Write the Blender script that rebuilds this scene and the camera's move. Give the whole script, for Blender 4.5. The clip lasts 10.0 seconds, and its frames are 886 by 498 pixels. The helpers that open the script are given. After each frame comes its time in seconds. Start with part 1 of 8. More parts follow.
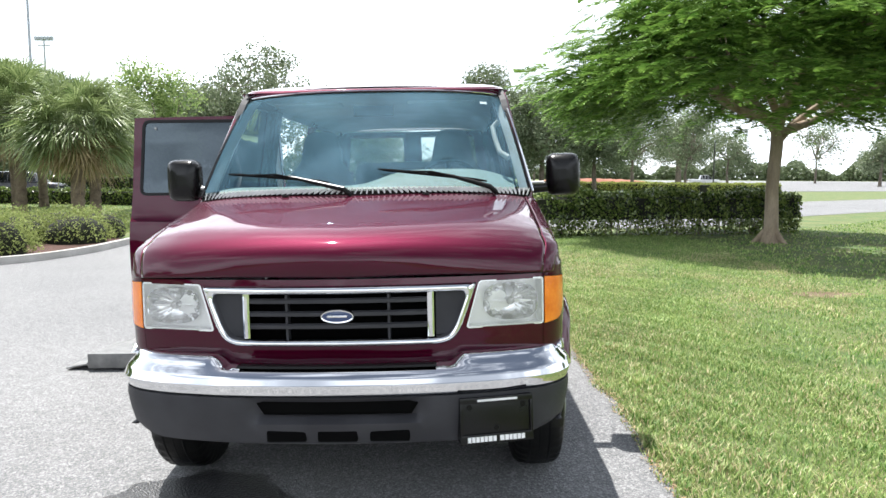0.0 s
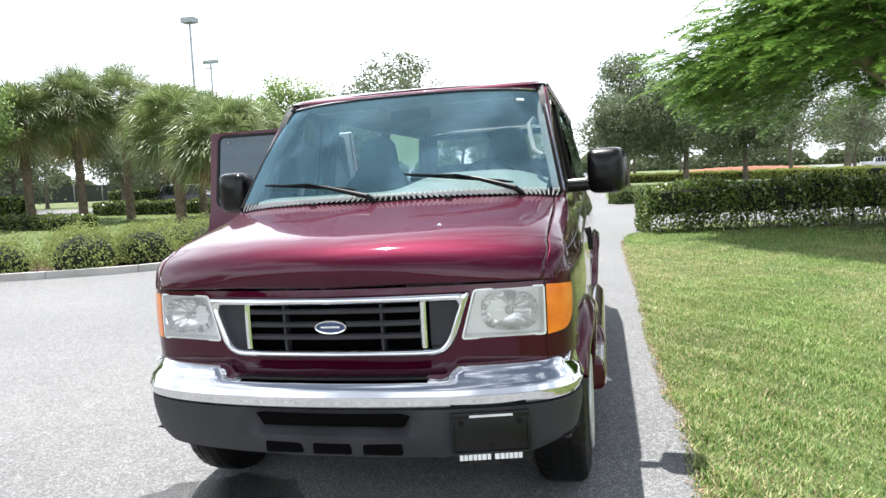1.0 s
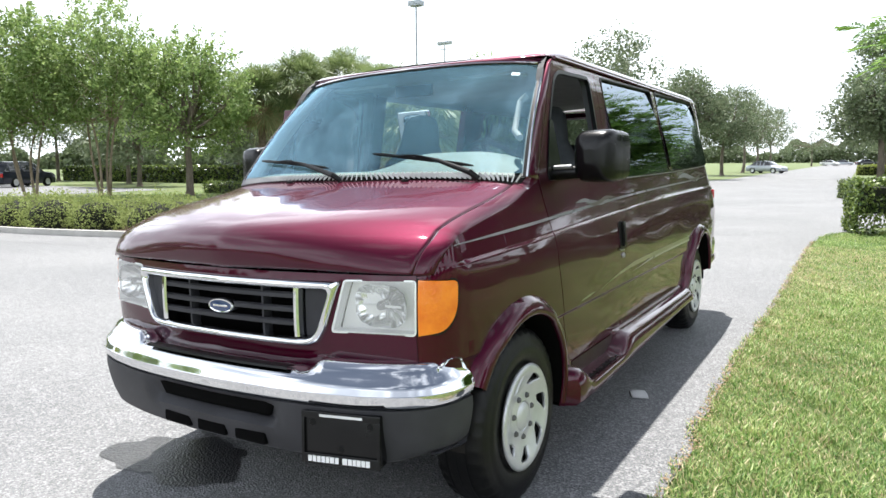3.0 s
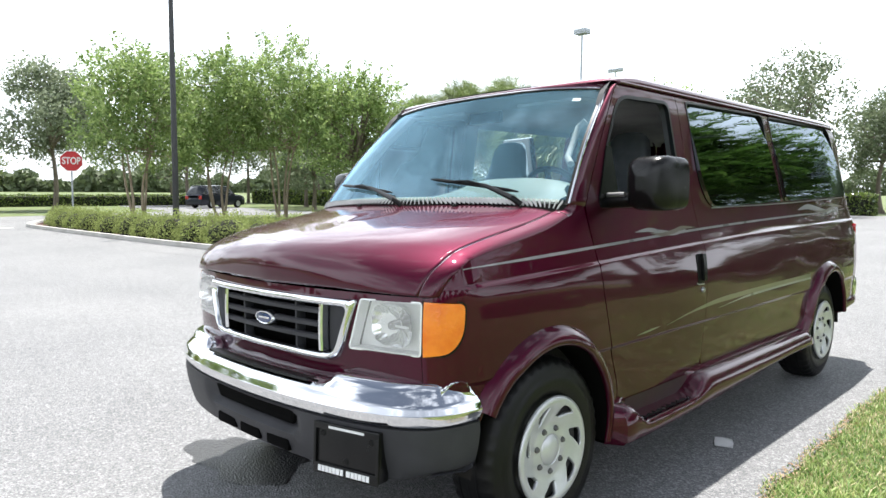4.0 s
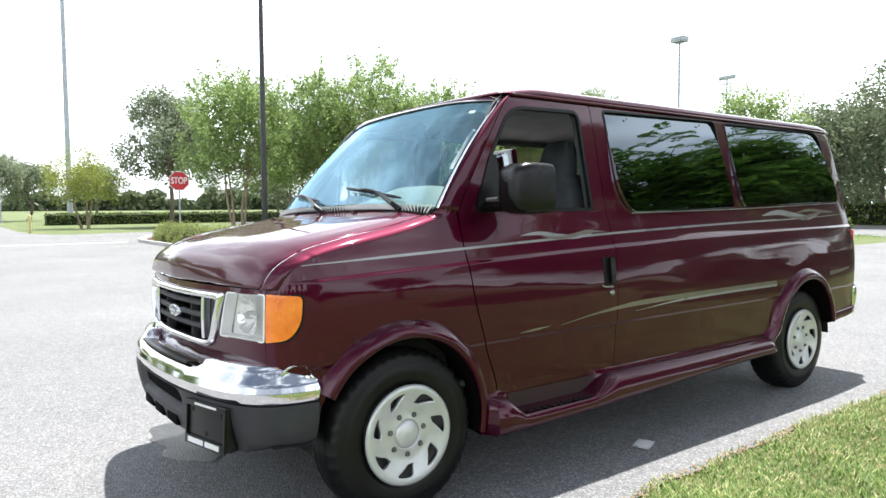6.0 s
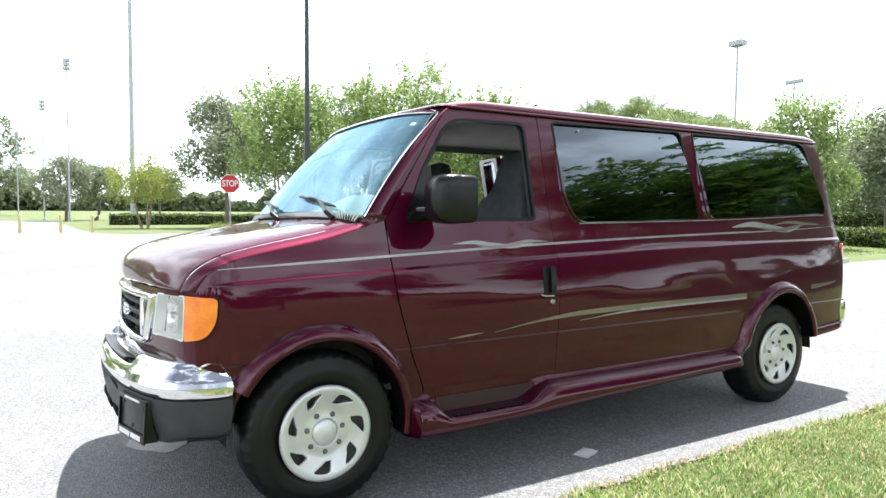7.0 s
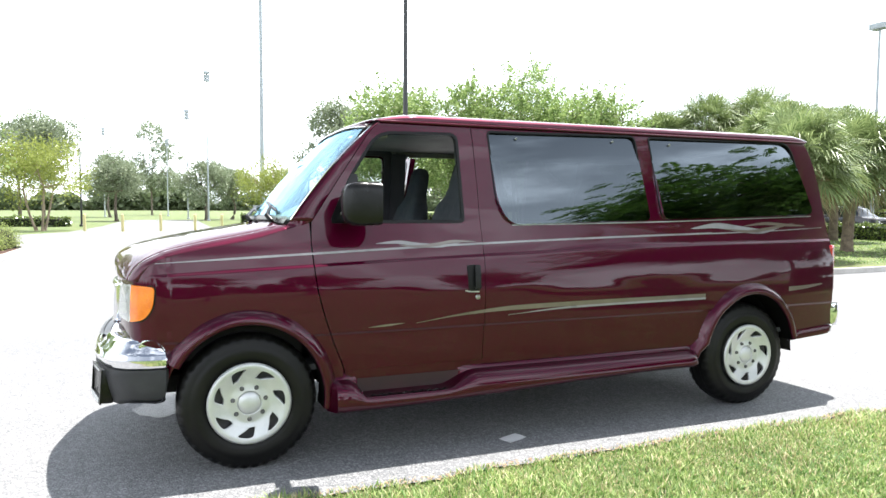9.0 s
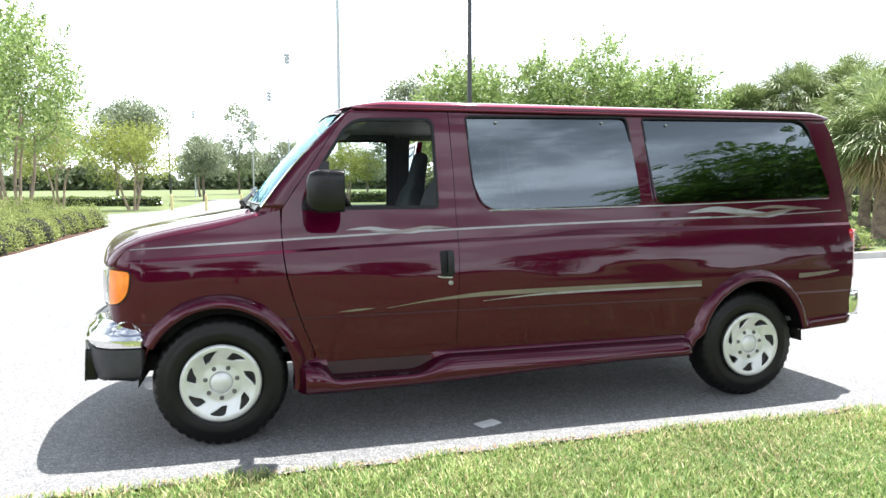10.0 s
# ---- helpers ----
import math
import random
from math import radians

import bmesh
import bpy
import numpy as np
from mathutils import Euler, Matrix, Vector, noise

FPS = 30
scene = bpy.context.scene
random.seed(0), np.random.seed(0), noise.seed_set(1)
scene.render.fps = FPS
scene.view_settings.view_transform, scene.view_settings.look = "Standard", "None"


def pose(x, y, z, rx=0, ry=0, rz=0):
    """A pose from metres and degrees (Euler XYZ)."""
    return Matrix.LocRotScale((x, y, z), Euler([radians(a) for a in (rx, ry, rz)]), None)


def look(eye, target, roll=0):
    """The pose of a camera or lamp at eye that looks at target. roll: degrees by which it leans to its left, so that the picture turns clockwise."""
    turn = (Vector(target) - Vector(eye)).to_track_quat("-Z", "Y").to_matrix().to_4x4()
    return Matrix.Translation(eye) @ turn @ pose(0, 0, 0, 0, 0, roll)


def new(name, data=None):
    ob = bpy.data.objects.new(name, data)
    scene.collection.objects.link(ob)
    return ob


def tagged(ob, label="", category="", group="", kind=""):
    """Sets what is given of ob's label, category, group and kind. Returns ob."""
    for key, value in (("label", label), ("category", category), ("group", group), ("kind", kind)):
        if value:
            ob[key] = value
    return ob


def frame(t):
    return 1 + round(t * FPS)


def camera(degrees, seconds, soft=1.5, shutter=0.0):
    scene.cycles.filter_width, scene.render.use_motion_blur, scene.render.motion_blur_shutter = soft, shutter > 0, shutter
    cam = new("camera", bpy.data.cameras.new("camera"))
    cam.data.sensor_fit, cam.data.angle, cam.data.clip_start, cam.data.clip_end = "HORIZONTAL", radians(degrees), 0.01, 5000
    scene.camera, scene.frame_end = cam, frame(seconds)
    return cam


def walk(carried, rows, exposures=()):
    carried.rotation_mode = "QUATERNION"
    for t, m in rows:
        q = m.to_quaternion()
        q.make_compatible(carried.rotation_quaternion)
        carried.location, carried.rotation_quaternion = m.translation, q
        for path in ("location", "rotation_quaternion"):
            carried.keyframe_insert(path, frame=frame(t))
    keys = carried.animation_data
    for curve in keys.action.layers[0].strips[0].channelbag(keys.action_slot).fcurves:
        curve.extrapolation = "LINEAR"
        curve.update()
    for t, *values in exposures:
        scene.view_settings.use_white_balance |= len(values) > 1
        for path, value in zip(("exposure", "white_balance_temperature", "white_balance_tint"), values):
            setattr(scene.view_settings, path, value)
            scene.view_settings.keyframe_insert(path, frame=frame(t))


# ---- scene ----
cam = camera(65.5, 10.0)
# the road falls a little away from the verge, and the van leans with it
TILT = Matrix.Rotation(radians(-1.3), 4, "Y")
PATH = [
    (0, (0.488, -3.422, 1.437), (0.445, -1.433, 1.228), -1.0),
    (0.5, (0.786, -3.334, 1.425), (0.71, -1.35, 1.19), -1.5),
    (1, (1.07, -3.231, 1.441), (0.615, -1.293, 1.242), -3.5),
    (1.5, (1.322, -3.051, 1.426), (0.75, -1.151, 1.178), -1.4),
    (2, (1.606, -2.898, 1.409), (0.917, -1.035, 1.177), -1.9),
    (2.5, (1.902, -2.766, 1.417), (0.974, -1.005, 1.225), -1.4),
    (2.7, (2.002, -2.675, 1.396), (1.022, -0.944, 1.188), -1.5),
    (3.8, (2.505, -2.249, 1.389), (1.207, -0.738, 1.213), -0.6),
    (4, (2.589, -2.222, 1.373), (1.178, -0.811, 1.233), -0.5),
    (4.5, (2.79, -2.192, 1.351), (1.239, -0.943, 1.169), -0.5),
    (5, (3.002, -2.02, 1.316), (1.388, -0.856, 1.112), -1.5),
    (5.5, (3.262, -1.824, 1.32), (1.691, -0.595, 1.17), -0.6),
    (5.7, (3.352, -1.754, 1.316), (1.768, -0.539, 1.195), -0.7),
    (6.8, (3.802, -1.249, 1.323), (2.124, -0.163, 1.247), -0.4),
    (7, (3.912, -1.179, 1.329), (2.212, -0.129, 1.251), -0.2),
    (7.5, (4.135, -0.99, 1.331), (2.387, -0.018, 1.308), -0.1),
    (8, (4.309, -0.748, 1.319), (2.508, 0.122, 1.286), -0.2),
    (8.5, (4.561, -0.553, 1.329), (2.716, 0.216, 1.266), -0.2),
    (9, (4.783, -0.368, 1.343), (2.922, 0.361, 1.263), -0.2),
    (9.5, (4.99, -0.07, 1.373), (3.074, 0.495, 1.267), -1.0),
    (10, (4.993, 0.253, 1.39), (3.062, 0.756, 1.246), -0.5),
]
EXPOSURES = [(0.0, 0.98), (2.5, 1.03), (4.0, 1.08), (5.5, 1.08), (7.0, 1.40), (10.0, 1.50)]
walk(cam, [(t, TILT @ look(eye, target, roll)) for t, eye, target, roll in PATH], EXPOSURES)

# ---- daylight ----
SUN_WAY = Vector((-0.24, 0.31, 1.0)).normalized()
SUN_ELEVATION = math.asin(SUN_WAY.z)
SUN_ROTATION = math.atan2(SUN_WAY.x, SUN_WAY.y) % (2 * math.pi)

world = bpy.data.worlds.new("sky")
scene.world = world
world.use_nodes = True
wn, wl = world.node_tree.nodes, world.node_tree.links
wn.clear()
w_out, w_bg = wn.new("ShaderNodeOutputWorld"), wn.new("ShaderNodeBackground")
w_sky, w_mix, w_noise, w_ramp, w_co, w_map, w_sep, w_haze, w_veil, w_mul, w_low, w_uneven, w_thin = (wn.new("ShaderNode" + k) for k in ("TexSky", "MixRGB", "TexNoise", "ValToRGB", "TexCoord", "Mapping", "SeparateXYZ", "MapRange", "MapRange", "Math", "MixRGB", "MapRange", "Math"))
w_sky.sky_type, w_sky.sun_disc = "NISHITA", False
w_sky.sun_elevation, w_sky.sun_rotation = SUN_ELEVATION, SUN_ROTATION
w_sky.air_density, w_sky.dust_density = 1.0, 1.0
w_map.inputs["Scale"].default_value = (1.0, 1.0, 2.2)
w_noise.inputs["Scale"].default_value, w_noise.inputs["Detail"].default_value = 2.6, 8.0
w_noise.inputs["Roughness"].default_value = 0.58
w_ramp.color_ramp.elements[0].position, w_ramp.color_ramp.elements[1].position = 0.51, 0.67
# summer haze whitens the sky low down, and clouds thin out overhead
w_haze.inputs["From Min"].default_value, w_haze.inputs["From Max"].default_value = 0.32, 0.74
w_haze.inputs["To Min"].default_value, w_haze.inputs["To Max"].default_value = 1.0, 0.06
w_veil.inputs["From Min"].default_value, w_veil.inputs["From Max"].default_value = 0.45, 0.95
w_veil.inputs["To Min"].default_value, w_veil.inputs["To Max"].default_value = 0.9, 0.5
w_mul.operation = "MULTIPLY"
w_mix.inputs["Color2"].default_value = (38.0, 40.0, 43.0, 1)
wl.new(w_co.outputs["Generated"], w_map.inputs["Vector"])
wl.new(w_co.outputs["Generated"], w_sep.inputs["Vector"])
wl.new(w_sep.outputs["Z"], w_haze.inputs["Value"])
wl.new(w_sep.outputs["Z"], w_veil.inputs["Value"])
wl.new(w_map.outputs["Vector"], w_noise.inputs["Vector"])
wl.new(w_noise.outputs["Fac"], w_ramp.inputs["Fac"])
wl.new(w_ramp.outputs["Color"], w_mul.inputs[0])
wl.new(w_veil.outputs["Result"], w_mul.inputs[1])
wl.new(w_mul.outputs["Value"], w_mix.inputs["Fac"])
# the haze is thicker and thinner with the clouds
w_uneven.inputs["From Min"].default_value, w_uneven.inputs["From Max"].default_value = 0.44, 0.58
w_uneven.inputs["To Min"].default_value, w_uneven.inputs["To Max"].default_value = 0.55, 1.0
w_thin.operation = "MULTIPLY"
wl.new(w_noise.outputs["Fac"], w_uneven.inputs["Value"])
wl.new(w_haze.outputs["Result"], w_thin.inputs[0])
wl.new(w_uneven.outputs["Result"], w_thin.inputs[1])
wl.new(w_thin.outputs["Value"], w_low.inputs["Fac"])
# haze scatters more light on the sun's side of the sky
w_side, w_near, w_glow = (wn.new("ShaderNode" + k) for k in ("VectorMath", "MapRange", "VectorMath"))
w_side.operation, w_glow.operation = "DOT_PRODUCT", "SCALE"
w_side.inputs[1].default_value = SUN_WAY
w_near.inputs["From Min"].default_value, w_near.inputs["From Max"].default_value = 0.35, 0.80
w_near.inputs["To Min"].default_value, w_near.inputs["To Max"].default_value = 1.7, 2.6
w_glow.inputs[0].default_value = (24.5, 26.2, 28.6)
wl.new(w_co.outputs["Generated"], w_side.inputs[0])
wl.new(w_side.outputs["Value"], w_near.inputs["Value"])
wl.new(w_near.outputs["Result"], w_glow.inputs["Scale"])
wl.new(w_glow.outputs["Vector"], w_low.inputs["Color2"])
wl.new(w_sky.outputs["Color"], w_mix.inputs["Color1"])
wl.new(w_mix.outputs["Color"], w_low.inputs["Color1"])
wl.new(w_low.outputs["Color"], w_bg.inputs["Color"])
w_bg.inputs["Strength"].default_value = 0.031
wl.new(w_bg.outputs["Background"], w_out.inputs["Surface"])

sun = new("sun", bpy.data.lights.new("sun", "SUN"))
sun.data.energy, sun.data.angle, sun.data.color = 5.0, radians(0.53), (1.0, 0.97, 0.93)
sun.matrix_world = look(SUN_WAY * 60, (0, 0, 0))


# ---- materials ----
def nodes_of(name):
    m = bpy.data.materials.new(name)
    m.use_nodes = True
    return m, m.node_tree.nodes, m.node_tree.links, m.node_tree.nodes["Principled BSDF"]


def material(name, color, other=None, scale=4.0, rough=0.5, metal=0.0, bump=0.0, bump_scale=60.0, coat=0.0, spec=0.5,
             fine=0.12, rough_vary=0.1, spread=(0.35, 0.65), stretch=(1, 1, 1)):
    """A surface with two scales of variation, fine relief and uneven gloss."""
    m, n, l, p = nodes_of(name)
    other = other or tuple(c * 0.8 for c in color)
    co, mp, big, ramp, small, mul = (n.new("ShaderNode" + k) for k in ("TexCoord", "Mapping", "TexNoise", "ValToRGB", "TexNoise", "MixRGB"))
    mp.inputs["Scale"].default_value = stretch
    l.new(co.outputs["Object"], mp.inputs["Vector"])
    big.inputs["Scale"].default_value, big.inputs["Detail"].default_value = scale, 5.0
    small.inputs["Scale"].default_value, small.inputs["Detail"].default_value = bump_scale, 4.0
    for tex in (big, small):
        l.new(mp.outputs["Vector"], tex.inputs["Vector"])
    ramp.color_ramp.elements[0].position, ramp.color_ramp.elements[1].position = spread
    ramp.color_ramp.elements[0].color, ramp.color_ramp.elements[1].color = (*color, 1), (*other, 1)
    l.new(big.outputs["Fac"], ramp.inputs["Fac"])
    mul.blend_type = "OVERLAY"
    mul.inputs["Fac"].default_value = fine
    l.new(ramp.outputs["Color"], mul.inputs["Color1"])
    l.new(small.outputs["Fac"], mul.inputs["Color2"])
    l.new(mul.outputs["Color"], p.inputs["Base Color"])
    rr = n.new("ShaderNodeMapRange")
    rr.inputs["To Min"].default_value, rr.inputs["To Max"].default_value = max(0.02, rough - rough_vary), min(1, rough + rough_vary)
    l.new(big.outputs["Fac"], rr.inputs["Value"])
    l.new(rr.outputs["Result"], p.inputs["Roughness"])
    p.inputs["Metallic"].default_value, p.inputs["Coat Weight"].default_value = metal, coat
    p.inputs["Coat Roughness"].default_value, p.inputs["Specular IOR Level"].default_value = 0.03, spec
    if bump:
        b = n.new("ShaderNodeBump")
        b.inputs["Strength"].default_value, b.inputs["Distance"].default_value = bump, 0.01
        l.new(small.outputs["Fac"], b.inputs["Height"])
        l.new(b.outputs["Normal"], p.inputs["Normal"])
    return m


def car_paint(name, color, flake, metal=0.55):
    m, n, l, p = nodes_of(name)
    co, vor, mix, big = (n.new("ShaderNode" + k) for k in ("TexCoord", "TexVoronoi", "MixRGB", "TexNoise"))
    vor.inputs["Scale"].default_value = 1400.0
    l.new(co.outputs["Object"], vor.inputs["Vector"])
    mix.inputs["Color1"].default_value, mix.inputs["Color2"].default_value = (*color, 1), (*flake, 1)
    l.new(vor.outputs["Distance"], mix.inputs["Fac"])
    l.new(mix.outputs["Color"], p.inputs["Base Color"])
    big.inputs["Scale"].default_value, big.inputs["Detail"].default_value = 3.0, 6.0
    l.new(co.outputs["Object"], big.inputs["Vector"])
    rr = n.new("ShaderNodeMapRange")
    rr.inputs["To Min"].default_value, rr.inputs["To Max"].default_value = 0.02, 0.06
    l.new(big.outputs["Fac"], rr.inputs["Value"])
    p.inputs["Specular IOR Level"].default_value = 0.0
    p.inputs["Metallic"].default_value, p.inputs["Roughness"].default_value = metal, 0.55
    # clear lacquer over the flakes
    lacquer, fresnel, over = (n.new("ShaderNode" + k) for k in ("BsdfGlossy", "Fresnel", "MixShader"))
    lacquer.inputs["Color"].default_value = (1, 1, 1, 1)
    fresnel.inputs["IOR"].default_value = 1.41
    l.new(rr.outputs["Result"], lacquer.inputs["Roughness"])
    l.new(fresnel.outputs["Fac"], over.inputs["Fac"])
    l.new(p.outputs["BSDF"], over.inputs[1])
    l.new(lacquer.outputs["BSDF"], over.inputs[2])
    l.new(over.outputs["Shader"], n["Material Output"].inputs["Surface"])
    # pressed sheet is never quite flat: slow waves bend what it mirrors
    wave, b = n.new("ShaderNodeTexNoise"), n.new("ShaderNodeBump")
    wave.inputs["Scale"].default_value, wave.inputs["Detail"].default_value = 2.0, 1.2
    stretch = n.new("ShaderNodeMapping")
    stretch.inputs["Scale"].default_value = (1.0, 0.34, 2.0)
    l.new(co.outputs["Object"], stretch.inputs["Vector"])
    l.new(stretch.outputs["Vector"], wave.inputs["Vector"])
    b.inputs["Strength"].default_value, b.inputs["Distance"].default_value = 0.7, 0.032
    l.new(wave.outputs["Fac"], b.inputs["Height"])
    l.new(b.outputs["Normal"], lacquer.inputs["Normal"])
    l.new(b.outputs["Normal"], fresnel.inputs["Normal"])
    return m


def glass(name, tint, gloss=(1.0, 1.0, 1.0), rough=0.01, veil=0.0, veil_tint=(0.62, 0.76, 0.82), ior=1.85):
    """A thin pane: it lets light through with its tint, and mirrors by Fresnel."""
    m, n, l, p = nodes_of(name)
    n.remove(p)
    tr, gl, fr, mix = (n.new("ShaderNode" + k) for k in ("BsdfTransparent", "BsdfGlossy", "Fresnel", "MixShader"))
    tr.inputs["Color"].default_value = (*tint, 1)
    gl.inputs["Roughness"].default_value = rough
    gl.inputs["Color"].default_value = (*gloss, 1)
    fr.inputs["IOR"].default_value = ior
    l.new(fr.outputs["Fac"], mix.inputs["Fac"])
    l.new(tr.outputs["BSDF"], mix.inputs[1])
    l.new(gl.outputs["BSDF"], mix.inputs[2])
    out = mix.outputs["Shader"]
    if veil:
        # an uneven veil of dust whose colour also holds the pane's bright sheen
        df, dm, co, no, mr = (n.new("ShaderNode" + k) for k in ("BsdfDiffuse", "MixShader", "TexCoord", "TexNoise", "MapRange"))
        df.inputs["Color"].default_value = (*veil_tint, 1)
        no.inputs["Scale"].default_value, no.inputs["Detail"].default_value = 2.2, 6.0
        l.new(co.outputs["Object"], no.inputs["Vector"])
        l.new(no.outputs["Fac"], mr.inputs["Value"])
        mr.inputs["From Min"].default_value, mr.inputs["From Max"].default_value = 0.3, 0.7
        mr.inputs["To Min"].default_value, mr.inputs["To Max"].default_value = veil * 0.5, veil * 1.5
        l.new(mr.outputs["Result"], dm.inputs["Fac"])
        l.new(out, dm.inputs[1])
        l.new(df.outputs["BSDF"], dm.inputs[2])
        out = dm.outputs["Shader"]
    l.new(out, n["Material Output"].inputs["Surface"])
    return m


def leafy(name, color, other, through_it=0.35, rough=0.5, spec=0.4):
    """Leaves: each its own shade, with light coming through."""
    m, n, l, p = nodes_of(name)
    geo, ramp, tr, mix, co, noi, mul = (n.new("ShaderNode" + k) for k in ("NewGeometry", "ValToRGB", "BsdfTranslucent", "MixShader", "TexCoord", "TexNoise", "MixRGB"))
    ramp.color_ramp.elements[0].color, ramp.color_ramp.elements[1].color = (*color, 1), (*other, 1)
    l.new(geo.outputs["Random Per Island"], ramp.inputs["Fac"])
    noi.inputs["Scale"].default_value, noi.inputs["Detail"].default_value = 1.3, 3.0
    l.new(co.outputs["Object"], noi.inputs["Vector"])
    mul.blend_type, mul.inputs["Fac"].default_value = "OVERLAY", 0.35
    l.new(ramp.outputs["Color"], mul.inputs["Color1"])
    l.new(noi.outputs["Fac"], mul.inputs["Color2"])
    l.new(mul.outputs["Color"], p.inputs["Base Color"])
    l.new(mul.outputs["Color"], tr.inputs["Color"])
    p.inputs["Roughness"].default_value, p.inputs["Specular IOR Level"].default_value = rough, spec
    mix.inputs["Fac"].default_value = through_it
    l.new(p.outputs["BSDF"], mix.inputs[1])
    l.new(tr.outputs["BSDF"], mix.inputs[2])
    l.new(mix.outputs["Shader"], n["Material Output"].inputs["Surface"])
    return m


def asphalt_like(name, color, other, speck, speck_scale=95.0, bump=0.7):
    """Worn asphalt: pale and dark stones of two sizes in a grey binder, with broad tone changes."""
    m, n, l, p = nodes_of(name)
    co, big, ramp, mid, mul, b = (n.new("ShaderNode" + k) for k in ("TexCoord", "TexNoise", "ValToRGB", "TexNoise", "MixRGB", "Bump"))
    for tex, s, d in ((big, 0.35, 6.0), (mid, 11.0, 8.0)):
        tex.inputs["Scale"].default_value, tex.inputs["Detail"].default_value = s, d
        l.new(co.outputs["Object"], tex.inputs["Vector"])
    mid.inputs["Roughness"].default_value = 0.75
    ramp.color_ramp.elements[0].position, ramp.color_ramp.elements[1].position = 0.35, 0.68
    ramp.color_ramp.elements[0].color, ramp.color_ramp.elements[1].color = (*color, 1), (*other, 1)
    l.new(big.outputs["Fac"], ramp.inputs["Fac"])
    mul.blend_type, mul.inputs["Fac"].default_value = "OVERLAY", 0.5
    l.new(ramp.outputs["Color"], mul.inputs["Color1"])
    l.new(mid.outputs["Fac"], mul.inputs["Color2"])
    out = mul.outputs["Color"]
    first = None
    for scale, tone, lo, hi, amount in ((speck_scale, speck, 0.60, 0.80, 0.5), (speck_scale * 2.3, speck, 0.55, 0.85, 0.5), (speck_scale * 1.4, (0.03, 0.03, 0.032), 0.70, 0.86, 0.5)):
        vor, vr, mix, k = (n.new("ShaderNode" + q) for q in ("TexVoronoi", "ValToRGB", "MixRGB", "Math"))
        vor.inputs["Scale"].default_value = scale
        l.new(co.outputs["Object"], vor.inputs["Vector"])
        vr.color_ramp.elements[0].position, vr.color_ramp.elements[1].position = lo, hi
        l.new(vor.outputs["Color"], vr.inputs["Fac"])
        k.operation, k.inputs[1].default_value = "MULTIPLY", amount
        l.new(vr.outputs["Color"], k.inputs[0])
        l.new(k.outputs["Value"], mix.inputs["Fac"])
        mix.inputs["Color2"].default_value = (*tone, 1)
        l.new(out, mix.inputs["Color1"])
        out = mix.outputs["Color"]
        first = first or vor
    l.new(out, p.inputs["Base Color"])
    b.inputs["Strength"].default_value, b.inputs["Distance"].default_value = bump, 0.006
    l.new(first.outputs["Distance"], b.inputs["Height"])
    l.new(b.outputs["Normal"], p.inputs["Normal"])
    p.inputs["Roughness"].default_value, p.inputs["Specular IOR Level"].default_value = 0.8, 0.35
    return m


PAINT = car_paint("cherry_paint", (0.016, 0.0003, 0.0023), (0.096, 0.0010, 0.0240), 0.95)
CHROME = material("chrome", (0.82, 0.83, 0.85), (0.75, 0.76, 0.78), rough=0.06, metal=1.0, rough_vary=0.03, fine=0.02)
BLACK_PLASTIC = material("black_plastic", (0.004, 0.004, 0.0044), (0.006, 0.006, 0.0064), scale=9, rough=0.25, spec=0.27, bump=0.05, bump_scale=500)
GREY_PLASTIC = material("grey_plastic", (0.026, 0.026, 0.030), (0.038, 0.038, 0.043), scale=6, rough=0.55, spec=0.3, bump=0.15, bump_scale=400)
SATIN_BLACK = material("satin_black", (0.004, 0.004, 0.0043), rough=0.35, rough_vary=0.05, spec=0.2)
# near-black: the shade inside grille and bumper openings put into the colour
DEEP_BLACK = material("recess_black", (0.0025, 0.0025, 0.0026), rough=0.9, spec=0.05)
RUBBER = material("tyre_rubber", (0.0035, 0.0035, 0.0038), (0.007, 0.0068, 0.0065), scale=7, rough=0.42, spec=0.22, bump=0.12, bump_scale=200)
UNDERSIDE = material("underside_steel", (0.009, 0.0085, 0.008), (0.016, 0.014, 0.013), scale=8, rough=0.85, spec=0.2)
# blue-green veil: the sky's sheen put into the windscreen's colour
WINDSHIELD = glass("windshield_glass", (0.76, 0.86, 0.86), (0.52, 0.80, 1.0), veil=0.10, veil_tint=(0.26, 0.54, 0.68), ior=2.15)
CLEAR_GLASS = glass("door_glass", (0.72, 0.78, 0.77))
DOOR_TINT = glass("door_privacy_glass", (0.03, 0.034, 0.04), (0.72, 0.88, 1.0), ior=1.75)
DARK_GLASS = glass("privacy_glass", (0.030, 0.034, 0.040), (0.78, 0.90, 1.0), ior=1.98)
# white veil: brightness mirrored by the lamp's bowl put into the lens
LENS = glass("lens_plastic", (0.97, 0.97, 0.96), (1.0, 1.0, 1.0), 0.03, 0.20, (0.95, 0.95, 0.93), 1.6)
AMBER = material("amber_lens", (0.80, 0.17, 0.008), (0.92, 0.25, 0.015), scale=14, rough=0.14, coat=1.0, bump=0.2, bump_scale=90)
REFLECTOR = material("lamp_reflector", (0.80, 0.81, 0.82), rough=0.16, metal=1.0)
LAMP_BODY = material("lamp_housing", (0.93, 0.94, 0.94), (0.90, 0.91, 0.91), scale=12, rough=0.22, metal=0.12, bump=0.25, bump_scale=55)
RED_LENS = material("red_lens", (0.45, 0.008, 0.012), rough=0.12, coat=1.0)
SILVER_PAINT = material("silver_wheel_paint", (0.50, 0.51, 0.52), (0.58, 0.585, 0.59), scale=10, rough=0.34, metal=0.45, bump=0.03, bump_scale=300)
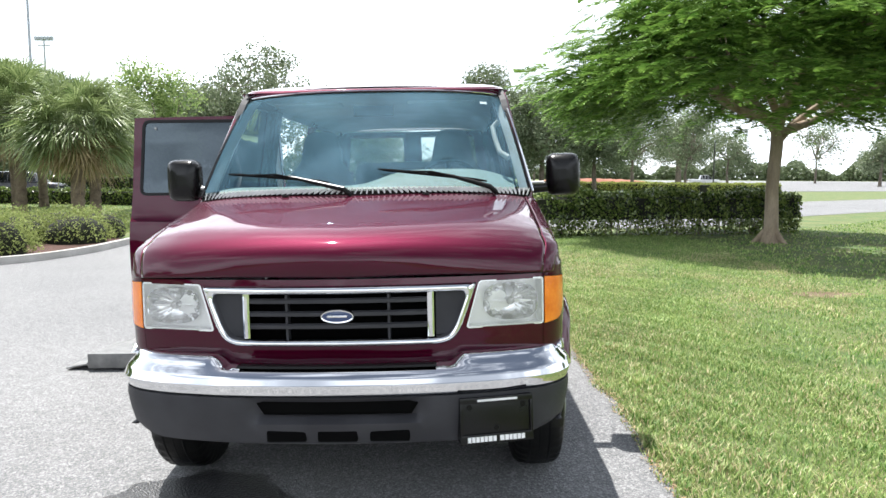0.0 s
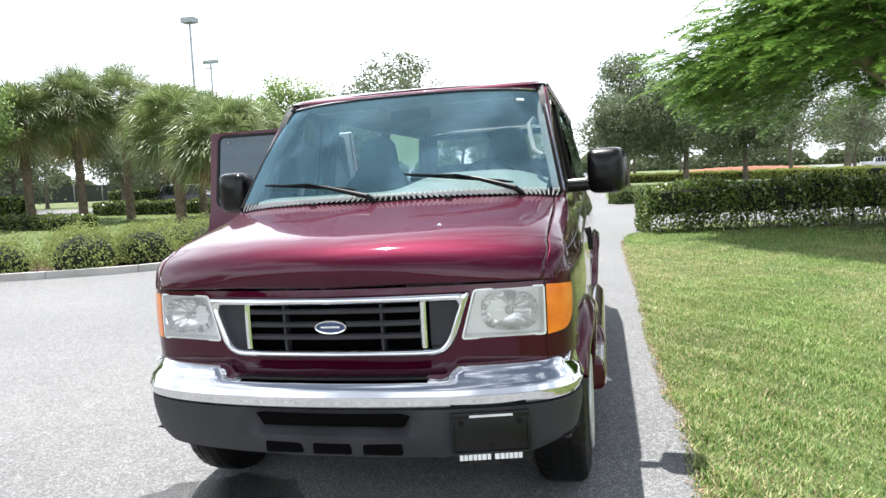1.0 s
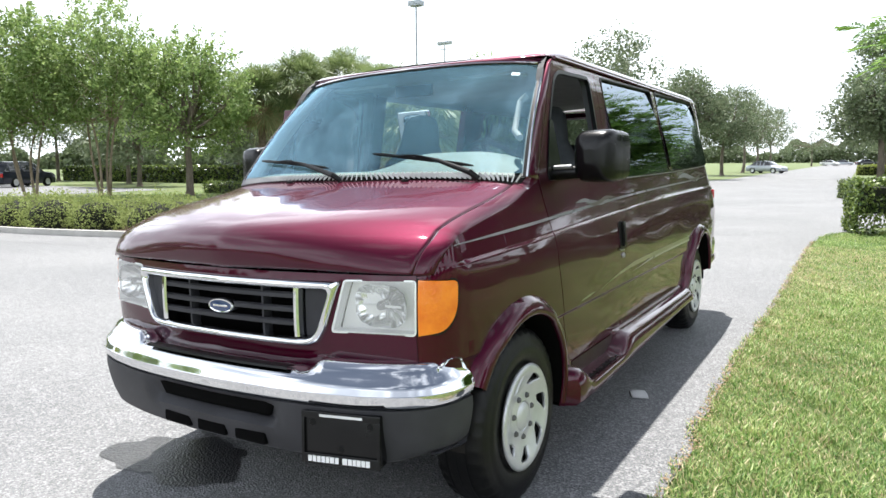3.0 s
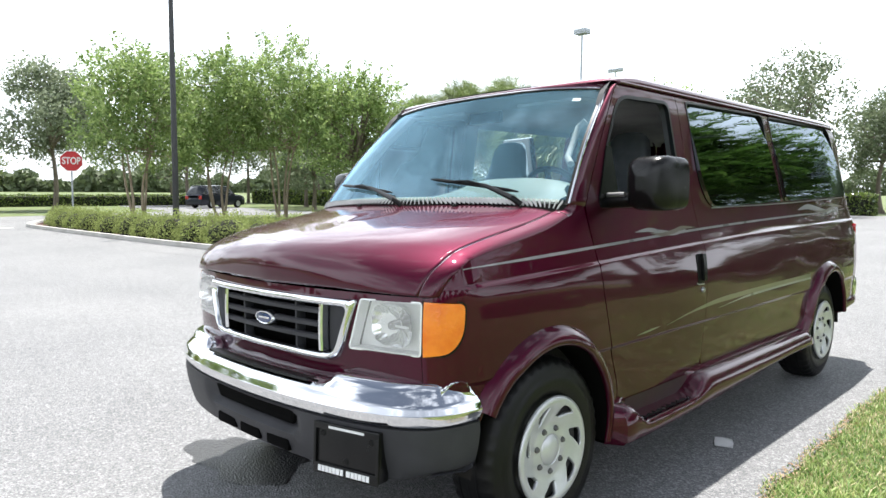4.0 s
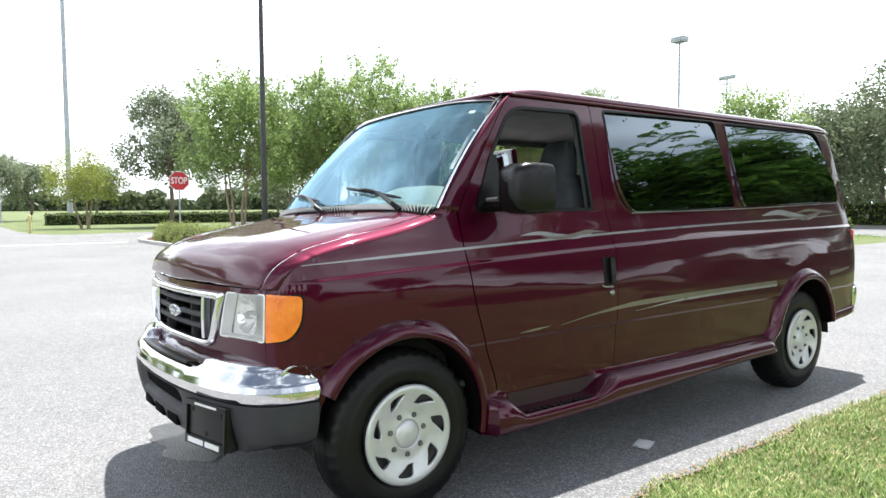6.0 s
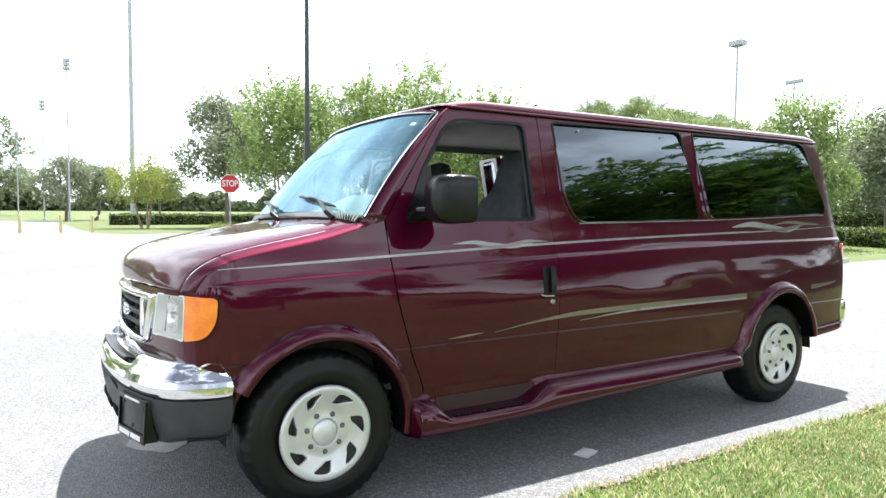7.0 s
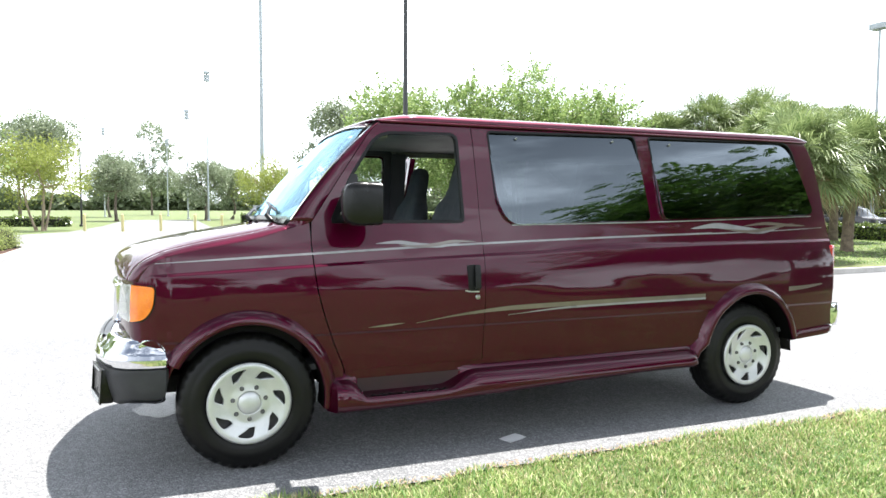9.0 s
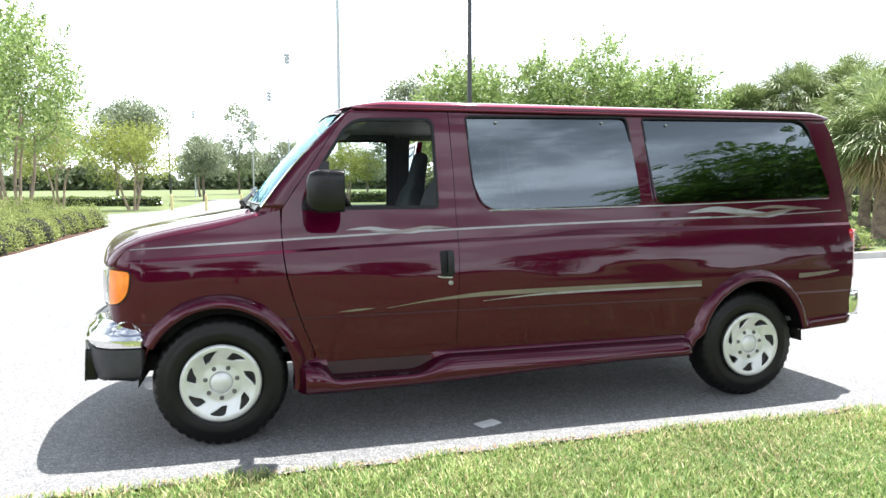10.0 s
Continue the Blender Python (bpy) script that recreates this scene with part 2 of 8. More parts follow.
STEEL = material("bare_steel", (0.42, 0.42, 0.42), (0.3, 0.3, 0.3), scale=14, rough=0.38, metal=0.9)
ALUMINIUM = material("ramp_metal", (0.22, 0.22, 0.215), (0.15, 0.15, 0.15), scale=10, rough=0.5, metal=0.6, bump=0.2, bump_scale=120)
STRIPE = material("silver_stripe", (0.19, 0.185, 0.20), (0.26, 0.25, 0.27), scale=6, rough=0.3, coat=0.6)
STRIPE_DARK = material("taupe_stripe", (0.105, 0.080, 0.068), (0.14, 0.112, 0.096), scale=6, rough=0.3, coat=1.0)
BADGE_BLUE = material("badge_blue", (0.02, 0.045, 0.13), rough=0.2, coat=0.8)
WHITE_MARK = material("white_print", (0.8, 0.8, 0.8), rough=0.5)
DASH = material("dash_vinyl", (0.13, 0.20, 0.19), (0.11, 0.17, 0.16), scale=8, rough=0.6, bump=0.2, bump_scale=300)
CLOTH = material("grey_seat_cloth", (0.055, 0.060, 0.068), (0.08, 0.085, 0.092), scale=14, rough=0.9, bump=0.4, bump_scale=420)
TRIM_GREY = material("grey_trim", (0.16, 0.165, 0.17), (0.13, 0.135, 0.14), scale=6, rough=0.75, bump=0.15, bump_scale=300)
TRIM_DARK = material("dark_grey_trim", (0.045, 0.046, 0.05), (0.06, 0.061, 0.065), scale=6, rough=0.7, bump=0.15, bump_scale=300)
CARPET = material("dark_carpet", (0.06, 0.06, 0.065), rough=0.95, bump=0.4, bump_scale=300)
PALE_TRIM = material("pale_door_trim", (0.40, 0.41, 0.41), (0.34, 0.35, 0.35), scale=6, rough=0.7, bump=0.15, bump_scale=300)
HEADLINER = material("headliner_cloth", (0.34, 0.335, 0.32), rough=0.95, bump=0.2, bump_scale=300)


# ---- mesh helpers ----
def part(name, bm, mat, parent, label="", smooth=True):
    """Links a bmesh as one mesh object under a thing or a part."""
    me = bpy.data.meshes.new(name)
    bmesh.ops.recalc_face_normals(bm, faces=bm.faces)
    bm.to_mesh(me)
    bm.free()
    me.materials.append(mat)
    me.polygons.foreach_set("use_smooth", [smooth] * len(me.polygons))
    if smooth:
        me.set_sharp_from_angle(angle=radians(35))
    ob = new(name, me)
    ob.parent = parent
    if label:
        ob["label"] = label
    return ob


def quads(name, verts, faces, mat, parent=None, label="", smooth=True):
    """A mesh from arrays, for grids and large counts."""
    verts, faces = np.asarray(verts, np.float32), np.asarray(faces, np.int32)
    me = bpy.data.meshes.new(name)
    k = faces.shape[1]
    me.vertices.add(len(verts))
    me.vertices.foreach_set("co", verts.ravel())
    me.loops.add(faces.size)
    me.loops.foreach_set("vertex_index", faces.ravel())
    me.polygons.add(len(faces))
    me.polygons.foreach_set("loop_start", np.arange(0, faces.size, k, dtype=np.int32))
    me.polygons.foreach_set("use_smooth", np.full(len(faces), smooth))
    me.update(calc_edges=True)
    me.validate()
    me.materials.append(mat)
    ob = new(name, me)
    ob.parent = parent
    if label:
        ob["label"] = label
    return ob


def sheet(rows, close=False):
    """Vertices and faces of a grid of points, row by row."""
    rows = np.asarray(rows, float)
    a, b = rows.shape[:2]
    idx = np.arange(a * b).reshape(a, b)
    if close:
        idx = np.concatenate([idx, idx[:, :1]], 1)
    f = np.stack([idx[:-1, :-1], idx[:-1, 1:], idx[1:, 1:], idx[1:, :-1]], -1).reshape(-1, 4)
    return rows.reshape(-1, 3), f


def outward(v, f):
    """Turns the faces of a body panel away from the middle of the van."""
    a, b, c, d = (v[f[:, k]] for k in range(4))
    mid = (a + b + c + d) / 4
    hub = np.stack([0 * mid[:, 0], np.clip(mid[:, 1], 0.2, 3.8), 0 * mid[:, 0] + 0.9], 1)
    return f if np.sum(np.cross(c - a, d - b) * (mid - hub)) >= 0 else f[:, ::-1]


def grid_part(name, rows, mat, parent, label="", close=False, sharp=40, thick=0.0):
    v, f = sheet(rows, close)
    if mat is PAINT:
        f = outward(v, f)
    ob = quads(name, v, f, mat, parent, label)
    ob.data.set_sharp_from_angle(angle=radians(sharp))
    if thick:
        s = ob.modifiers.new("thickness", "SOLIDIFY")
        s.thickness, s.offset = thick, -1
    return ob


def box(bm, lo, hi, bevel=0.0, m=None):
    """A bevelled block between two corners."""
    lo, hi = Vector(lo), Vector(hi)
    r = bmesh.ops.create_cube(bm, size=1.0)
    for v in r["verts"]:
        v.co = Vector(((v.co.x + 0.5) * (hi.x - lo.x) + lo.x, (v.co.y + 0.5) * (hi.y - lo.y) + lo.y, (v.co.z + 0.5) * (hi.z - lo.z) + lo.z))
    verts = r["verts"]
    if bevel:
        edges = list({e for v in verts for e in v.link_edges})
        out = bmesh.ops.bevel(bm, geom=edges, offset=bevel, segments=2, affect="EDGES", profile=0.6)
        verts = list({v for f in out["faces"] for v in f.verts} | {v for v in verts if v.is_valid})
    if m is not None:
        bmesh.ops.transform(bm, matrix=m, verts=[v for v in verts if v.is_valid])
    return verts


def tube(points, radius, sides=10, closed=False):
    """Vertices and faces of a tube along points; radius may be a list."""
    pts = [Vector(p) for p in points]
    n = len(pts)
    rad = radius if hasattr(radius, "__len__") else [radius] * n
    rows, up = [], Vector((0, 0, 1))
    for i, p in enumerate(pts):
        a, b = (pts[i - 1] if i or closed else p), (pts[(i + 1) % n] if i < n - 1 or closed else p)
        d = (b - a).normalized()
        side = d.cross(up if abs(d.z) < 0.95 else Vector((0, 1, 0))).normalized()
        top = side.cross(d)
        rows.append([p + (side * math.cos(t) + top * math.sin(t)) * rad[i] for t in (2 * math.pi * k / sides for k in range(sides))])
    if closed:
        rows.append(rows[0])
    v, f = sheet(rows, True)
    return v, f


def tube_part(name, points, radius, mat, parent, label="", sides=10, closed=False, caps=True):
    v, f = tube(points, radius, sides, closed)
    bm = bmesh.new()
    vs = [bm.verts.new(p) for p in v]
    for q in f:
        try:
            bm.faces.new([vs[i] for i in q])
        except ValueError:
            pass
    if caps and not closed:
        bm.faces.new(vs[:sides])
        bm.faces.new(vs[-sides:])
    bmesh.ops.remove_doubles(bm, verts=bm.verts, dist=1e-5)
    return part(name, bm, mat, parent, label)


def lathe(profile, axis_at, way, sides=64):
    """Rows of a turned form: profile of (radius, along), round the line through axis_at along way."""
    way = Vector(way).normalized()
    e1 = way.orthogonal().normalized()
    if abs(way.x) > 0.9:
        e1 = Vector((0, 0, 1))
    e2 = way.cross(e1)
    return [[Vector(axis_at) + way * h + (e1 * math.cos(t) + e2 * math.sin(t)) * r for t in (2 * math.pi * k / sides for k in range(sides))] for r, h in profile]


def curve(points):
    """A smooth function through points (x, y), by cubic pieces without overshoot."""
    xs, ys = (np.array(c, float) for c in zip(*points))
    d = np.diff(ys) / np.diff(xs)
    m = np.empty(len(xs))
    m[0], m[-1] = d[0], d[-1]
    for i in range(1, len(xs) - 1):
        m[i] = 0 if d[i - 1] * d[i] <= 0 else 2 * d[i - 1] * d[i] / (d[i - 1] + d[i])

    def f(x):
        x = min(max(x, xs[0]), xs[-1])
        i = min(max(int(np.searchsorted(xs, x)) - 1, 0), len(xs) - 2)
        h = xs[i + 1] - xs[i]
        t = (x - xs[i]) / h
        return float((2 * t**3 - 3 * t**2 + 1) * ys[i] + (t**3 - 2 * t**2 + t) * h * m[i] + (3 * t**2 - 2 * t**3) * ys[i + 1] + (t**3 - t**2) * h * m[i + 1])

    return f


def step(x):
    x = min(max(x, 0.0), 1.0)
    return x * x * (3 - 2 * x)


def rounded(poly, r, n=5):
    """The corners of a flat polygon, rounded; r may be a list."""
    out, k = [], len(poly)
    rr = r if hasattr(r, "__len__") else [r] * k
    for i in range(k):
        a, b, c = Vector(poly[i - 1]), Vector(poly[i]), Vector(poly[(i + 1) % k])
        if rr[i] <= 0:
            out.append(tuple(b))
            continue
        d = min(rr[i], (a - b).length * 0.48, (c - b).length * 0.48)
        p, q = b + (a - b).normalized() * d, b + (c - b).normalized() * d
        out += [tuple(p * (1 - t) ** 2 + b * 2 * t * (1 - t) + q * t * t) for t in (j / n for j in range(n + 1))]
    return out


def panel(name, outline, holes, place, mat, parent, label="", us=(), zs=(), lines=(), flange=0.02, sign=1, out=0.0, flip=False):
    """A pressed sheet: a flat outline with holes, cut fine and laid on a curved body by place(u, z), with its edges turned in."""
    bm = bmesh.new()
    loops = []
    for poly in (outline, *holes):
        vs = [bm.verts.new((p[0], p[1], 0)) for p in poly]
        loops.append([bm.edges.new((vs[i], vs[(i + 1) % len(vs)])) for i in range(len(vs))])
    bmesh.ops.triangle_fill(bm, use_beauty=True, use_dissolve=False, edges=bm.edges[:])
    cuts = [((u, 0, 0), (1, 0, 0)) for u in us] + [((0, z, 0), (0, 1, 0)) for z in zs]
    for (a, b) in lines:
        w = Vector((b[1] - a[1], a[0] - b[0], 0)).normalized()
        cuts.append(((a[0], a[1], 0), w))
    for co, no in cuts:
        bmesh.ops.bisect_plane(bm, geom=bm.verts[:] + bm.edges[:] + bm.faces[:], dist=1e-5, plane_co=co, plane_no=no)
    bm.verts.index_update()
    flat = [(v.co.x, v.co.y) for v in bm.verts]
    faces = [[v.index for v in f.verts] for f in bm.faces]
    rims = [(e.verts[0].index, e.verts[1].index) for e in bm.edges if len(e.link_faces) == 1]
    bm.free()
    verts, norms = [], []
    e = 0.003
    for u, z in flat:
        p = Vector(place(u, z))
        n = (Vector(place(u + e, z)) - Vector(place(u - e, z))).cross(Vector(place(u, z + e)) - Vector(place(u, z - e))).normalized() * (-1 if flip else 1)
        verts.append(p + n * out)
        norms.append(n)
    for a, b in rims:
        na = (norms[a] + norms[b]).normalized()
        side = (verts[b] - verts[a]).cross(na).normalized()
        k = len(verts)
        verts += [verts[a].copy(), verts[b].copy(), verts[b] - norms[b] * flange, verts[a] - norms[a] * flange]
        norms += [side] * 4
        faces.append([k, k + 1, k + 2, k + 3])
    if sign < 0:
        verts = [Vector((-v.x, v.y, v.z)) for v in verts]
        norms = [Vector((-v.x, v.y, v.z)) for v in norms]
    # turn every face to its own normal
    fixed = []
    for f in faces:
        n = (verts[f[1]] - verts[f[0]]).cross(verts[f[2]] - verts[f[0]])
        fixed.append(f if n.dot(norms[f[0]]) >= 0 else f[::-1])
    me = bpy.data.meshes.new(name)
    me.from_pydata(verts, [], fixed)
    me.polygons.foreach_set("use_smooth", [True] * len(me.polygons))
    me.normals_split_custom_set_from_vertices(norms)
    me.materials.append(mat)
    ob = new(name, me)
    ob.parent = parent
    if label:
        ob["label"] = label
    return ob


# ---- ground, road, kerbs ----
ASPHALT = asphalt_like("worn_asphalt", (0.116, 0.119, 0.124), (0.162, 0.164, 0.167), (0.37, 0.372, 0.372))
CONCRETE = material("kerb_concrete", (0.40, 0.385, 0.36), (0.50, 0.485, 0.46), scale=2.5, rough=0.9, bump=0.5, bump_scale=90, fine=0.3)
LAWN = material("lawn_soil_and_thatch", (0.066, 0.116, 0.028), (0.140, 0.155, 0.058), scale=1.2, rough=0.95, bump=0.8, bump_scale=140, fine=0.5)
MULCH = material("red_mulch", (0.085, 0.038, 0.026), (0.055, 0.026, 0.018), scale=8, rough=0.95, bump=0.9, bump_scale=120, fine=0.5)


def ground_z(x):
    """The road's cross fall near the van; level farther out."""
    return math.tan(radians(1.3)) * min(max(x, -4.5), 1.6)


def flat_poly(name, pts, z, mat, label="", category="", step_size=None, kind="structure"):
    bm = bmesh.new()
    vs = [bm.verts.new((x, y, 0)) for x, y in pts]
    edges = [bm.edges.new((vs[i], vs[(i + 1) % len(vs)])) for i in range(len(vs))]
    bmesh.ops.triangle_fill(bm, use_beauty=True, edges=edges)
    for x in (-4.5, 1.6):
        bmesh.ops.bisect_plane(bm, geom=bm.verts[:] + bm.edges[:] + bm.faces[:], plane_co=(x, 0, 0), plane_no=(1, 0, 0))
    for v in bm.verts:
        v.co.z = z + ground_z(v.co.x)
    for f in bm.faces:
        if f.normal.z < 0:
            f.normal_flip()
    me = bpy.data.meshes.new(name)
    bmesh.ops.recalc_face_normals(bm, faces=bm.faces)
    bm.to_mesh(me)
    bm.free()
    me.materials.append(mat)
    ob = new(name, me)
    tagged(ob, label, category, kind=kind)
    return ob


def kerb_line(name, pts, label, width=0.16, height=0.13):
    """A kerb of cast lengths with open joints, along points."""
    line = tagged(new(name), label, "kerb", kind="structure")
    d = [0.0]
    for a, b in zip(pts, pts[1:]):
        d.append(d[-1] + math.hypot(b[0] - a[0], b[1] - a[1]))
    xs_, ys_ = [p[0] for p in pts], [p[1] for p in pts]

    def at(s):
        return Vector((float(np.interp(s, d, xs_)), float(np.interp(s, d, ys_))))

    count = max(1, round(d[-1] / 1.5))
    for k in range(count):
        s0, s1 = d[-1] * k / count + 0.006, d[-1] * (k + 1) / count - 0.006
        rows = []
        for i in range(6):
            s = s0 + (s1 - s0) * i / 5
            p, t = at(s), (at(s + 0.05) - at(s - 0.05)).normalized()
            o = Vector((-t.y, t.x))
            rows.append([(p.x + o.x * q, p.y + o.y * q, ground_z(p.x) + z) for q, z in ((-0.02, -0.02), (0.0, height - 0.03), (0.012, height - 0.008), (0.035, height), (width, height), (width + 0.01, -0.02))])
        ends = [rows[0], rows[-1]]
        v, f = sheet(rows)
        ob = quads("kerb_stone", v, f, CONCRETE, line)
        ob.data.set_sharp_from_angle(angle=radians(30))
    return line


def soft(pts, n=6, closed=False):
    """Points of a smooth line through the given ones."""
    res, k = [], len(pts)
    rng = range(k) if closed else range(k - 1)
    for i in rng:
        p0, p1, p2, p3 = (Vector(pts[j % k] if closed else pts[min(max(j, 0), k - 1)]) for j in (i - 1, i, i + 1, i + 2))
        for j in range(n):
            t = j / n
            res.append(tuple(0.5 * ((2 * p1) + (p2 - p0) * t + (2 * p0 - 5 * p1 + 4 * p2 - p3) * t * t + (3 * p1 - p0 - 3 * p2 + p3) * t**3)))
    if not closed:
        res.append(tuple(pts[-1]))
    return res


# one sheet of grass to the horizon
xs = [-1500, -400, -120, -60, -30, -15, -8, -4.5, 1.6, 5, 10, 20, 45, 120, 400, 1500]
ys = [-1500, -400, -120, -40, -15, -5, 0, 5, 10, 20, 40, 80, 160, 400, 1500]
ground = grid_part("ground", [[(x, y, ground_z(x) - 0.012) for x in xs] for y in ys], LAWN, None)
tagged(ground, "green mown lawn reaching to the horizon", "ground", kind="structure")

edge_right = soft([(1.42, -60), (1.43, -12), (1.43, -4), (1.44, -1.5), (1.47, 0.4), (1.42, 2.2), (1.45, 5), (1.43, 8), (1.46, 11.2), (1.7, 12.6), (2.6, 14.6), (4.5, 15.6), (9, 17.5), (14, 23.0), (30, 32), (80, 48)], 8)
edge_right = [(x + 0.012 * math.sin(y * 9.1) + 0.008 * math.sin(y * 23.7), y) if y < 12 else (x, y) for x, y in edge_right]
drive_back = [(80, 64), (30, 45), (12, 32), (4, 27.5), (1.6, 28.5), (1.3, 32), (1.3, 480)]
left_far = [(-7.4, 480), (-7.4, 60), (-8.2, 52), (-12, 48), (-60, 46), (-60, 37), (-14, 35), (-9.5, 32), (-7.6, 28), (-7.4, 20)]
isle_n = soft([(-7.4, 20), (-7.15, 14.5), (-7.0, 11.7), (-6.95, 9.9), (-7.35, 8.4), (-8.4, 7.6), (-9.9, 6.9), (-12, 6.2), (-15, 5.7), (-21, 5.35), (-26.2, 5.2), (-28.4, 5.7), (-30.6, 7.0), (-32.4, 9.6), (-33, 14)], 6)
west = [(-33, 24), (-60, 26), (-60, 19.5), (-42, 17), (-39.5, 13), (-37.5, 6.2), (-36.8, 3.7), (-38.8, 2.6), (-44, 2.2), (-75, 2.0), (-75, -5.0), (-52, -5.2), (-40, -6.0), (-34, -9), (-31.5, -16), (-31, -60)]
isle_s = [(-24.5, -60), (-24.4, -14)] + soft([(-24.4, -9), (-24.1, -6.6), (-22.8, -5.3), (-20, -5.05), (-15, -5.0), (-11, -5.0), (-8.8, -5.6), (-7.6, -7.4), (-7.3, -11)], 6) + [(-7.3, -60)]
road_pts = edge_right + drive_back + left_far + isle_n[1:] + west + isle_s
road = flat_poly("road", road_pts, 0.0, ASPHALT, "pale worn asphalt of a park road and junction", "road")
kerb_line("kerb_north", isle_n, "grey concrete kerb round a planted island")
kerb_line("kerb_south", isle_s[1:-1], "grey concrete kerb round a planted island")
flat_poly("parking_lot", [(22, 66), (160, 110), (300, 330), (90, 330), (40, 120)], 0.01, ASPHALT, "pale parking lot beyond the lawn", "parking lot")
flat_poly("mulch_bed_north", [(x - 0.05, y + 0.10) for x, y in isle_n[12:-6]] + [(-27.2, 8.6), (-20, 8.2), (-13, 9.0), (-10, 11.0), (-8.8, 15)], 0.05, MULCH, "red bark mulch under bushes", "mulch bed")
flat_poly("mulch_bed_south", [(x, y - 0.12) for x, y in isle_s[8:-6]] + [(-9.2, -9.5), (-14, -9.0), (-22.9, -9.0)], 0.05, MULCH, "red bark mulch under bushes", "mulch bed")


# ---- the van: x to its driver's side, y to its back, z up; the front axle stands at y = 0 ----
WHEELBASE, AXLE_Z, TYRE_R = 3.505, 0.362, 0.372
van = tagged(new("passenger_van"), "dark cherry red passenger van parked on asphalt, side door open", "van")
van.matrix_world = TILT

half_width = curve([(0.28, 0.940), (0.45, 0.957), (0.60, 0.967), (0.75, 0.9735), (0.86, 0.976), (0.95, 0.9745), (1.0, 0.972), (1.05, 0.967), (1.10, 0.959), (1.16, 0.944),
                    (1.24, 0.921), (1.36, 0.889), (1.60, 0.846), (1.92, 0.789), (2.0, 0.757)])
taper = curve([(-0.45, -0.032), (-0.1, -0.010), (0.25, 0.0), (3.8, 0.0), (4.2, -0.012), (4.45, -0.04)])
crease_z = curve([(-0.7, 1.05), (-0.28, 1.072), (0.39, 1.10), (1.41, 1.137), (2.52, 1.168), (4.4, 1.192)])
LOW_CREASE = 0.712
nose_pts = [(0.942, -0.40), (0.934, -0.465), (0.905, -0.532), (0.84, -0.585), (0.70, -0.625), (0.50, -0.660), (0.25, -0.690), (0.0, -0.700)]
nose_len = [0.0]
for (ax, ay), (bx, by) in zip(nose_pts, nose_pts[1:]):
    nose_len.append(nose_len[-1] + math.hypot(bx - ax, by - ay))
nose_x, nose_y = curve([(s, p[0]) for s, p in zip(nose_len, nose_pts)]), curve([(s, p[1]) for s, p in zip(nose_len, nose_pts)])
NOSE = nose_len[-1]
MARK_S = nose_len[3]


def creases(y, z):
    up = step((crease_z(y) - z) / 0.018 + 0.5)
    low = step((LOW_CREASE - z) / 0.018 + 0.5)
    return 0.008 * up - 0.008 * low


def body(u, z):
    """A point of the painted skin: u is y along the side, and runs on round the front corner to the middle of the nose."""
    if u >= -0.40:
        return (half_width(z) + taper(u) + creases(u, z), u, z)
    s = -0.40 - u
    fade = max(0.0, 1 - s / 0.26) ** 2
    lean = 0.35 * (z - 0.9) ** 2 + 0.03 * (z - 0.9)
    return (nose_x(s) + (half_width(z) - half_width(0.9) + creases(-0.4, z)) * fade, nose_y(s) + lean * (1 - fade), z)


def nose(v, z):
    """The same skin, by the way v from the middle of the nose."""
    x, y, z = body(-0.40 - NOSE + abs(v), z)
    return (x if v >= 0 else -x, y, z)


def arc(cy, cz, r, a0, a1, n=22, ry=None):
    ry = ry or r
    return [(cy + r * math.cos(radians(a0 + (a1 - a0) * i / n)), cz + ry * math.sin(radians(a0 + (a1 - a0) * i / n))) for i in range(n + 1)]


def spaced(a, b, d):
    return [a + (b - a) * i / max(1, round((b - a) / d)) for i in range(1, max(1, round((b - a) / d)))]


crease_lines = [((0.39, 1.10 + d), (1.41, 1.137 + d)) for d in (-0.011, -0.004, 0.004, 0.011)]
crease_lines_rear = [((1.41, 1.140 + d), (4.3, 1.192 + d)) for d in (-0.014, -0.005, 0.004, 0.012)]
crease_lines_front = [((-0.5, 1.061 + d), (0.39, 1.10 + d)) for d in (-0.011, -0.004, 0.004, 0.011)]
low_z = [LOW_CREASE + d for d in (-0.011, -0.004, 0.004, 0.011)]
side_z = [0.42, 0.48, 0.54, 0.60, 0.66, *low_z, 0.77, 0.83, 0.89, 0.95, 1.01, 1.06, 1.2, 1.25, 1.3, 1.36, 1.42, 1.48, 1.56, 1.64, 1.72, 1.8, 1.87, 1.91]

# where the shoulder of the front wing turns into its top
shoulder_z = curve([(-0.565, 1.034), (-0.545, 1.072), (-0.51, 1.112), (-0.45, 1.146), (-0.35, 1.172), (-0.25, 1.193), (0.05, 1.250), (0.225, 1.303), (0.36, 1.338)])
GAP = 0.005
door_front = [(0.355, 1.34), (0.352, 1.235), (0.356, 1.17), (0.364, 1.06), (0.38, 0.95), (0.405, 0.85), (0.432, 0.76), (0.465, 0.66), (0.51, 0.55), (0.525, 0.50)]
door_rear = [(1.385, 0.50), (1.392, 0.70), (1.40, 0.90), (1.405, 1.25), (1.402, 1.57), (1.388, 1.94)]
pillar = [(0.355, 1.34), (0.50, 1.555), (0.63, 1.745), (0.70, 1.845), (0.745, 1.90), (0.79, 1.94)]
door_window = rounded([(0.475, 1.345), (0.60, 1.60), (0.775, 1.872), (1.278, 1.882), (1.288, 1.345)], [0.03, 0.02, 0.10, 0.05, 0.02])
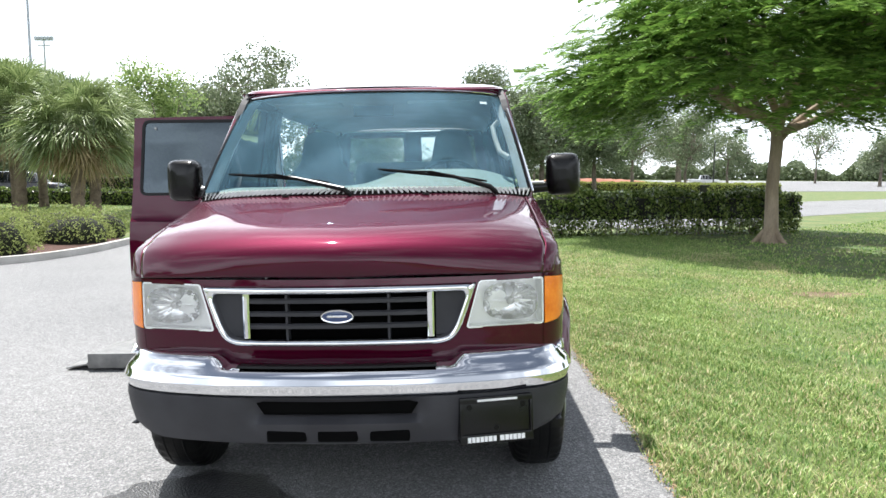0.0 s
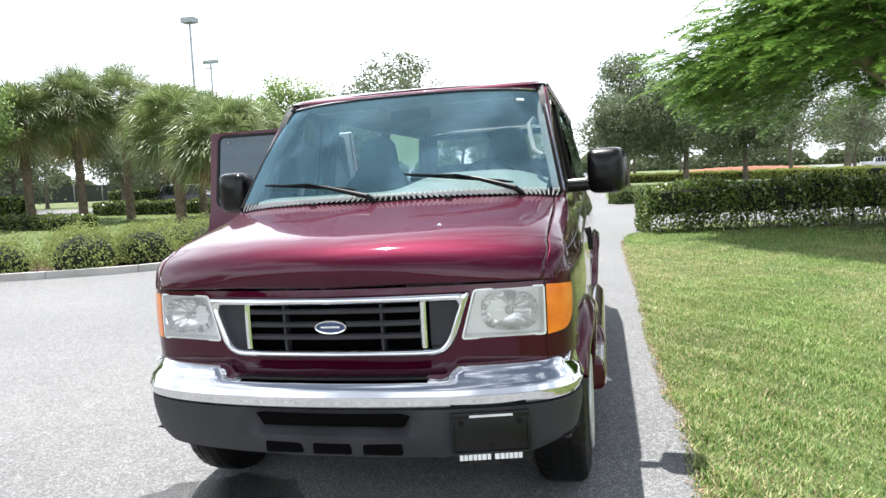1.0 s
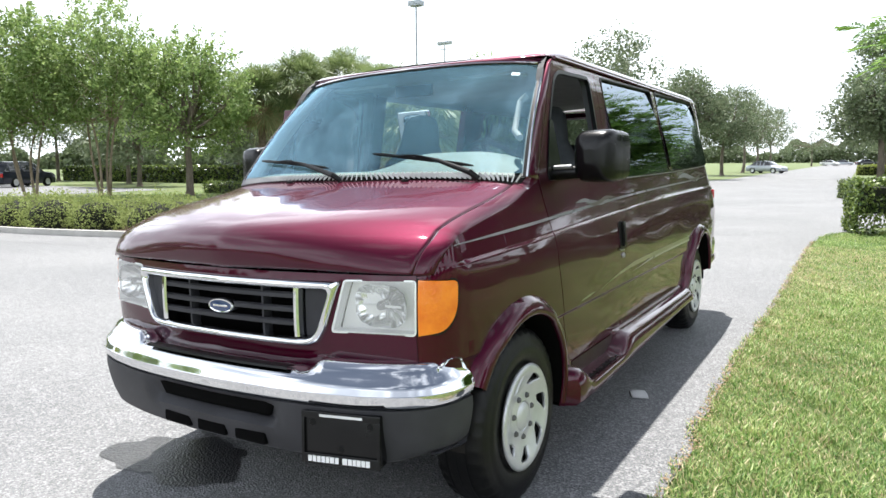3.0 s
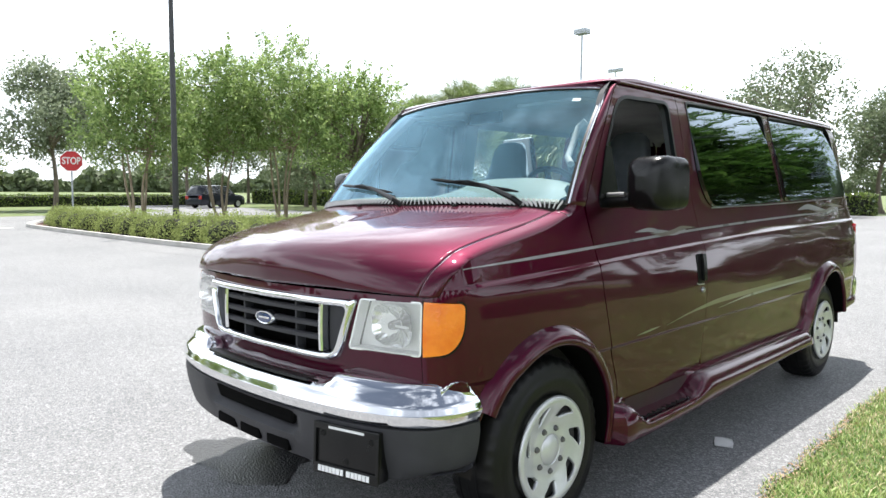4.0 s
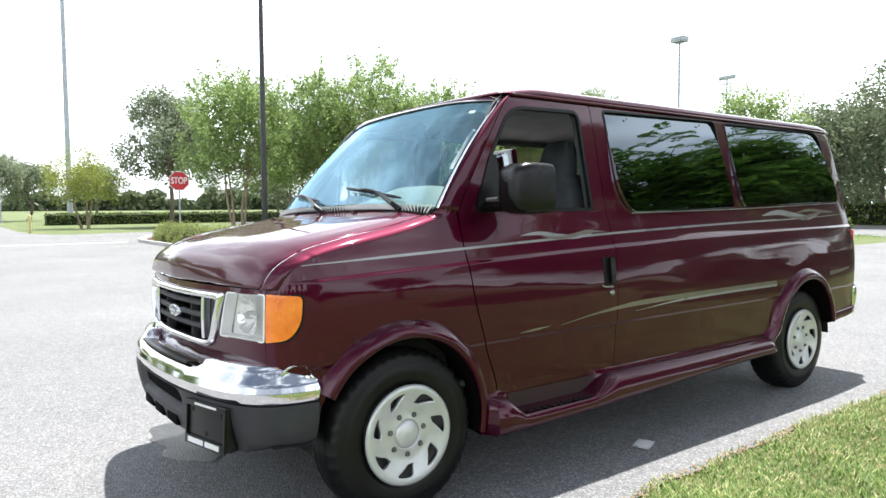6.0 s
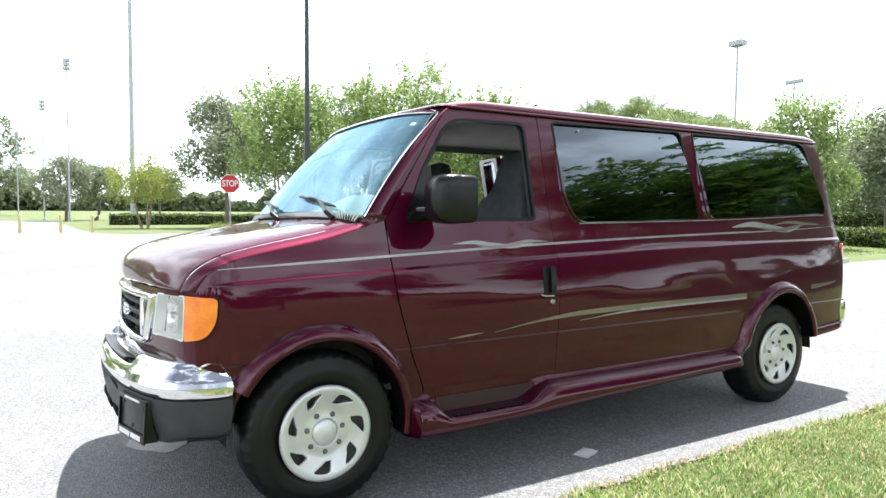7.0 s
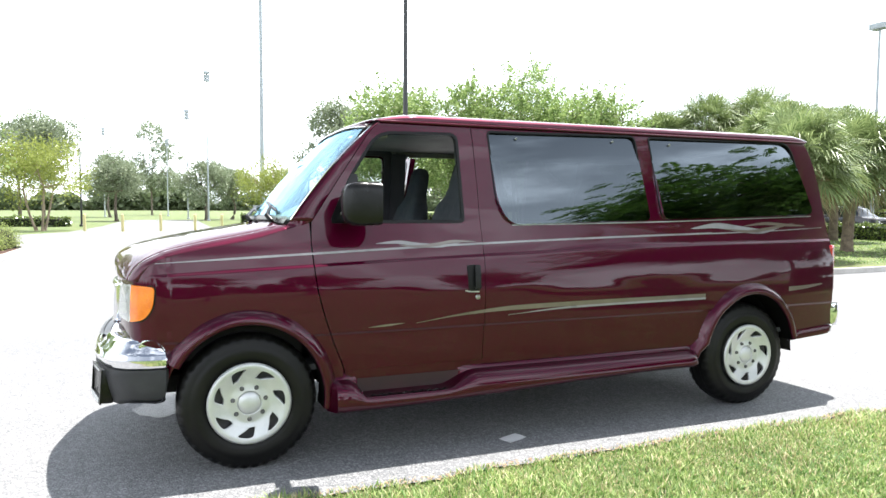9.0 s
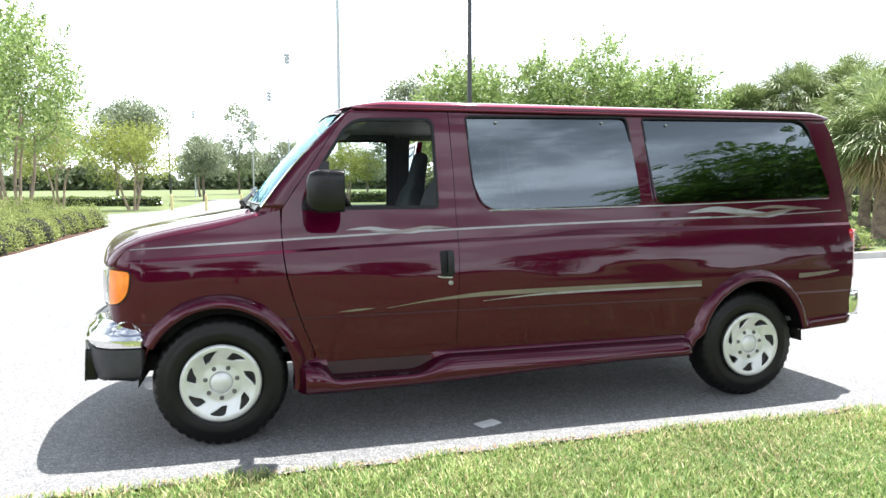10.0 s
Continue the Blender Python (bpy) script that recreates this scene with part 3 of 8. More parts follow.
window_a = rounded([(1.495, 1.912), (2.625, 1.930), (2.672, 1.346), (1.60, 1.325), (1.525, 1.46)], [0.03, 0.05, 0.04, 0.17, 0.2], 7)
window_b = rounded([(2.735, 1.925), (4.065, 1.938), (4.20, 1.42), (4.17, 1.385), (2.79, 1.352)], [0.03, 0.10, 0.06, 0.05, 0.05], 7)
rear_edge = [(4.235, 1.94), (4.28, 1.85), (4.325, 1.70), (4.35, 1.56), (4.365, 1.33), (4.36, 1.05), (4.35, 0.70), (4.34, 0.50)]


def front_arch(n=24):
    return arc(0.0, AXLE_Z, 0.43, 18, 160, n, 0.455)


def grow(poly, d):
    """A closed outline moved out by d along its own normals."""
    pts = [Vector(p) for p in poly]
    area = sum(a.x * b.y - b.x * a.y for a, b in zip(pts, pts[1:] + pts[:1]))
    res = []
    for i, p in enumerate(pts):
        t = (pts[(i + 1) % len(pts)] - pts[i - 1]).normalized()
        res.append(tuple(p + Vector((t.y, -t.x)) * (d if area > 0 else -d)))
    return res


def ring(name, poly, inner, outer, mat, parent, sign=1, out=0.004, label="", depth=0.02):
    """A moulding round an opening."""
    return panel(name, grow(poly, outer), [grow(poly, inner)], body, mat, parent, label, flange=depth, sign=sign, out=out)


def ribbon(name, pts, widths, mat, parent, out=0.0015, sign=1, label=""):
    """A painted stripe that lies on the body's side."""
    rows = []
    for i, ((y, z), w) in enumerate(zip(pts, widths)):
        e = 0.004
        row = []
        for k in (-0.5, 0.0, 0.5):
            p = Vector(body(y, z + k * w))
            n = (Vector(body(y + e, z)) - Vector(body(y - e, z))).cross(Vector(body(y, z + e)) - Vector(body(y, z - e))).normalized()
            p += n * out
            row.append(Vector((p.x * sign, p.y, p.z)))
        rows.append(row)
    return grid_part(name, rows, mat, parent, label)


def smooth_line(pts, n=40):
    xs = [p[0] for p in pts]
    f = curve(pts)
    return [(x, f(x)) for x in (xs[0] + (xs[-1] - xs[0]) * i / n for i in range(n + 1))]


# the top of the front end: bonnet and the wings beside it
mid_y = curve([(0, -0.700), (0.05, -0.712), (0.10, -0.716), (0.16, -0.700), (0.24, -0.655), (0.34, -0.56), (0.5, -0.38), (0.75, -0.10), (1.0, 0.17)])
mid_z = curve([(0, 1.032), (0.05, 1.062), (0.10, 1.100), (0.16, 1.142), (0.24, 1.182), (0.34, 1.218), (0.5, 1.256), (0.75, 1.305), (1.0, 1.348)])
end_y = curve([(0, -0.565), (0.05, -0.555), (0.10, -0.535), (0.16, -0.50), (0.24, -0.44), (0.34, -0.365), (0.5, -0.225), (0.75, 0.02), (1.0, 0.225)])


def front_top(a, s):
    """a: 0 in the middle, 1 at the wing's shoulder; s: 0 at the nose, 1 at the windscreen."""
    k = abs(a)
    ey = end_y(s)
    ez = shoulder_z(ey)
    p3 = Vector(body(ey, ez))
    p0 = Vector((0, mid_y(s), mid_z(s) + 0.004))
    rise = (p0.z - ez)
    turn = step(s / 0.30)
    p1 = Vector((0.47, p0.y + 0.018 + 0.02 * turn, p0.z + 0.012))
    p2 = Vector((p3.x - 0.015 - 0.02 * turn, ey - 0.05 * (1 - turn) - 0.03, ez + rise * 1.08))
    q = p0 * (1 - k) ** 3 + p1 * 3 * k * (1 - k) ** 2 + p2 * 3 * k * k * (1 - k) + p3 * k**3
    return Vector((q.x if a >= 0 else -q.x, q.y, q.z))


def top_rows(a0, a1, na, s0, s1, ns):
    return [[front_top(a0 + (a1 - a0) * i / na, s0 + (s1 - s0) * j / ns) for i in range(na + 1)] for j in range(ns + 1)]


SEAM = 0.80
hood = grid_part("hood", top_rows(-SEAM, SEAM, 56, 0.006, 0.968, 60), PAINT, van, "glossy cherry red bonnet", thick=0.012)
for sg, nm in ((1, "wing_top"), (-1, "wing_top")):
    grid_part(nm, top_rows(sg * (SEAM + 0.0035), sg * 1.0, 16, 0.0, 1.0, 60), PAINT, van, thick=0.006)

# dark sheet added under the seams to give the gaps their shade
liner = [[(x, y, z) for x, z in ((-0.86, 0.6), (-0.85, 1.0 + 0.1 * step((y + 0.45) / 0.4)), (-0.5, 1.02 + 0.2 * step((y + 0.5) / 0.5)), (0, 1.03 + 0.2 * step((y + 0.5) / 0.5)), (0.5, 1.02 + 0.2 * step((y + 0.5) / 0.5)), (0.85, 1.0 + 0.1 * step((y + 0.45) / 0.4)), (0.86, 0.6))] for y in (-0.50, -0.3, -0.1, 0.1, 0.3)]
grid_part("seam_shade_sheet", liner, UNDERSIDE, van)

for sg in (1, -1):
    # front wing
    top = [(y, shoulder_z(y)) for y in (-0.40, -0.3, -0.2, -0.1, 0.0, 0.1, 0.2, 0.30)]
    wing = [(-0.40 - MARK_S + 0.001, 0.665), (-0.40 - MARK_S + 0.001, 1.03), (-0.565, 1.034), (-0.545, 1.072), (-0.51, 1.112), (-0.48, 1.131), (-0.45, 1.146), *top, (0.352 - GAP, shoulder_z(0.352))]
    wing += [(y - GAP, z) for y, z in door_front[2:]]
    wing += [(0.520 - GAP, 0.42), (0.455, 0.40), *front_arch(), (-0.425, 0.655), (-0.46, 0.668)]
    mark_hole = rounded([(-0.40 - MARK_S + 0.004, 1.020), (-0.462, 1.012), (-0.468, 0.90), (-0.515, 0.832), (-0.40 - MARK_S + 0.004, 0.822)], [0, 0.03, 0.05, 0.05, 0])
    panel("front_wing", wing, [mark_hole], body, PAINT, van, us=spaced(-0.62, 0.5, 0.035), zs=side_z, lines=crease_lines_front, sign=sg)
    # side marker lamp
    panel("side_marker", grow(mark_hole, -0.003), [], body, AMBER, van, "amber corner marker lens", us=spaced(-0.62, -0.46, 0.02), zs=(0.86, 0.9, 0.94, 0.98), sign=sg, out=0.004, flange=0.015)
    ring("marker_gasket", mark_hole, -0.001, 0.006, SATIN_BLACK, van, sg, 0.002)
    # front door with its window
    door = [(1.388 - GAP, 1.94)] + [(y + GAP, z) for y, z in pillar[::-1]] + [(y + GAP * 0.4, z) for y, z in door_front[1:]] + [(y - GAP * 0.6, z) for y, z in door_rear[:-1]]
    d_ob = panel("front_door", door, [door_window], body, PAINT, van, us=spaced(0.36, 1.4, 0.06), zs=side_z, lines=crease_lines, sign=sg)
    ring("window_seal", door_window, -0.006, 0.012, SATIN_BLACK, d_ob, sg, 0.003)
    if sg < 0:
        panel("door_glass", door_window, [], body, CLEAR_GLASS, d_ob, us=spaced(0.48, 1.28, 0.1), zs=(1.45, 1.6, 1.75), sign=sg, out=-0.012, flange=0.003)
    if sg < 0:
        tube_part("glass_divider", [(body(0.665, 1.345)[0] * sg, 0.665, 1.345), (body(0.665, 1.735)[0] * sg, 0.665, 1.735)], 0.009, SATIN_BLACK, d_ob)
    sail = [(0.475, 1.335), (0.478, 1.375), (0.60, 1.62), (0.64, 1.62), (0.64, 1.335)]
    panel("mirror_sail", sail, [], body, BLACK_PLASTIC, d_ob, sign=sg, out=0.006, flange=0.03)
    # recessed handle and lock
    cup = rounded([(1.278, 1.080), (1.370, 1.080), (1.370, 0.925), (1.288, 0.920)], 0.02)
    panel("handle_cup", cup, [], body, SATIN_BLACK, d_ob, sign=sg, out=0.003, flange=0.01)
    pull = rounded([(1.325, 1.078), (1.362, 1.078), (1.362, 0.935), (1.325, 0.935)], 0.012)
    panel("door_handle", pull, [], body, BLACK_PLASTIC, d_ob, "black pull handle", us=(1.334, 1.353), zs=(0.98, 1.03), sign=sg, out=0.020, flange=0.02)
    lip = [(1.262, 0.928), (1.29, 0.920), (1.355, 0.917)]
    ribbon("handle_lip", lip, [0.008] * 3, STEEL, d_ob, 0.006, sg)
    kx, ky, kz = body(1.345, 0.885)
    grid_part("door_lock", lathe([(0.0, 0.011), (0.006, 0.011), (0.012, 0.010), (0.015, 0.006), (0.016, -0.004)], (kx * sg, ky, kz), (sg, 0, 0), 24), STEEL, d_ob, "round steel key lock")

# driver's side, behind the door
rear_arch = arc(WHEELBASE, AXLE_Z, 0.43, 164, 10, 24, 0.475)
quarter = [(1.388, 1.94), (4.235, 1.94), *rear_edge[1:], (4.34, 0.47), (3.93, 0.445), *rear_arch[::-1], (3.06, 0.47), (1.385, 0.47)] + [(y, z) for y, z in door_rear[:-1]]
panel("rear_side_panel", quarter, [window_a, window_b], body, PAINT, van, us=spaced(1.4, 4.3, 0.08) + [4.26, 4.3, 4.33], zs=side_z, lines=crease_lines_rear)
def leaning(u, z):
    """The panes lean in a little more than the skin."""
    return (0.846 - 0.250 * (z - 1.64) + 0.012 * (1 - ((z - 1.64) / 0.3) ** 2) + taper(u), u, z)


for w in (window_a, window_b):
    ring("window_rubber", w, -0.008, 0.004, SATIN_BLACK, van, 1, 0.004, depth=0.03)
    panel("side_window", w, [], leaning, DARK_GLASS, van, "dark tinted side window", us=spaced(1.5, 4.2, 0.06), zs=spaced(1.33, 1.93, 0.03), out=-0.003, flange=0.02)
for y, z in ((1.70, 1.875), (2.44, 1.885), (1.86, 1.375), (2.32, 1.375), (2.92, 1.88), (3.9, 1.895)):
    p = Vector(body(y, z))
    grid_part("window_stud", lathe([(0, 0.006), (0.006, 0.005), (0.009, 0.0)], p, (1, 0, 0.15), 12), STEEL, van)
ribbon("belt_trim", smooth_line([(1.62, 1.318), (2.7, 1.333), (4.2, 1.372)], 30), [0.007] * 31, STEEL, van, 0.003)

# kerb side: a doorway between the front door and the last window
OPEN_A, OPEN_B = 1.415, 2.63
side_r = [(OPEN_B, 1.94), (4.235, 1.94), *rear_edge[1:], (4.34, 0.47), (3.93, 0.445), *rear_arch[::-1], (3.06, 0.47), (OPEN_B, 0.47)]
panel("rear_side_panel", side_r, [window_b], body, PAINT, van, us=spaced(2.65, 4.3, 0.1), zs=side_z, lines=crease_lines_rear, sign=-1, flange=0.05)
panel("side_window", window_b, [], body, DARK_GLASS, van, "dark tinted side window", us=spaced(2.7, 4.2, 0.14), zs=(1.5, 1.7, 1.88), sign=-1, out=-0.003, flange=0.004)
panel("door_sill", [(1.388, 0.47), (OPEN_B, 0.47), (OPEN_B, 0.53), (1.388, 0.53)], [], body, PAINT, van, sign=-1, flange=0.1)
panel("door_header", [(1.388, 1.90), (OPEN_B, 1.90), (OPEN_B, 1.94), (1.388, 1.94)], [], body, PAINT, van, sign=-1, flange=0.05)
panel("door_post", [(1.392, 0.53), (OPEN_A + 0.02, 0.53), (OPEN_A + 0.02, 1.90), (1.392, 1.90)], [], body, PAINT, van, zs=side_z, sign=-1, flange=0.06)


def leaf_door(hinge, angle, y0, y1, win, at_u, lining):
    """One leaf of the open side door, swung out round its hinge."""
    m = Matrix.Translation(hinge) @ Matrix.Rotation(radians(angle), 4, "Z")

    def skin(u, z):
        x, y, z = body(u, z)
        v = m @ Vector((-(x - hinge_x), u - at_u, z))
        return v

    hinge_x = 0.965
    ob = panel("side_door", [(y0, 0.54), (y1, 0.54), (y1, 1.90), (y0, 1.90)], [win], skin, PAINT, van, "open side door with tinted window", us=spaced(y0, y1, 0.1), zs=side_z, lines=crease_lines_rear, flange=0.045, flip=True)
    panel("door_window", win, [], skin, DOOR_TINT, ob, us=spaced(y0, y1, 0.15), zs=(1.5, 1.7), flange=0.004, out=-0.003, flip=True)
    panel("window_rubber", grow(win, 0.008), [grow(win, -0.012)], skin, SATIN_BLACK, ob, flange=0.01, out=0.003, flip=True)

    zs_win = [z for _, z in win]
    us_win = [u for u, _ in win]
    for u in (min(us_win) + 0.10, max(us_win) - 0.10):
        grid_part("window_stud", lathe([(0, 0.007), (0.008, 0.006), (0.011, -0.002)], skin(u, max(zs_win) - 0.055), m.to_3x3() @ Vector((-1, 0, 0)), 12), STEEL, ob)

    def inner(u, z):
        return m @ Vector((-(body(u, z)[0] - hinge_x) + 0.05, u - at_u, z))

    panel("inner_trim", [(y0 + 0.01, 0.55), (y1 - 0.01, 0.55), (y1 - 0.01, 1.89), (y0 + 0.01, 1.89)], [win], inner, lining, ob, zs=(0.8, 1.1, 1.3, 1.6), flange=0.01)
    return ob


# van-side frame: the leaf's outer face looks to the front when it stands open
win_leaf = rounded([(1.475, 1.345), (1.50, 1.865), (2.22, 1.875), (2.23, 1.345)], 0.05)
leaf_door(Vector((-0.985, OPEN_A, 0.0)), 88, OPEN_A + 0.005, 2.29, win_leaf, OPEN_A + 0.005, TRIM_GREY)
win_small = rounded([(2.355, 1.345), (2.355, 1.865), (2.565, 1.872), (2.575, 1.345)], 0.05)
leaf_door(Vector((-0.985, OPEN_B, 0.0)), -97, 2.295, OPEN_B - 0.005, win_small, OPEN_B - 0.005, PALE_TRIM)

# roof
rail_z = 1.94
ws_low = curve([(0, 0.158), (0.4, 0.168), (0.65, 0.192), (0.80, 0.220), (0.89, 0.248)])
ws_high = curve([(0, 0.658), (0.4, 0.672), (0.6, 0.697), (0.70, 0.720), (0.765, 0.748)])


def roof_point(a, y):
    """a from -1 to 1 across, along y."""
    k = abs(a)
    edge = half_width(rail_z) + taper(y)
    end = step((y - 0.70) / 0.35) * step((4.36 - y) / 0.22)
    z = rail_z + (0.018 + 0.062 * end ** 0.7) * (1 - k**3.2) ** 0.55
    x = edge * math.sin(k * math.pi / 2) ** 0.86
    return x if a >= 0 else -x, z


roof_rows = []
for i in range(61):
    t = i / 60
    row = []
    for j in range(49):
        a = -1 + 2 * j / 48
        k = abs(a)
        x_end = abs(roof_point(a, 0.75)[0])
        y0 = ws_high(min(x_end, 0.765)) + 0.002 + 0.030 * max(0.0, (x_end - 0.742) / 0.034) ** 2
        y1 = 4.36 - 0.10 * k**4
        y = y0 + (y1 - y0) * t**1.35
        x, z = roof_point(a, max(y, 0.70 + 0.03 * k * k))
        z -= 0.012 * (1 - step((y - y0) / 0.07)) * (1 - k**4)
        row.append((x, y, z))
    roof_rows.append(row)
grid_part("roof", roof_rows, PAINT, van, thick=0.005)
for sg in (1, -1):
    rail = [(sg * (half_width(rail_z) + taper(y) + 0.008), y, rail_z + 0.004) for y in [0.80 + 3.44 * i / 24 for i in range(25)]]
    tube_part("drip_rail", rail, 0.009, PAINT, van, sides=8)

# windscreen and pillars
def screen(a, t):
    k = abs(a)
    lx, hx = 0.882 * k, 0.758 * k
    x = lx + (hx - lx) * t - 0.012 * max(0.0, (t - 0.86) / 0.14) ** 2 * k**3
    lo, hi = ws_low(lx), ws_high(hx)
    y = lo + (hi - lo) * t - 0.020 * math.sin(math.pi * t)
    z = (1.372 - 0.02 * k**3) + (1.938 - 0.030 * k**3 - (1.372 - 0.02 * k**3)) * t + 0.014 * math.sin(math.pi * t)
    return Vector((x if a >= 0 else -x, y, z))


brow_rows = []
for i in range(49):
    a = -1 + 2 * i / 48
    p0 = screen(a, 1.0) + Vector((0, -0.003, 0.003))
    y3 = p0.y + 0.075
    across = 2 / math.pi * math.asin(min(1.0, (abs(p0.x) / (half_width(rail_z) + taper(y3))) ** (1 / 0.86)))
    p3 = Vector((p0.x, y3, roof_point(across, max(y3, 0.70))[1] + 0.001))
    p1, p2 = p0 + Vector((0, -0.012, 0.014)), p3 + Vector((0, -0.045, 0.0))
    brow_rows.append([p0 * (1 - q) ** 3 + p1 * 3 * q * (1 - q) ** 2 + p2 * 3 * q * q * (1 - q) + p3 * q**3 for q in (j / 10 for j in range(11))])
grid_part("roof_brow", brow_rows, PAINT, van)
ws = grid_part("windshield", [[screen(-0.985 + 1.97 * i / 40, 0.03 + 0.955 * j / 20) for i in range(41)] for j in range(21)], WINDSHIELD, van, "large sloping windscreen reflecting the sky")
ws.visible_shadow = False
frame_rows = []
edge_loop = [(-1 + 2 * i / 40, 0.0) for i in range(41)] + [(1, j / 20) for j in range(1, 21)] + [(1 - 2 * i / 40, 1.0) for i in range(1, 41)] + [(-1, 1 - j / 20) for j in range(1, 20)]
for a, t in edge_loop:
    frame_rows.append([screen(a * s, 0.5 + (t - 0.5) * s) + Vector((0, -0.002, 0.002)) for s in (1.0, 0.993, 0.985)])
frame_rows.append(frame_rows[0])
grid_part("windshield_seal", frame_rows, SATIN_BLACK, van)
for sg in (1, -1):
    rows = []
    for i in range(25):
        t = i / 24
        g = screen(sg, t)
        f = curve(pillar)
        y = 0.357 + (0.788 - 0.357) * t
        z = f(y)
        e = Vector(body(y, z))
        e.x *= sg
        mid = (g + e) / 2 + Vector((sg * 0.014, -0.014, 0.004))
        rows.append([g * (1 - q) ** 2 + mid * 2 * q * (1 - q) + e * q * q for q in (k / 8 for k in range(9))] + [e + Vector((-sg * 0.012, 0.010, -0.004)), e + Vector((-sg * 0.020, 0.035, -0.012))])
    grid_part("windshield_pillar", rows, PAINT, van, thick=0.01)
    low = rows[0][:9]
    edge_a = [front_top(sg * (0.84 + 0.02 * i), 1.0) for i in range(9)]
    foot = []
    for j in range(9):
        t = j / 8
        lift_ = 0.25 * t + 0.75 * t * t
        foot.append([Vector((a.x + (b.x - a.x) * t, a.y + (b.y - a.y) * t, a.z + (b.z - a.z) * lift_)) for a, b in zip(edge_a, low)])
    grid_part("pillar_foot", foot, PAINT, van)
    if sg > 0:
        tube_part("windshield_trim", [screen(-0.98 + 1.96 * j / 40, 1.0) + Vector((0, -0.008, 0.004)) for j in range(41)], 0.0045, CHROME, van, sides=8)
        tube_part("windshield_trim", [screen(sg * 1.004, j / 20) + Vector((sg * 0.004, -0.006, 0.003)) for j in range(21)], 0.006, CHROME, van, sides=8)

# cowl with its louvres
# pale grey: sun glints on black slats put into the colour
LOUVRE = material("glint_louvre_plastic", (0.46, 0.46, 0.465), (0.56, 0.56, 0.56), scale=9, rough=0.35, spec=0.6)
cowl_rows = []
for j in range(5):
    t = j / 4
    row = []
    for i in range(41):
        a = -1 + 2 * i / 40
        p = front_top(a * 0.83, 0.966) + Vector((0, 0.002, -0.018))
        q = screen(a, 0.02) + Vector((0, 0.0, -0.012))
        row.append(p + (q - p) * t)
    cowl_rows.append(row)
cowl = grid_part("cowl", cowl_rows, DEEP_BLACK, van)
bm = bmesh.new()
for i in range(66):
    a = -0.97 + 1.94 * i / 65
    p = front_top(a * 0.83, 0.972) + Vector((0, 0.004, -0.008))
    q = screen(a, 0.012) + Vector((0.012, -0.018, 0.0))
    p = p + (q - p) * 0.4
    d = Vector((0.0034, 0, 0))
    up = Vector((0, 0, 0.012))
    vs = [bm.verts.new(c) for c in (p - d, p + d, q + d, q - d, p - d + up + Vector((0.006, 0, 0)), p + d + up, q + d + up, q - d + up + Vector((0.006, 0, 0)))]
    for f in ((0, 1, 2, 3), (4, 7, 6, 5), (0, 4, 5, 1), (1, 5, 6, 2), (2, 6, 7, 3), (3, 7, 4, 0)):
        bm.faces.new([vs[k] for k in f])
part("cowl_louvres", bm, LOUVRE, cowl, "ribbed air intake louvres", smooth=False)

# wipers and washer jets
for px in (0.69, -0.06):
    foot = Vector((px, ws_low(abs(px)) - 0.035, 1.352))
    elbow = screen((px - 0.26) / 0.8, 0.085) + Vector((0, -0.022, 0.018))
    blade_mid = screen((px - 0.38) / 0.8, 0.125) + Vector((0, -0.020, 0.017))
    wiper = tube_part("wiper_arm", [foot, foot + Vector((-0.03, -0.02, 0.03)), elbow, blade_mid], [0.014, 0.014, 0.010, 0.006], SATIN_BLACK, van, "black wiper resting on the windscreen")
    blade = [screen((px - 0.10 - 0.52 * q) / 0.8, 0.075 + 0.085 * q - 0.02 * (1 - q)) + Vector((0, -0.016, 0.013)) for q in (k / 10 for k in range(11))]
    tube_part("wiper_blade", blade, [0.004] + [0.009] * 9 + [0.004], SATIN_BLACK, wiper, sides=6)
    tube_part("blade_bridge", [blade[2], (blade[4] + blade[6]) / 2 + Vector((0, -0.018, 0.016)), blade[8]], 0.005, SATIN_BLACK, wiper, sides=6)
for x in (-0.27, 0.22):
    p = front_top(x / 0.9, 0.93)
    bm = bmesh.new()
    box(bm, p + Vector((-0.018, -0.008, 0.0)), p + Vector((0.018, 0.008, 0.012)), 0.004)
    part("washer_jet", bm, SATIN_BLACK, van)

# nose: header panel with lamps and grille
HL = NOSE - MARK_S
v_of = curve([(nose_x(NOSE - v), v) for v in [NOSE * i / 60 for i in range(54)]])
grille_out = [(v_of(0.562), 1.008), (v_of(0.555), 0.99), (v_of(0.500), 0.83), (v_of(0.475), 0.785), (v_of(0.43), 0.762)]
grille_poly = rounded(grille_out + [(-v, z) for v, z in grille_out[::-1]], [0.02, 0, 0.0, 0.05, 0.03, 0.03, 0.05, 0.0, 0, 0.02])
in_out = [(v_of(0.518), 0.972), (v_of(0.468), 0.835), (v_of(0.440), 0.797), (v_of(0.40), 0.793)]
grille_in = rounded(in_out + [(-v, z) for v, z in in_out[::-1]], [0.03, 0.03, 0.03, 0.02, 0.02, 0.03, 0.03, 0.03])
lamp_r = [(v_of(0.575), 1.010), (HL - 0.004, 1.014), (HL - 0.004, 0.826), (v_of(0.522), 0.824)]
lamp_r = rounded(lamp_r, 0.012)
lamp_l = [(-v, z) for v, z in lamp_r[::-1]]
head = rounded([(-HL + 0.001, 1.033), (HL - 0.001, 1.033), (HL - 0.001, 0.665), (-HL + 0.001, 0.665)], 0)
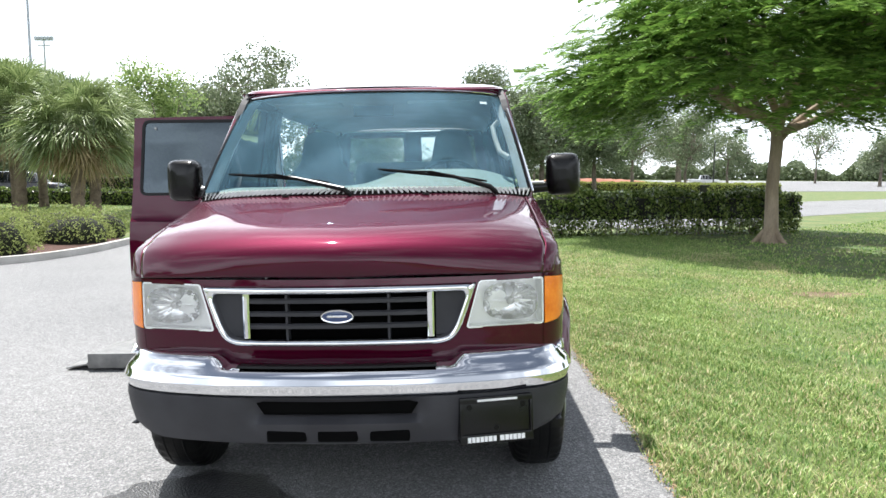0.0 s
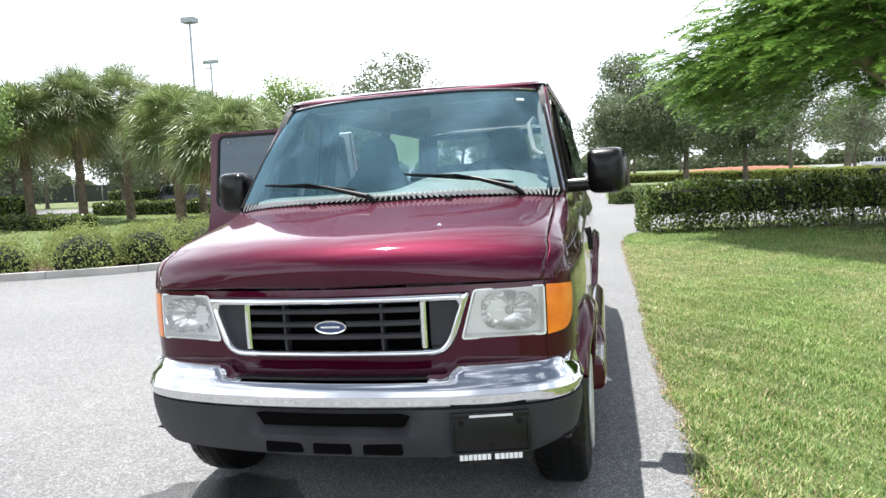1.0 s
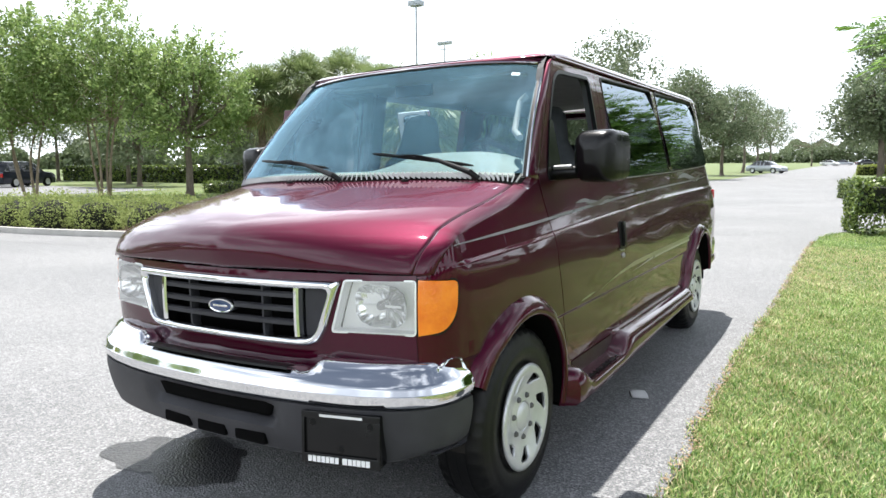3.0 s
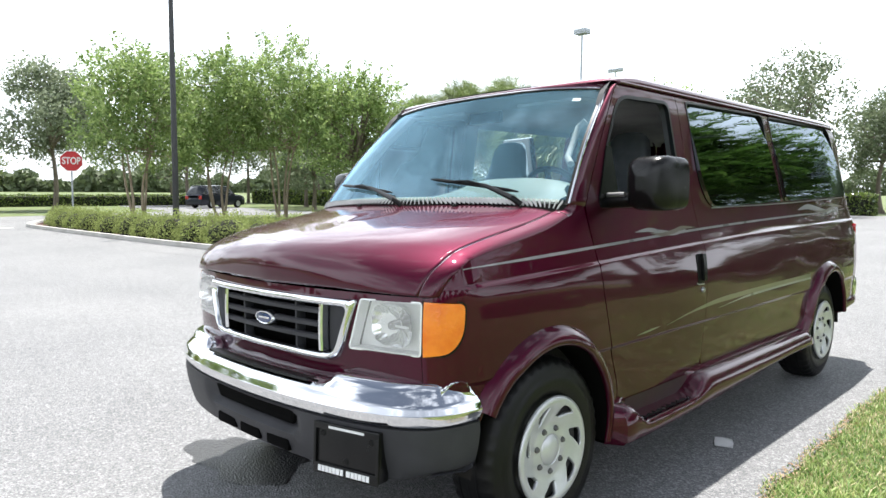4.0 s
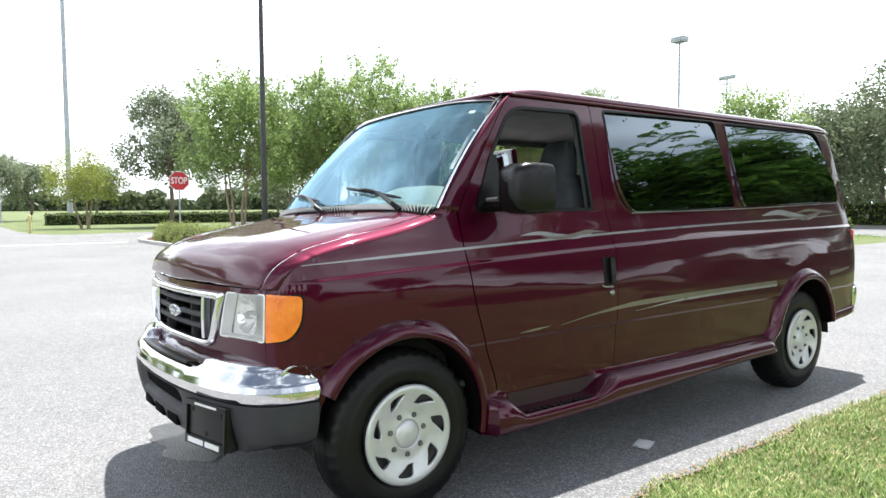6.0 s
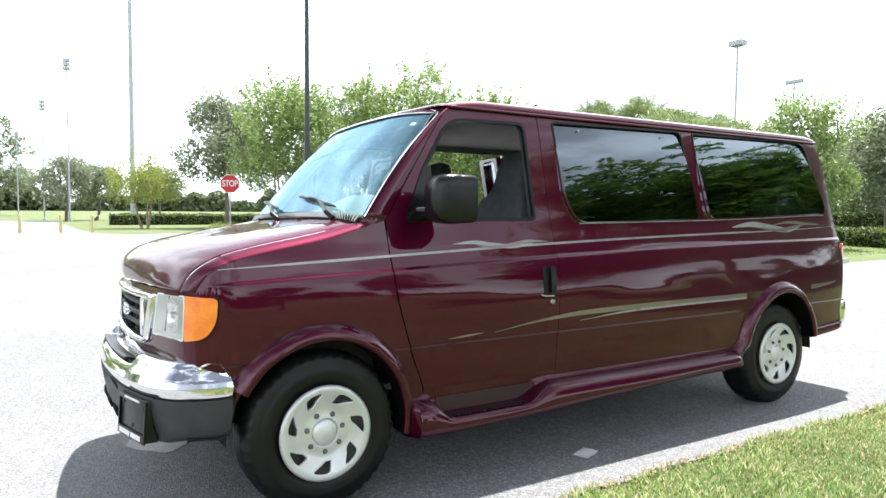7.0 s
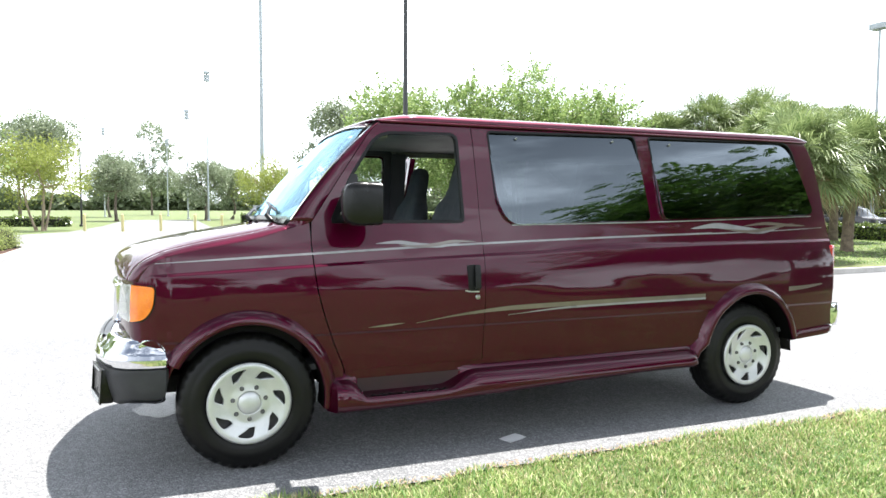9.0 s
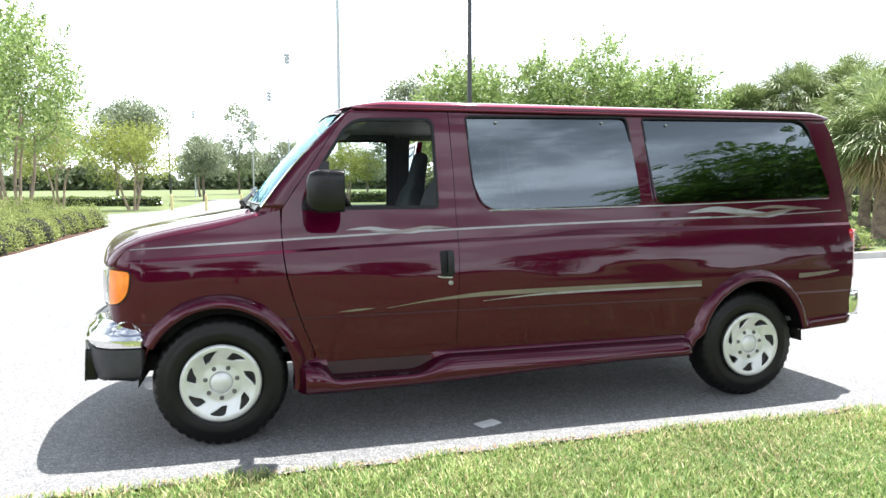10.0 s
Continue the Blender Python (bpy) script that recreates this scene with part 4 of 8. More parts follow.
panel("header_panel", head, [grille_poly, lamp_r, lamp_l], nose, PAINT, van, us=spaced(-HL, HL, 0.05), zs=(0.70, 0.74, 0.78, 0.82), flange=0.03)
for poly, sg in ((lamp_r, 1), (lamp_l, -1)):
    head_lamp = panel("headlight", poly, [], nose, LENS, van, "clear headlight lens with a white veil", us=spaced(-HL, HL, 0.04), zs=(0.88, 0.94, 0.98), flange=0.004, out=0.006)
    head_lamp.visible_shadow = False
    ring_pts = grow(poly, 0.004)
    panel("lamp_rim", ring_pts, [grow(poly, -0.004)], nose, LAMP_BODY, head_lamp, out=0.003, flange=0.05)
    panel("lamp_housing", poly, [], lambda v, z: Vector(nose(v, z)) + Vector((0, 0.055, 0)), LAMP_BODY, head_lamp, us=spaced(-HL, HL, 0.05), flange=0.01)
    c = Vector(nose(sg * v_of(0.705), 0.922))
    axis = Vector((-sg * 0.12, 1, 0)).normalized()
    bowl = []
    for r, depth in ((1.0, 0.018), (0.93, 0.026), (0.80, 0.037), (0.62, 0.046), (0.42, 0.052), (0.20, 0.054)):
        row = []
        for k in range(48):
            t = 2 * math.pi * k / 48
            ct, st = math.cos(t), math.sin(t)
            flute = 0.003 * math.cos(12 * t) * r
            row.append(c + axis * (depth + flute) + Vector((0.112 * r * math.copysign(abs(ct) ** 0.7, ct), 0, 0.078 * r * math.copysign(abs(st) ** 0.7, st))))
        bowl.append(row)
    grid_part("reflector_bowl", bowl, REFLECTOR, head_lamp, "bright fluted reflector", close=True)
    grid_part("bulb_shield", lathe([(0.0, 0.010), (0.013, 0.012), (0.017, 0.020), (0.018, 0.052)], c, axis, 20), STEEL, head_lamp)
    bm = bmesh.new()
    box(bm, c + axis * 0.026 + Vector((-0.085, -0.003, -0.005)), c + axis * 0.026 + Vector((0.085, 0.003, 0.004)), 0.002)
    part("reflector_rib", bm, LAMP_BODY, head_lamp)

# grille: chrome surround, two posts, dark bars
def resample(poly, n):
    pts = [Vector(p) for p in poly] + [Vector(poly[0])]
    ls = [0.0]
    for a, b in zip(pts, pts[1:]):
        ls.append(ls[-1] + (b - a).length)
    xs_, zs_ = [p.x for p in pts], [p.y for p in pts]
    return [(float(np.interp(ls[-1] * k / n, ls, xs_)), float(np.interp(ls[-1] * k / n, ls, zs_))) for k in range(n)]


loop_o, loop_i = resample(grille_poly, 160), resample(grille_in, 160)
rows = []
for (v0, z0), (v1, z1) in zip(loop_o, loop_i):
    row = []
    for q, o in ((0.0, 0.0), (0.0, 0.010), (0.08, 0.019), (0.25, 0.026), (0.5, 0.028), (0.72, 0.024), (0.88, 0.014), (0.97, 0.0), (1.0, -0.03)):
        p = Vector(nose(v0 + (v1 - v0) * q, z0 + (z1 - z0) * q))
        row.append(p + Vector((0, -o, 0)))
    rows.append(row)
rows.append(rows[0])
grille = grid_part("grille", rows, CHROME, van, "chrome grille surround with dark bars", sharp=70)
# black block behind the bars carries the grille's inner shade
bm = bmesh.new()
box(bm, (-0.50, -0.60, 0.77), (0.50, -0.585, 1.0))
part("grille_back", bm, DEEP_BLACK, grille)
for sg in (1, -1):
    rows = []
    for z in (0.795, 0.84, 0.89, 0.94, 0.985):
        c = Vector(nose(sg * v_of(0.375), z)) + Vector((0, -0.012, 0))
        rows.append([c + Vector((dx, dy, 0)) for dx, dy in ((-0.013, 0.05), (-0.013, 0.004), (-0.006, -0.002), (0.006, -0.002), (0.013, 0.004), (0.013, 0.05))])
    grid_part("grille_post", rows, CHROME, grille)
    mesh_poly = [(sg * v_of(0.395), 0.985), (sg * v_of(0.535), 0.985), (sg * v_of(0.47), 0.80), (sg * v_of(0.395), 0.795)]
    panel("grille_mesh", mesh_poly, [], lambda v, z: Vector(nose(v, z)) + Vector((0, 0.02, 0)), GREY_PLASTIC, grille, us=spaced(-0.6, 0.6, 0.03), zs=spaced(0.8, 0.98, 0.03))
for z in (0.945, 0.893, 0.842):
    rows = []
    for i in range(25):
        x = -0.365 + 0.73 * i / 24
        y = nose(v_of(abs(x)) if abs(x) > 1e-3 else 0, z)[1]
        rows.append([(x, y + dy, z + dz) for dy, dz in ((0.05, 0.004), (0.008, 0.012), (-0.002, 0.006), (-0.002, -0.008), (0.05, -0.014))])
    grid_part("grille_bar", rows, GREY_PLASTIC, grille)
for x in (-0.21, 0.205):
    y = nose(v_of(abs(x)), 0.9)[1]
    bm = bmesh.new()
    box(bm, (x - 0.005, y + 0.006, 0.785), (x + 0.005, y + 0.05, 0.985), 0.002)
    part("grille_rib", bm, GREY_PLASTIC, grille)


def oval(a, b, y, z, out_y, n=48):
    return [(a * math.cos(2 * math.pi * i / n), y + out_y, z + b * math.sin(2 * math.pi * i / n)) for i in range(n)]


by, bz = nose(0, 0.89)[1] - 0.006, 0.886
badge = grid_part("badge", [oval(0.069, 0.029, by, bz, 0.03), oval(0.069, 0.029, by, bz, -0.004), oval(0.066, 0.0265, by, bz, -0.008), oval(0.061, 0.022, by, bz, -0.007), oval(0.060, 0.021, by, bz, -0.003)], CHROME, grille, "oval blue badge with a chrome rim", close=True)
grid_part("badge_field", [oval(0.0605, 0.0215, by, bz, -0.0045), oval(0.03, 0.011, by, bz, -0.0065), oval(0.001, 0.0005, by, bz, -0.007)], BADGE_BLUE, badge, close=True)
bm = bmesh.new()
box(bm, (-0.040, by - 0.0085, bz - 0.004), (0.040, by - 0.006, bz + 0.004), 0.0015)
part("badge_bar", bm, CHROME, badge)

# bumper
bump_plan = [(-0.90, -0.392), (-0.955, -0.395), (-0.972, -0.415), (-0.970, -0.47), (-0.950, -0.560), (-0.895, -0.645), (-0.80, -0.708), (-0.62, -0.765), (-0.40, -0.802), (-0.2, -0.817), (0, -0.822)]
bump_plan = bump_plan + [(-x, y) for x, y in bump_plan[-2::-1]]


def dense(pts, n):
    ls = [0.0]
    for a, b in zip(pts, pts[1:]):
        ls.append(ls[-1] + math.hypot(b[0] - a[0], b[1] - a[1]))
    fx, fy = curve([(s, p[0]) for s, p in zip(ls, pts)]), curve([(s, p[1]) for s, p in zip(ls, pts)])
    res = []
    for i in range(n + 1):
        s = ls[-1] * i / n
        e = 0.01
        t = Vector((fx(s + e) - fx(s - e), fy(s + e) - fy(s - e), 0)).normalized()
        res.append((Vector((fx(s), fy(s), 0)), Vector((t.y, -t.x, 0))))
    return res


def swept(name, plan, section, mat, parent, n=72, label="", thick=0.0):
    rows = [[p + o * d + Vector((0, 0, z)) for d, z in section(p)] for p, o in dense(plan, n)]
    return grid_part(name, rows, mat, parent, label, thick=thick)


def chrome_section(p):
    # pads rise behind the front edge on both sides of the middle step
    pad = 0.690 + 0.040 * step((abs(p.x) - 0.46) / 0.07)
    t = 0.690
    return [(-0.16, pad - 0.02), (-0.12, pad), (-0.085, pad + 0.002), (-0.066, pad - 0.004), (-0.050, t + (pad - t) * 0.35), (-0.034, t - 0.008), (-0.018, t - 0.021), (-0.007, t - 0.038), (-0.001, t - 0.055),
            (0.001, 0.632), (-0.002, 0.616), (-0.008, 0.604), (-0.010, 0.592), (-0.018, 0.584), (-0.03, 0.582)]


bumper = swept("front_bumper", bump_plan, chrome_section, CHROME, van, 96, "chrome bumper over a dark grey valance", 0.006)
# black strip laid on the deck carries the shade of its slot
swept("bumper_slot_shade", bump_plan[8:-8], lambda p: [(-0.09, 0.697), (-0.055, 0.699), (-0.052, 0.704), (-0.035, 0.702), (-0.032, 0.694)], SATIN_BLACK, bumper, 50)


def valance_section(p):
    k = 1 - step((abs(p.x) - 0.28) / 0.12)
    low = 0.372 + 0.03 * step((abs(p.x) - 0.75) / 0.2)
    return [(-0.03, 0.585), (-0.010, 0.580), (-0.008 - 0.05 * k, 0.545), (-0.014 - 0.05 * k, 0.500), (-0.020 - 0.004 * k, 0.470), (-0.030, 0.430), (-0.045, low + 0.012), (-0.07, low), (-0.20, low + 0.01)]


valance = swept("bumper_valance", bump_plan, valance_section, GREY_PLASTIC, bumper, 96, "dark grey plastic lower bumper", 0.006)
# solid black blocks stand for the shaded insides of the slots
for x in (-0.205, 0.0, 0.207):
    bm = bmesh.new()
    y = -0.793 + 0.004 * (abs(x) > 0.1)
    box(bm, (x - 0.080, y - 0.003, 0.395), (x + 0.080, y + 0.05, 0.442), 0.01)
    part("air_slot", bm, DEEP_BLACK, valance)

# black sheet in place of the shade inside the intake
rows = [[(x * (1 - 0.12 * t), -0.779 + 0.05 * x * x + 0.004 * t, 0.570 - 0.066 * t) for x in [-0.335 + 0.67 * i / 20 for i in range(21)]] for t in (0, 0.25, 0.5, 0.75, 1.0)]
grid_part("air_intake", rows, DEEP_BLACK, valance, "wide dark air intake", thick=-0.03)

# plate holder with a dealer's frame
pc, pyaw = Vector((0.628, -0.748, 0.475)), 13.0
pm = Matrix.Translation(pc) @ Matrix.Rotation(radians(pyaw), 4, "Z") @ Matrix.Rotation(radians(-4), 4, "X")
bm = bmesh.new()
box(bm, (-0.150, -0.018, -0.090), (0.150, 0.04, 0.092), 0.008, pm)
plate = part("plate_holder", bm, BLACK_PLASTIC, van, "black plate bracket with a dealer frame, no plate")
bm = bmesh.new()
for lo, hi in (((-0.150, -0.026, 0.068), (0.150, -0.016, 0.092)), ((-0.150, -0.026, -0.094), (0.150, -0.016, -0.056)), ((-0.150, -0.026, -0.06), (-0.138, -0.016, 0.07)), ((0.138, -0.026, -0.06), (0.150, -0.016, 0.07))):
    box(bm, lo, hi, 0.003, pm)
part("plate_frame", bm, BLACK_PLASTIC, plate)
cx = -0.122
for wch in (0.017, 0.017, 0.017, 0.017, 0.016, 0.020, 0.016, 0.0, 0.021, 0.018, 0.015, 0.018, 0.017, 0.017):
    if wch:
        bm = bmesh.new()
        box(bm, (cx, -0.0285, -0.085), (cx + wch * 0.82, -0.026, -0.064), 0.0, pm)
        part("letter_bar", bm, WHITE_MARK, plate)
    cx += wch if wch else 0.012
bm = bmesh.new()
box(bm, (-0.078, -0.0275, 0.075), (0.085, -0.026, 0.084), 0.0, pm)
part("small_print_bar", bm, WHITE_MARK, plate)
for x, z in ((-0.11, 0.052), (0.11, 0.052), (0.0, -0.035)):
    grid_part("screw_hole", lathe([(0.0, 0.0205), (0.010, 0.0205), (0.012, 0.018)], pm @ Vector((x, 0, z)), pm.to_3x3() @ Vector((0, -1, 0)), 16), SATIN_BLACK, plate)

# flares round the wheels
ARCH_BLACK = material("arch_liner_black", (0.003, 0.003, 0.003), rough=0.95, spec=0.05)


def flare(name, cy, pts, sg, width=0.075, lift=0.050):
    rows = []
    for i, (y, z) in enumerate(pts):
        a, b = pts[max(0, i - 1)], pts[min(len(pts) - 1, i + 1)]
        t = Vector((b[0] - a[0], b[1] - a[1])).normalized()
        n = Vector((-t.y, t.x))
        if n.dot(Vector((y - cy, z - AXLE_Z))) < 0:
            n = -n
        row = []
        for d, o in ((0.0, lift * 0.55), (0.0, lift * 0.72), (0.006, lift * 0.95), (0.020, lift), (0.042, lift * 0.86), (width * 0.85, lift * 0.42), (width, 0.006), (width + 0.01, -0.01)):
            x = body(max(y, -0.45), min(max(z, 0.3), 1.0))[0] + o
            row.append((sg * x, y + n.x * d, z + n.y * d))
        rows.append(row)
    inner = [[(p.x - sg * q, p.y, p.z) for q in (-0.001, 0.06, 0.16)] for p in (Vector(r[0]) for r in rows)]
    fl = grid_part(name, rows, PAINT, van, sharp=60)
    grid_part("arch_liner", inner, ARCH_BLACK, fl)
    return fl


flare_f = arc(0.0, AXLE_Z, 0.404, 150, 14, 28, 0.432) + [(0.402, 0.42), (0.405, 0.36), (0.40, 0.30)]
flare_r = [(3.01, 0.34), (3.045, 0.42)] + arc(WHEELBASE, AXLE_Z, 0.404, 166, 14, 26, 0.452) + [(3.915, 0.455)]
for sg in (1, -1):
    flare("front_flare", 0.0, flare_f, sg)
    flare("rear_flare", WHEELBASE, flare_r, sg)

# body red darkened, with the step well's shade put into it
STEP_RED = material("shaded_step_red", (0.016, 0.0025, 0.005), (0.028, 0.005, 0.008), scale=9, rough=0.6, bump=0.2, bump_scale=200)
# running board with a step well under the front door
def board(sg):
    rows = []
    for i in range(65):
        y = 0.425 + (3.035 - 0.425) * i / 64
        well = step((y - 0.56) / 0.07) * step((1.33 - y) / 0.24)
        e = step((y - 0.425) / 0.05) * step((3.035 - y) / 0.06)
        o = 0.07 * e + 0.045 * (0.3 + 0.7 * e)
        top = 0.435 + 0.012 * e
        lowz = 0.275 + 0.062 * step((y - 0.6) / 2.2)
        x0 = 0.945
        prof = [(x0 - 0.03, 0.50), (x0 + 0.006, 0.475), (x0 + 0.02 * (1 - well), top - 0.075 * well), (x0 + o * 0.65, top - 0.012 - 0.085 * well), (x0 + o * 0.90, top - 0.045 - 0.048 * well),
                (x0 + o * 1.0, top - 0.085 - 0.02 * well), (x0 + o * 0.98, lowz + 0.02), (x0 + o * 0.8, lowz), (x0 - 0.10, lowz + 0.01)]
        rows.append([(sg * x, y, z) for x, z in prof])
    ob = grid_part("running_board", rows, PAINT, van, "moulded red running board with a black step", sharp=50)
    tread = [[(sg * (0.955 + 0.075 * k), y, 0.352 + 0.006 * math.sin(i * 1.3) ** 2) for k in (0, 0.33, 0.66, 1.0)] for i, y in enumerate([0.66 + 0.56 * j / 28 for j in range(29)])]
    grid_part("step_tread", tread, BLACK_PLASTIC, ob, "black ribbed step tread")
    well = [[(sg * 0.9565, y, z) for z in (0.352, 0.38, 0.41, 0.445)] for y in (0.60, 0.75, 0.95, 1.1, 1.24)]
    grid_part("step_riser", well, STEP_RED, ob)
    return ob


for sg in (1, -1):
    board(sg)
    panel("rocker_panel", [(0.53, 0.43), (1.388, 0.43), (1.388, 0.498), (0.53, 0.498)], [], body, PAINT, van, us=(0.8, 1.1), sign=sg, out=-0.004, flange=0.02)

# back of the van
back_rows = []
for j in range(25):
    t = j / 24
    z = 0.47 + (1.94 - 0.47) * t
    re = curve([(p[1], p[0]) for p in rear_edge[::-1]])
    ye = re(max(z, 0.50))
    hw = body(ye, z)[0]
    row = []
    for i in range(33):
        a = -1 + 2 * i / 32
        k = abs(a)
        row.append(((hw - 0.0) * math.copysign(1 - (1 - k) ** 1.0, a) if k > 0 else 0, ye + 0.07 * (1 - k**5), z))
    back_rows.append(row)
v, f = sheet(back_rows)
mid_of = v[f].mean(axis=1)
pane = (np.abs(mid_of[:, 0]) > 0.10) & (np.abs(mid_of[:, 0]) < 0.70) & (mid_of[:, 2] > 1.38) & (mid_of[:, 2] < 1.86)
back = quads("back_panel", v, outward(v, f[~pane]), PAINT, van)
thickness = back.modifiers.new("thickness", "SOLIDIFY")
thickness.thickness, thickness.offset = 0.01, -1
for sg in (1, -1):
    used, at = np.unique(f[pane & (mid_of[:, 0] * sg > 0)], return_inverse=True)
    quads("back_window", v[used], at.reshape(-1, 4), CLEAR_GLASS, van, "tinted back door window")
grid_part("back_door_seam", [[(x, 4.44, z) for x in (-0.006, 0.006)] for z in (0.72, 1.2, 1.35)], SATIN_BLACK, van)
for sg in (1, -1):
    rows = [[(sg * x, y, z) for x, y in ((0.936, 4.335), (0.946, 4.352), (0.936, 4.385), (0.90, 4.41), (0.84, 4.425))] for z in (0.80, 0.85, 0.95, 1.05, 1.12, 1.15)]
    grid_part("tail_lamp", rows, RED_LENS, van, "tall red tail lamp", thick=0.01)
rb = [(-0.90, 4.345), (-0.948, 4.35), (-0.955, 4.395), (-0.935, 4.445), (-0.85, 4.478), (-0.5, 4.498), (0, 4.502)]
rb = rb + [(-x, y) for x, y in rb[-2::-1]]
rear_bumper = swept("rear_bumper", rb[::-1], lambda p: [(-0.10, 0.700), (-0.03, 0.700), (-0.005, 0.690), (0.0, 0.64), (-0.004, 0.55), (-0.02, 0.53), (-0.10, 0.53)], CHROME, van, 60, "chrome rear bumper", 0.005)
for sg in (1, -1):
    rows = [[(sg * (0.945 + o), y, z + dz * (y - 3.9) / 0.45) for o, z, dz in ((-0.03, 0.52, 0.03), (0.015, 0.515, 0.03), (0.022, 0.49, 0.035), (0.018, 0.445, 0.045), (-0.02, 0.435, 0.045))] for y in (3.93, 4.0, 4.1, 4.2, 4.30, 4.335)]
    grid_part("rear_skirt", rows, PAINT, van, thick=0.008)

# stripes on the driver's side
pin = smooth_line([(-0.47, 1.128), (0.35, 1.165), (1.41, 1.207), (2.4, 1.235), (3.2, 1.252)], 60)
ribbon("pinstripe", pin, [0.004 + 0.008 * step(i / 8) for i in range(61)], STRIPE, van, label="thin silver pinstripe")
tail_pin = smooth_line([(3.2, 1.250), (3.7, 1.262), (4.30, 1.285)], 20)
ribbon("pinstripe", tail_pin, [0.009 - 0.005 * i / 20 for i in range(21)], STRIPE, van)


def swoosh(pts, w, mat, out=0.002):
    line = smooth_line(pts, 30)
    ribbon("swoosh", line, [max(0.001, w * math.sin(math.pi * min(1, max(0, i / 30))) ** 0.7) for i in range(31)], mat, van, out)


swoosh([(0.72, 1.215), (0.85, 1.222), (1.0, 1.203), (1.12, 1.196), (1.25, 1.212)], 0.024, STRIPE)
swoosh([(0.86, 1.206), (0.98, 1.195), (1.10, 1.205), (1.22, 1.222), (1.36, 1.218)], 0.020, STRIPE_DARK, 0.003)
swoosh([(3.02, 1.285), (3.25, 1.305), (3.48, 1.278), (3.66, 1.262), (3.86, 1.292)], 0.045, STRIPE)
swoosh([(3.50, 1.300), (3.72, 1.318), (3.95, 1.305), (4.12, 1.300)], 0.022, STRIPE_DARK, 0.003)
swoosh([(3.3, 1.282), (3.55, 1.262), (3.75, 1.282), (4.0, 1.318)], 0.022, STRIPE_DARK, 0.003)
ribbon("lower_swoosh", smooth_line([(0.95, 0.748), (1.25, 0.785), (1.60, 0.808), (2.2, 0.815), (3.09, 0.818)], 40), [0.003 + 0.026 * step(i / 14) for i in range(41)], STRIPE_DARK, van, label="taupe swoosh that thins to the front")
ribbon("lower_swoosh", smooth_line([(1.55, 0.765), (2.0, 0.792), (2.6, 0.799), (3.09, 0.800)], 30), [0.002 + 0.012 * step(i / 10) for i in range(31)], STRIPE, van, 0.003)
ribbon("lower_swoosh", smooth_line([(3.87, 0.836), (4.05, 0.845), (4.22, 0.862)], 12), [0.034 * (1 - i / 13) ** 0.5 for i in range(13)], STRIPE_DARK, van)
ribbon("lower_swoosh", smooth_line([(0.66, 0.738), (0.80, 0.747), (0.88, 0.752)], 8), [0.001 + 0.010 * math.sin(math.pi * i / 8) for i in range(9)], STRIPE_DARK, van)
for sg in (-1,):
    ribbon("pinstripe", smooth_line([(-0.47, 1.128), (0.35, 1.165), (1.39, 1.207)], 30), [0.004 + 0.013 * step(i / 8) for i in range(31)], STRIPE, van, sign=sg)

# mirrors
for sg in (1, -1):
    mir = new("door_mirror")
    mir.parent = van
    mir["label"] = "large black door mirror"
    rows = []
    c = Vector((sg * 1.098, 0.575, 1.440))
    for q, s in ((-0.086, 0.25), (-0.081, 0.62), (-0.062, 0.86), (-0.025, 0.97), (0.03, 1.0), (0.045, 0.975), (0.049, 0.978), (0.100, 0.965), (0.122, 0.94), (0.124, 0.90), (0.110, 0.88)):
        row = []
        for k in range(32):
            t = 2 * math.pi * k / 32
            ct, st = math.cos(t), math.sin(t)
            x = 0.098 * s * math.copysign(abs(ct) ** 0.42, ct)
            z = 0.122 * s * math.copysign(abs(st) ** 0.42, st)
            row.append(c + Vector((x + sg * 0.18 * q, q - 0.12 * sg * x * sg, z)))
        rows.append(row)
    grid_part("mirror_shell", rows, BLACK_PLASTIC, mir, close=True)
    bm = bmesh.new()
    bm.faces.new([bm.verts.new(p) for p in rows[-1]])
    part("mirror_glass", bm, REFLECTOR, mir)
    bm = bmesh.new()
    bm.faces.new([bm.verts.new(p) for p in rows[0]])
    part("mirror_face", bm, BLACK_PLASTIC, mir)
    arm = [(sg * 0.875, 0.56, 1.365), (sg * 0.95, 0.56, 1.367), (sg * 1.06, 0.565, 1.372)]
    tube_part("mirror_arm", arm, [0.034, 0.032, 0.030], BLACK_PLASTIC, mir, sides=14)
    # bright steel rod laid on the arm in place of a highlight
    tube_part("arm_glint", [(sg * 0.895, 0.536, 1.392), (sg * 0.985, 0.532, 1.394)], 0.011, STEEL, mir, sides=10)

RIM_GREY = material("dusty_steel_rim", (0.07, 0.07, 0.07), (0.11, 0.108, 0.105), scale=9, rough=0.7)


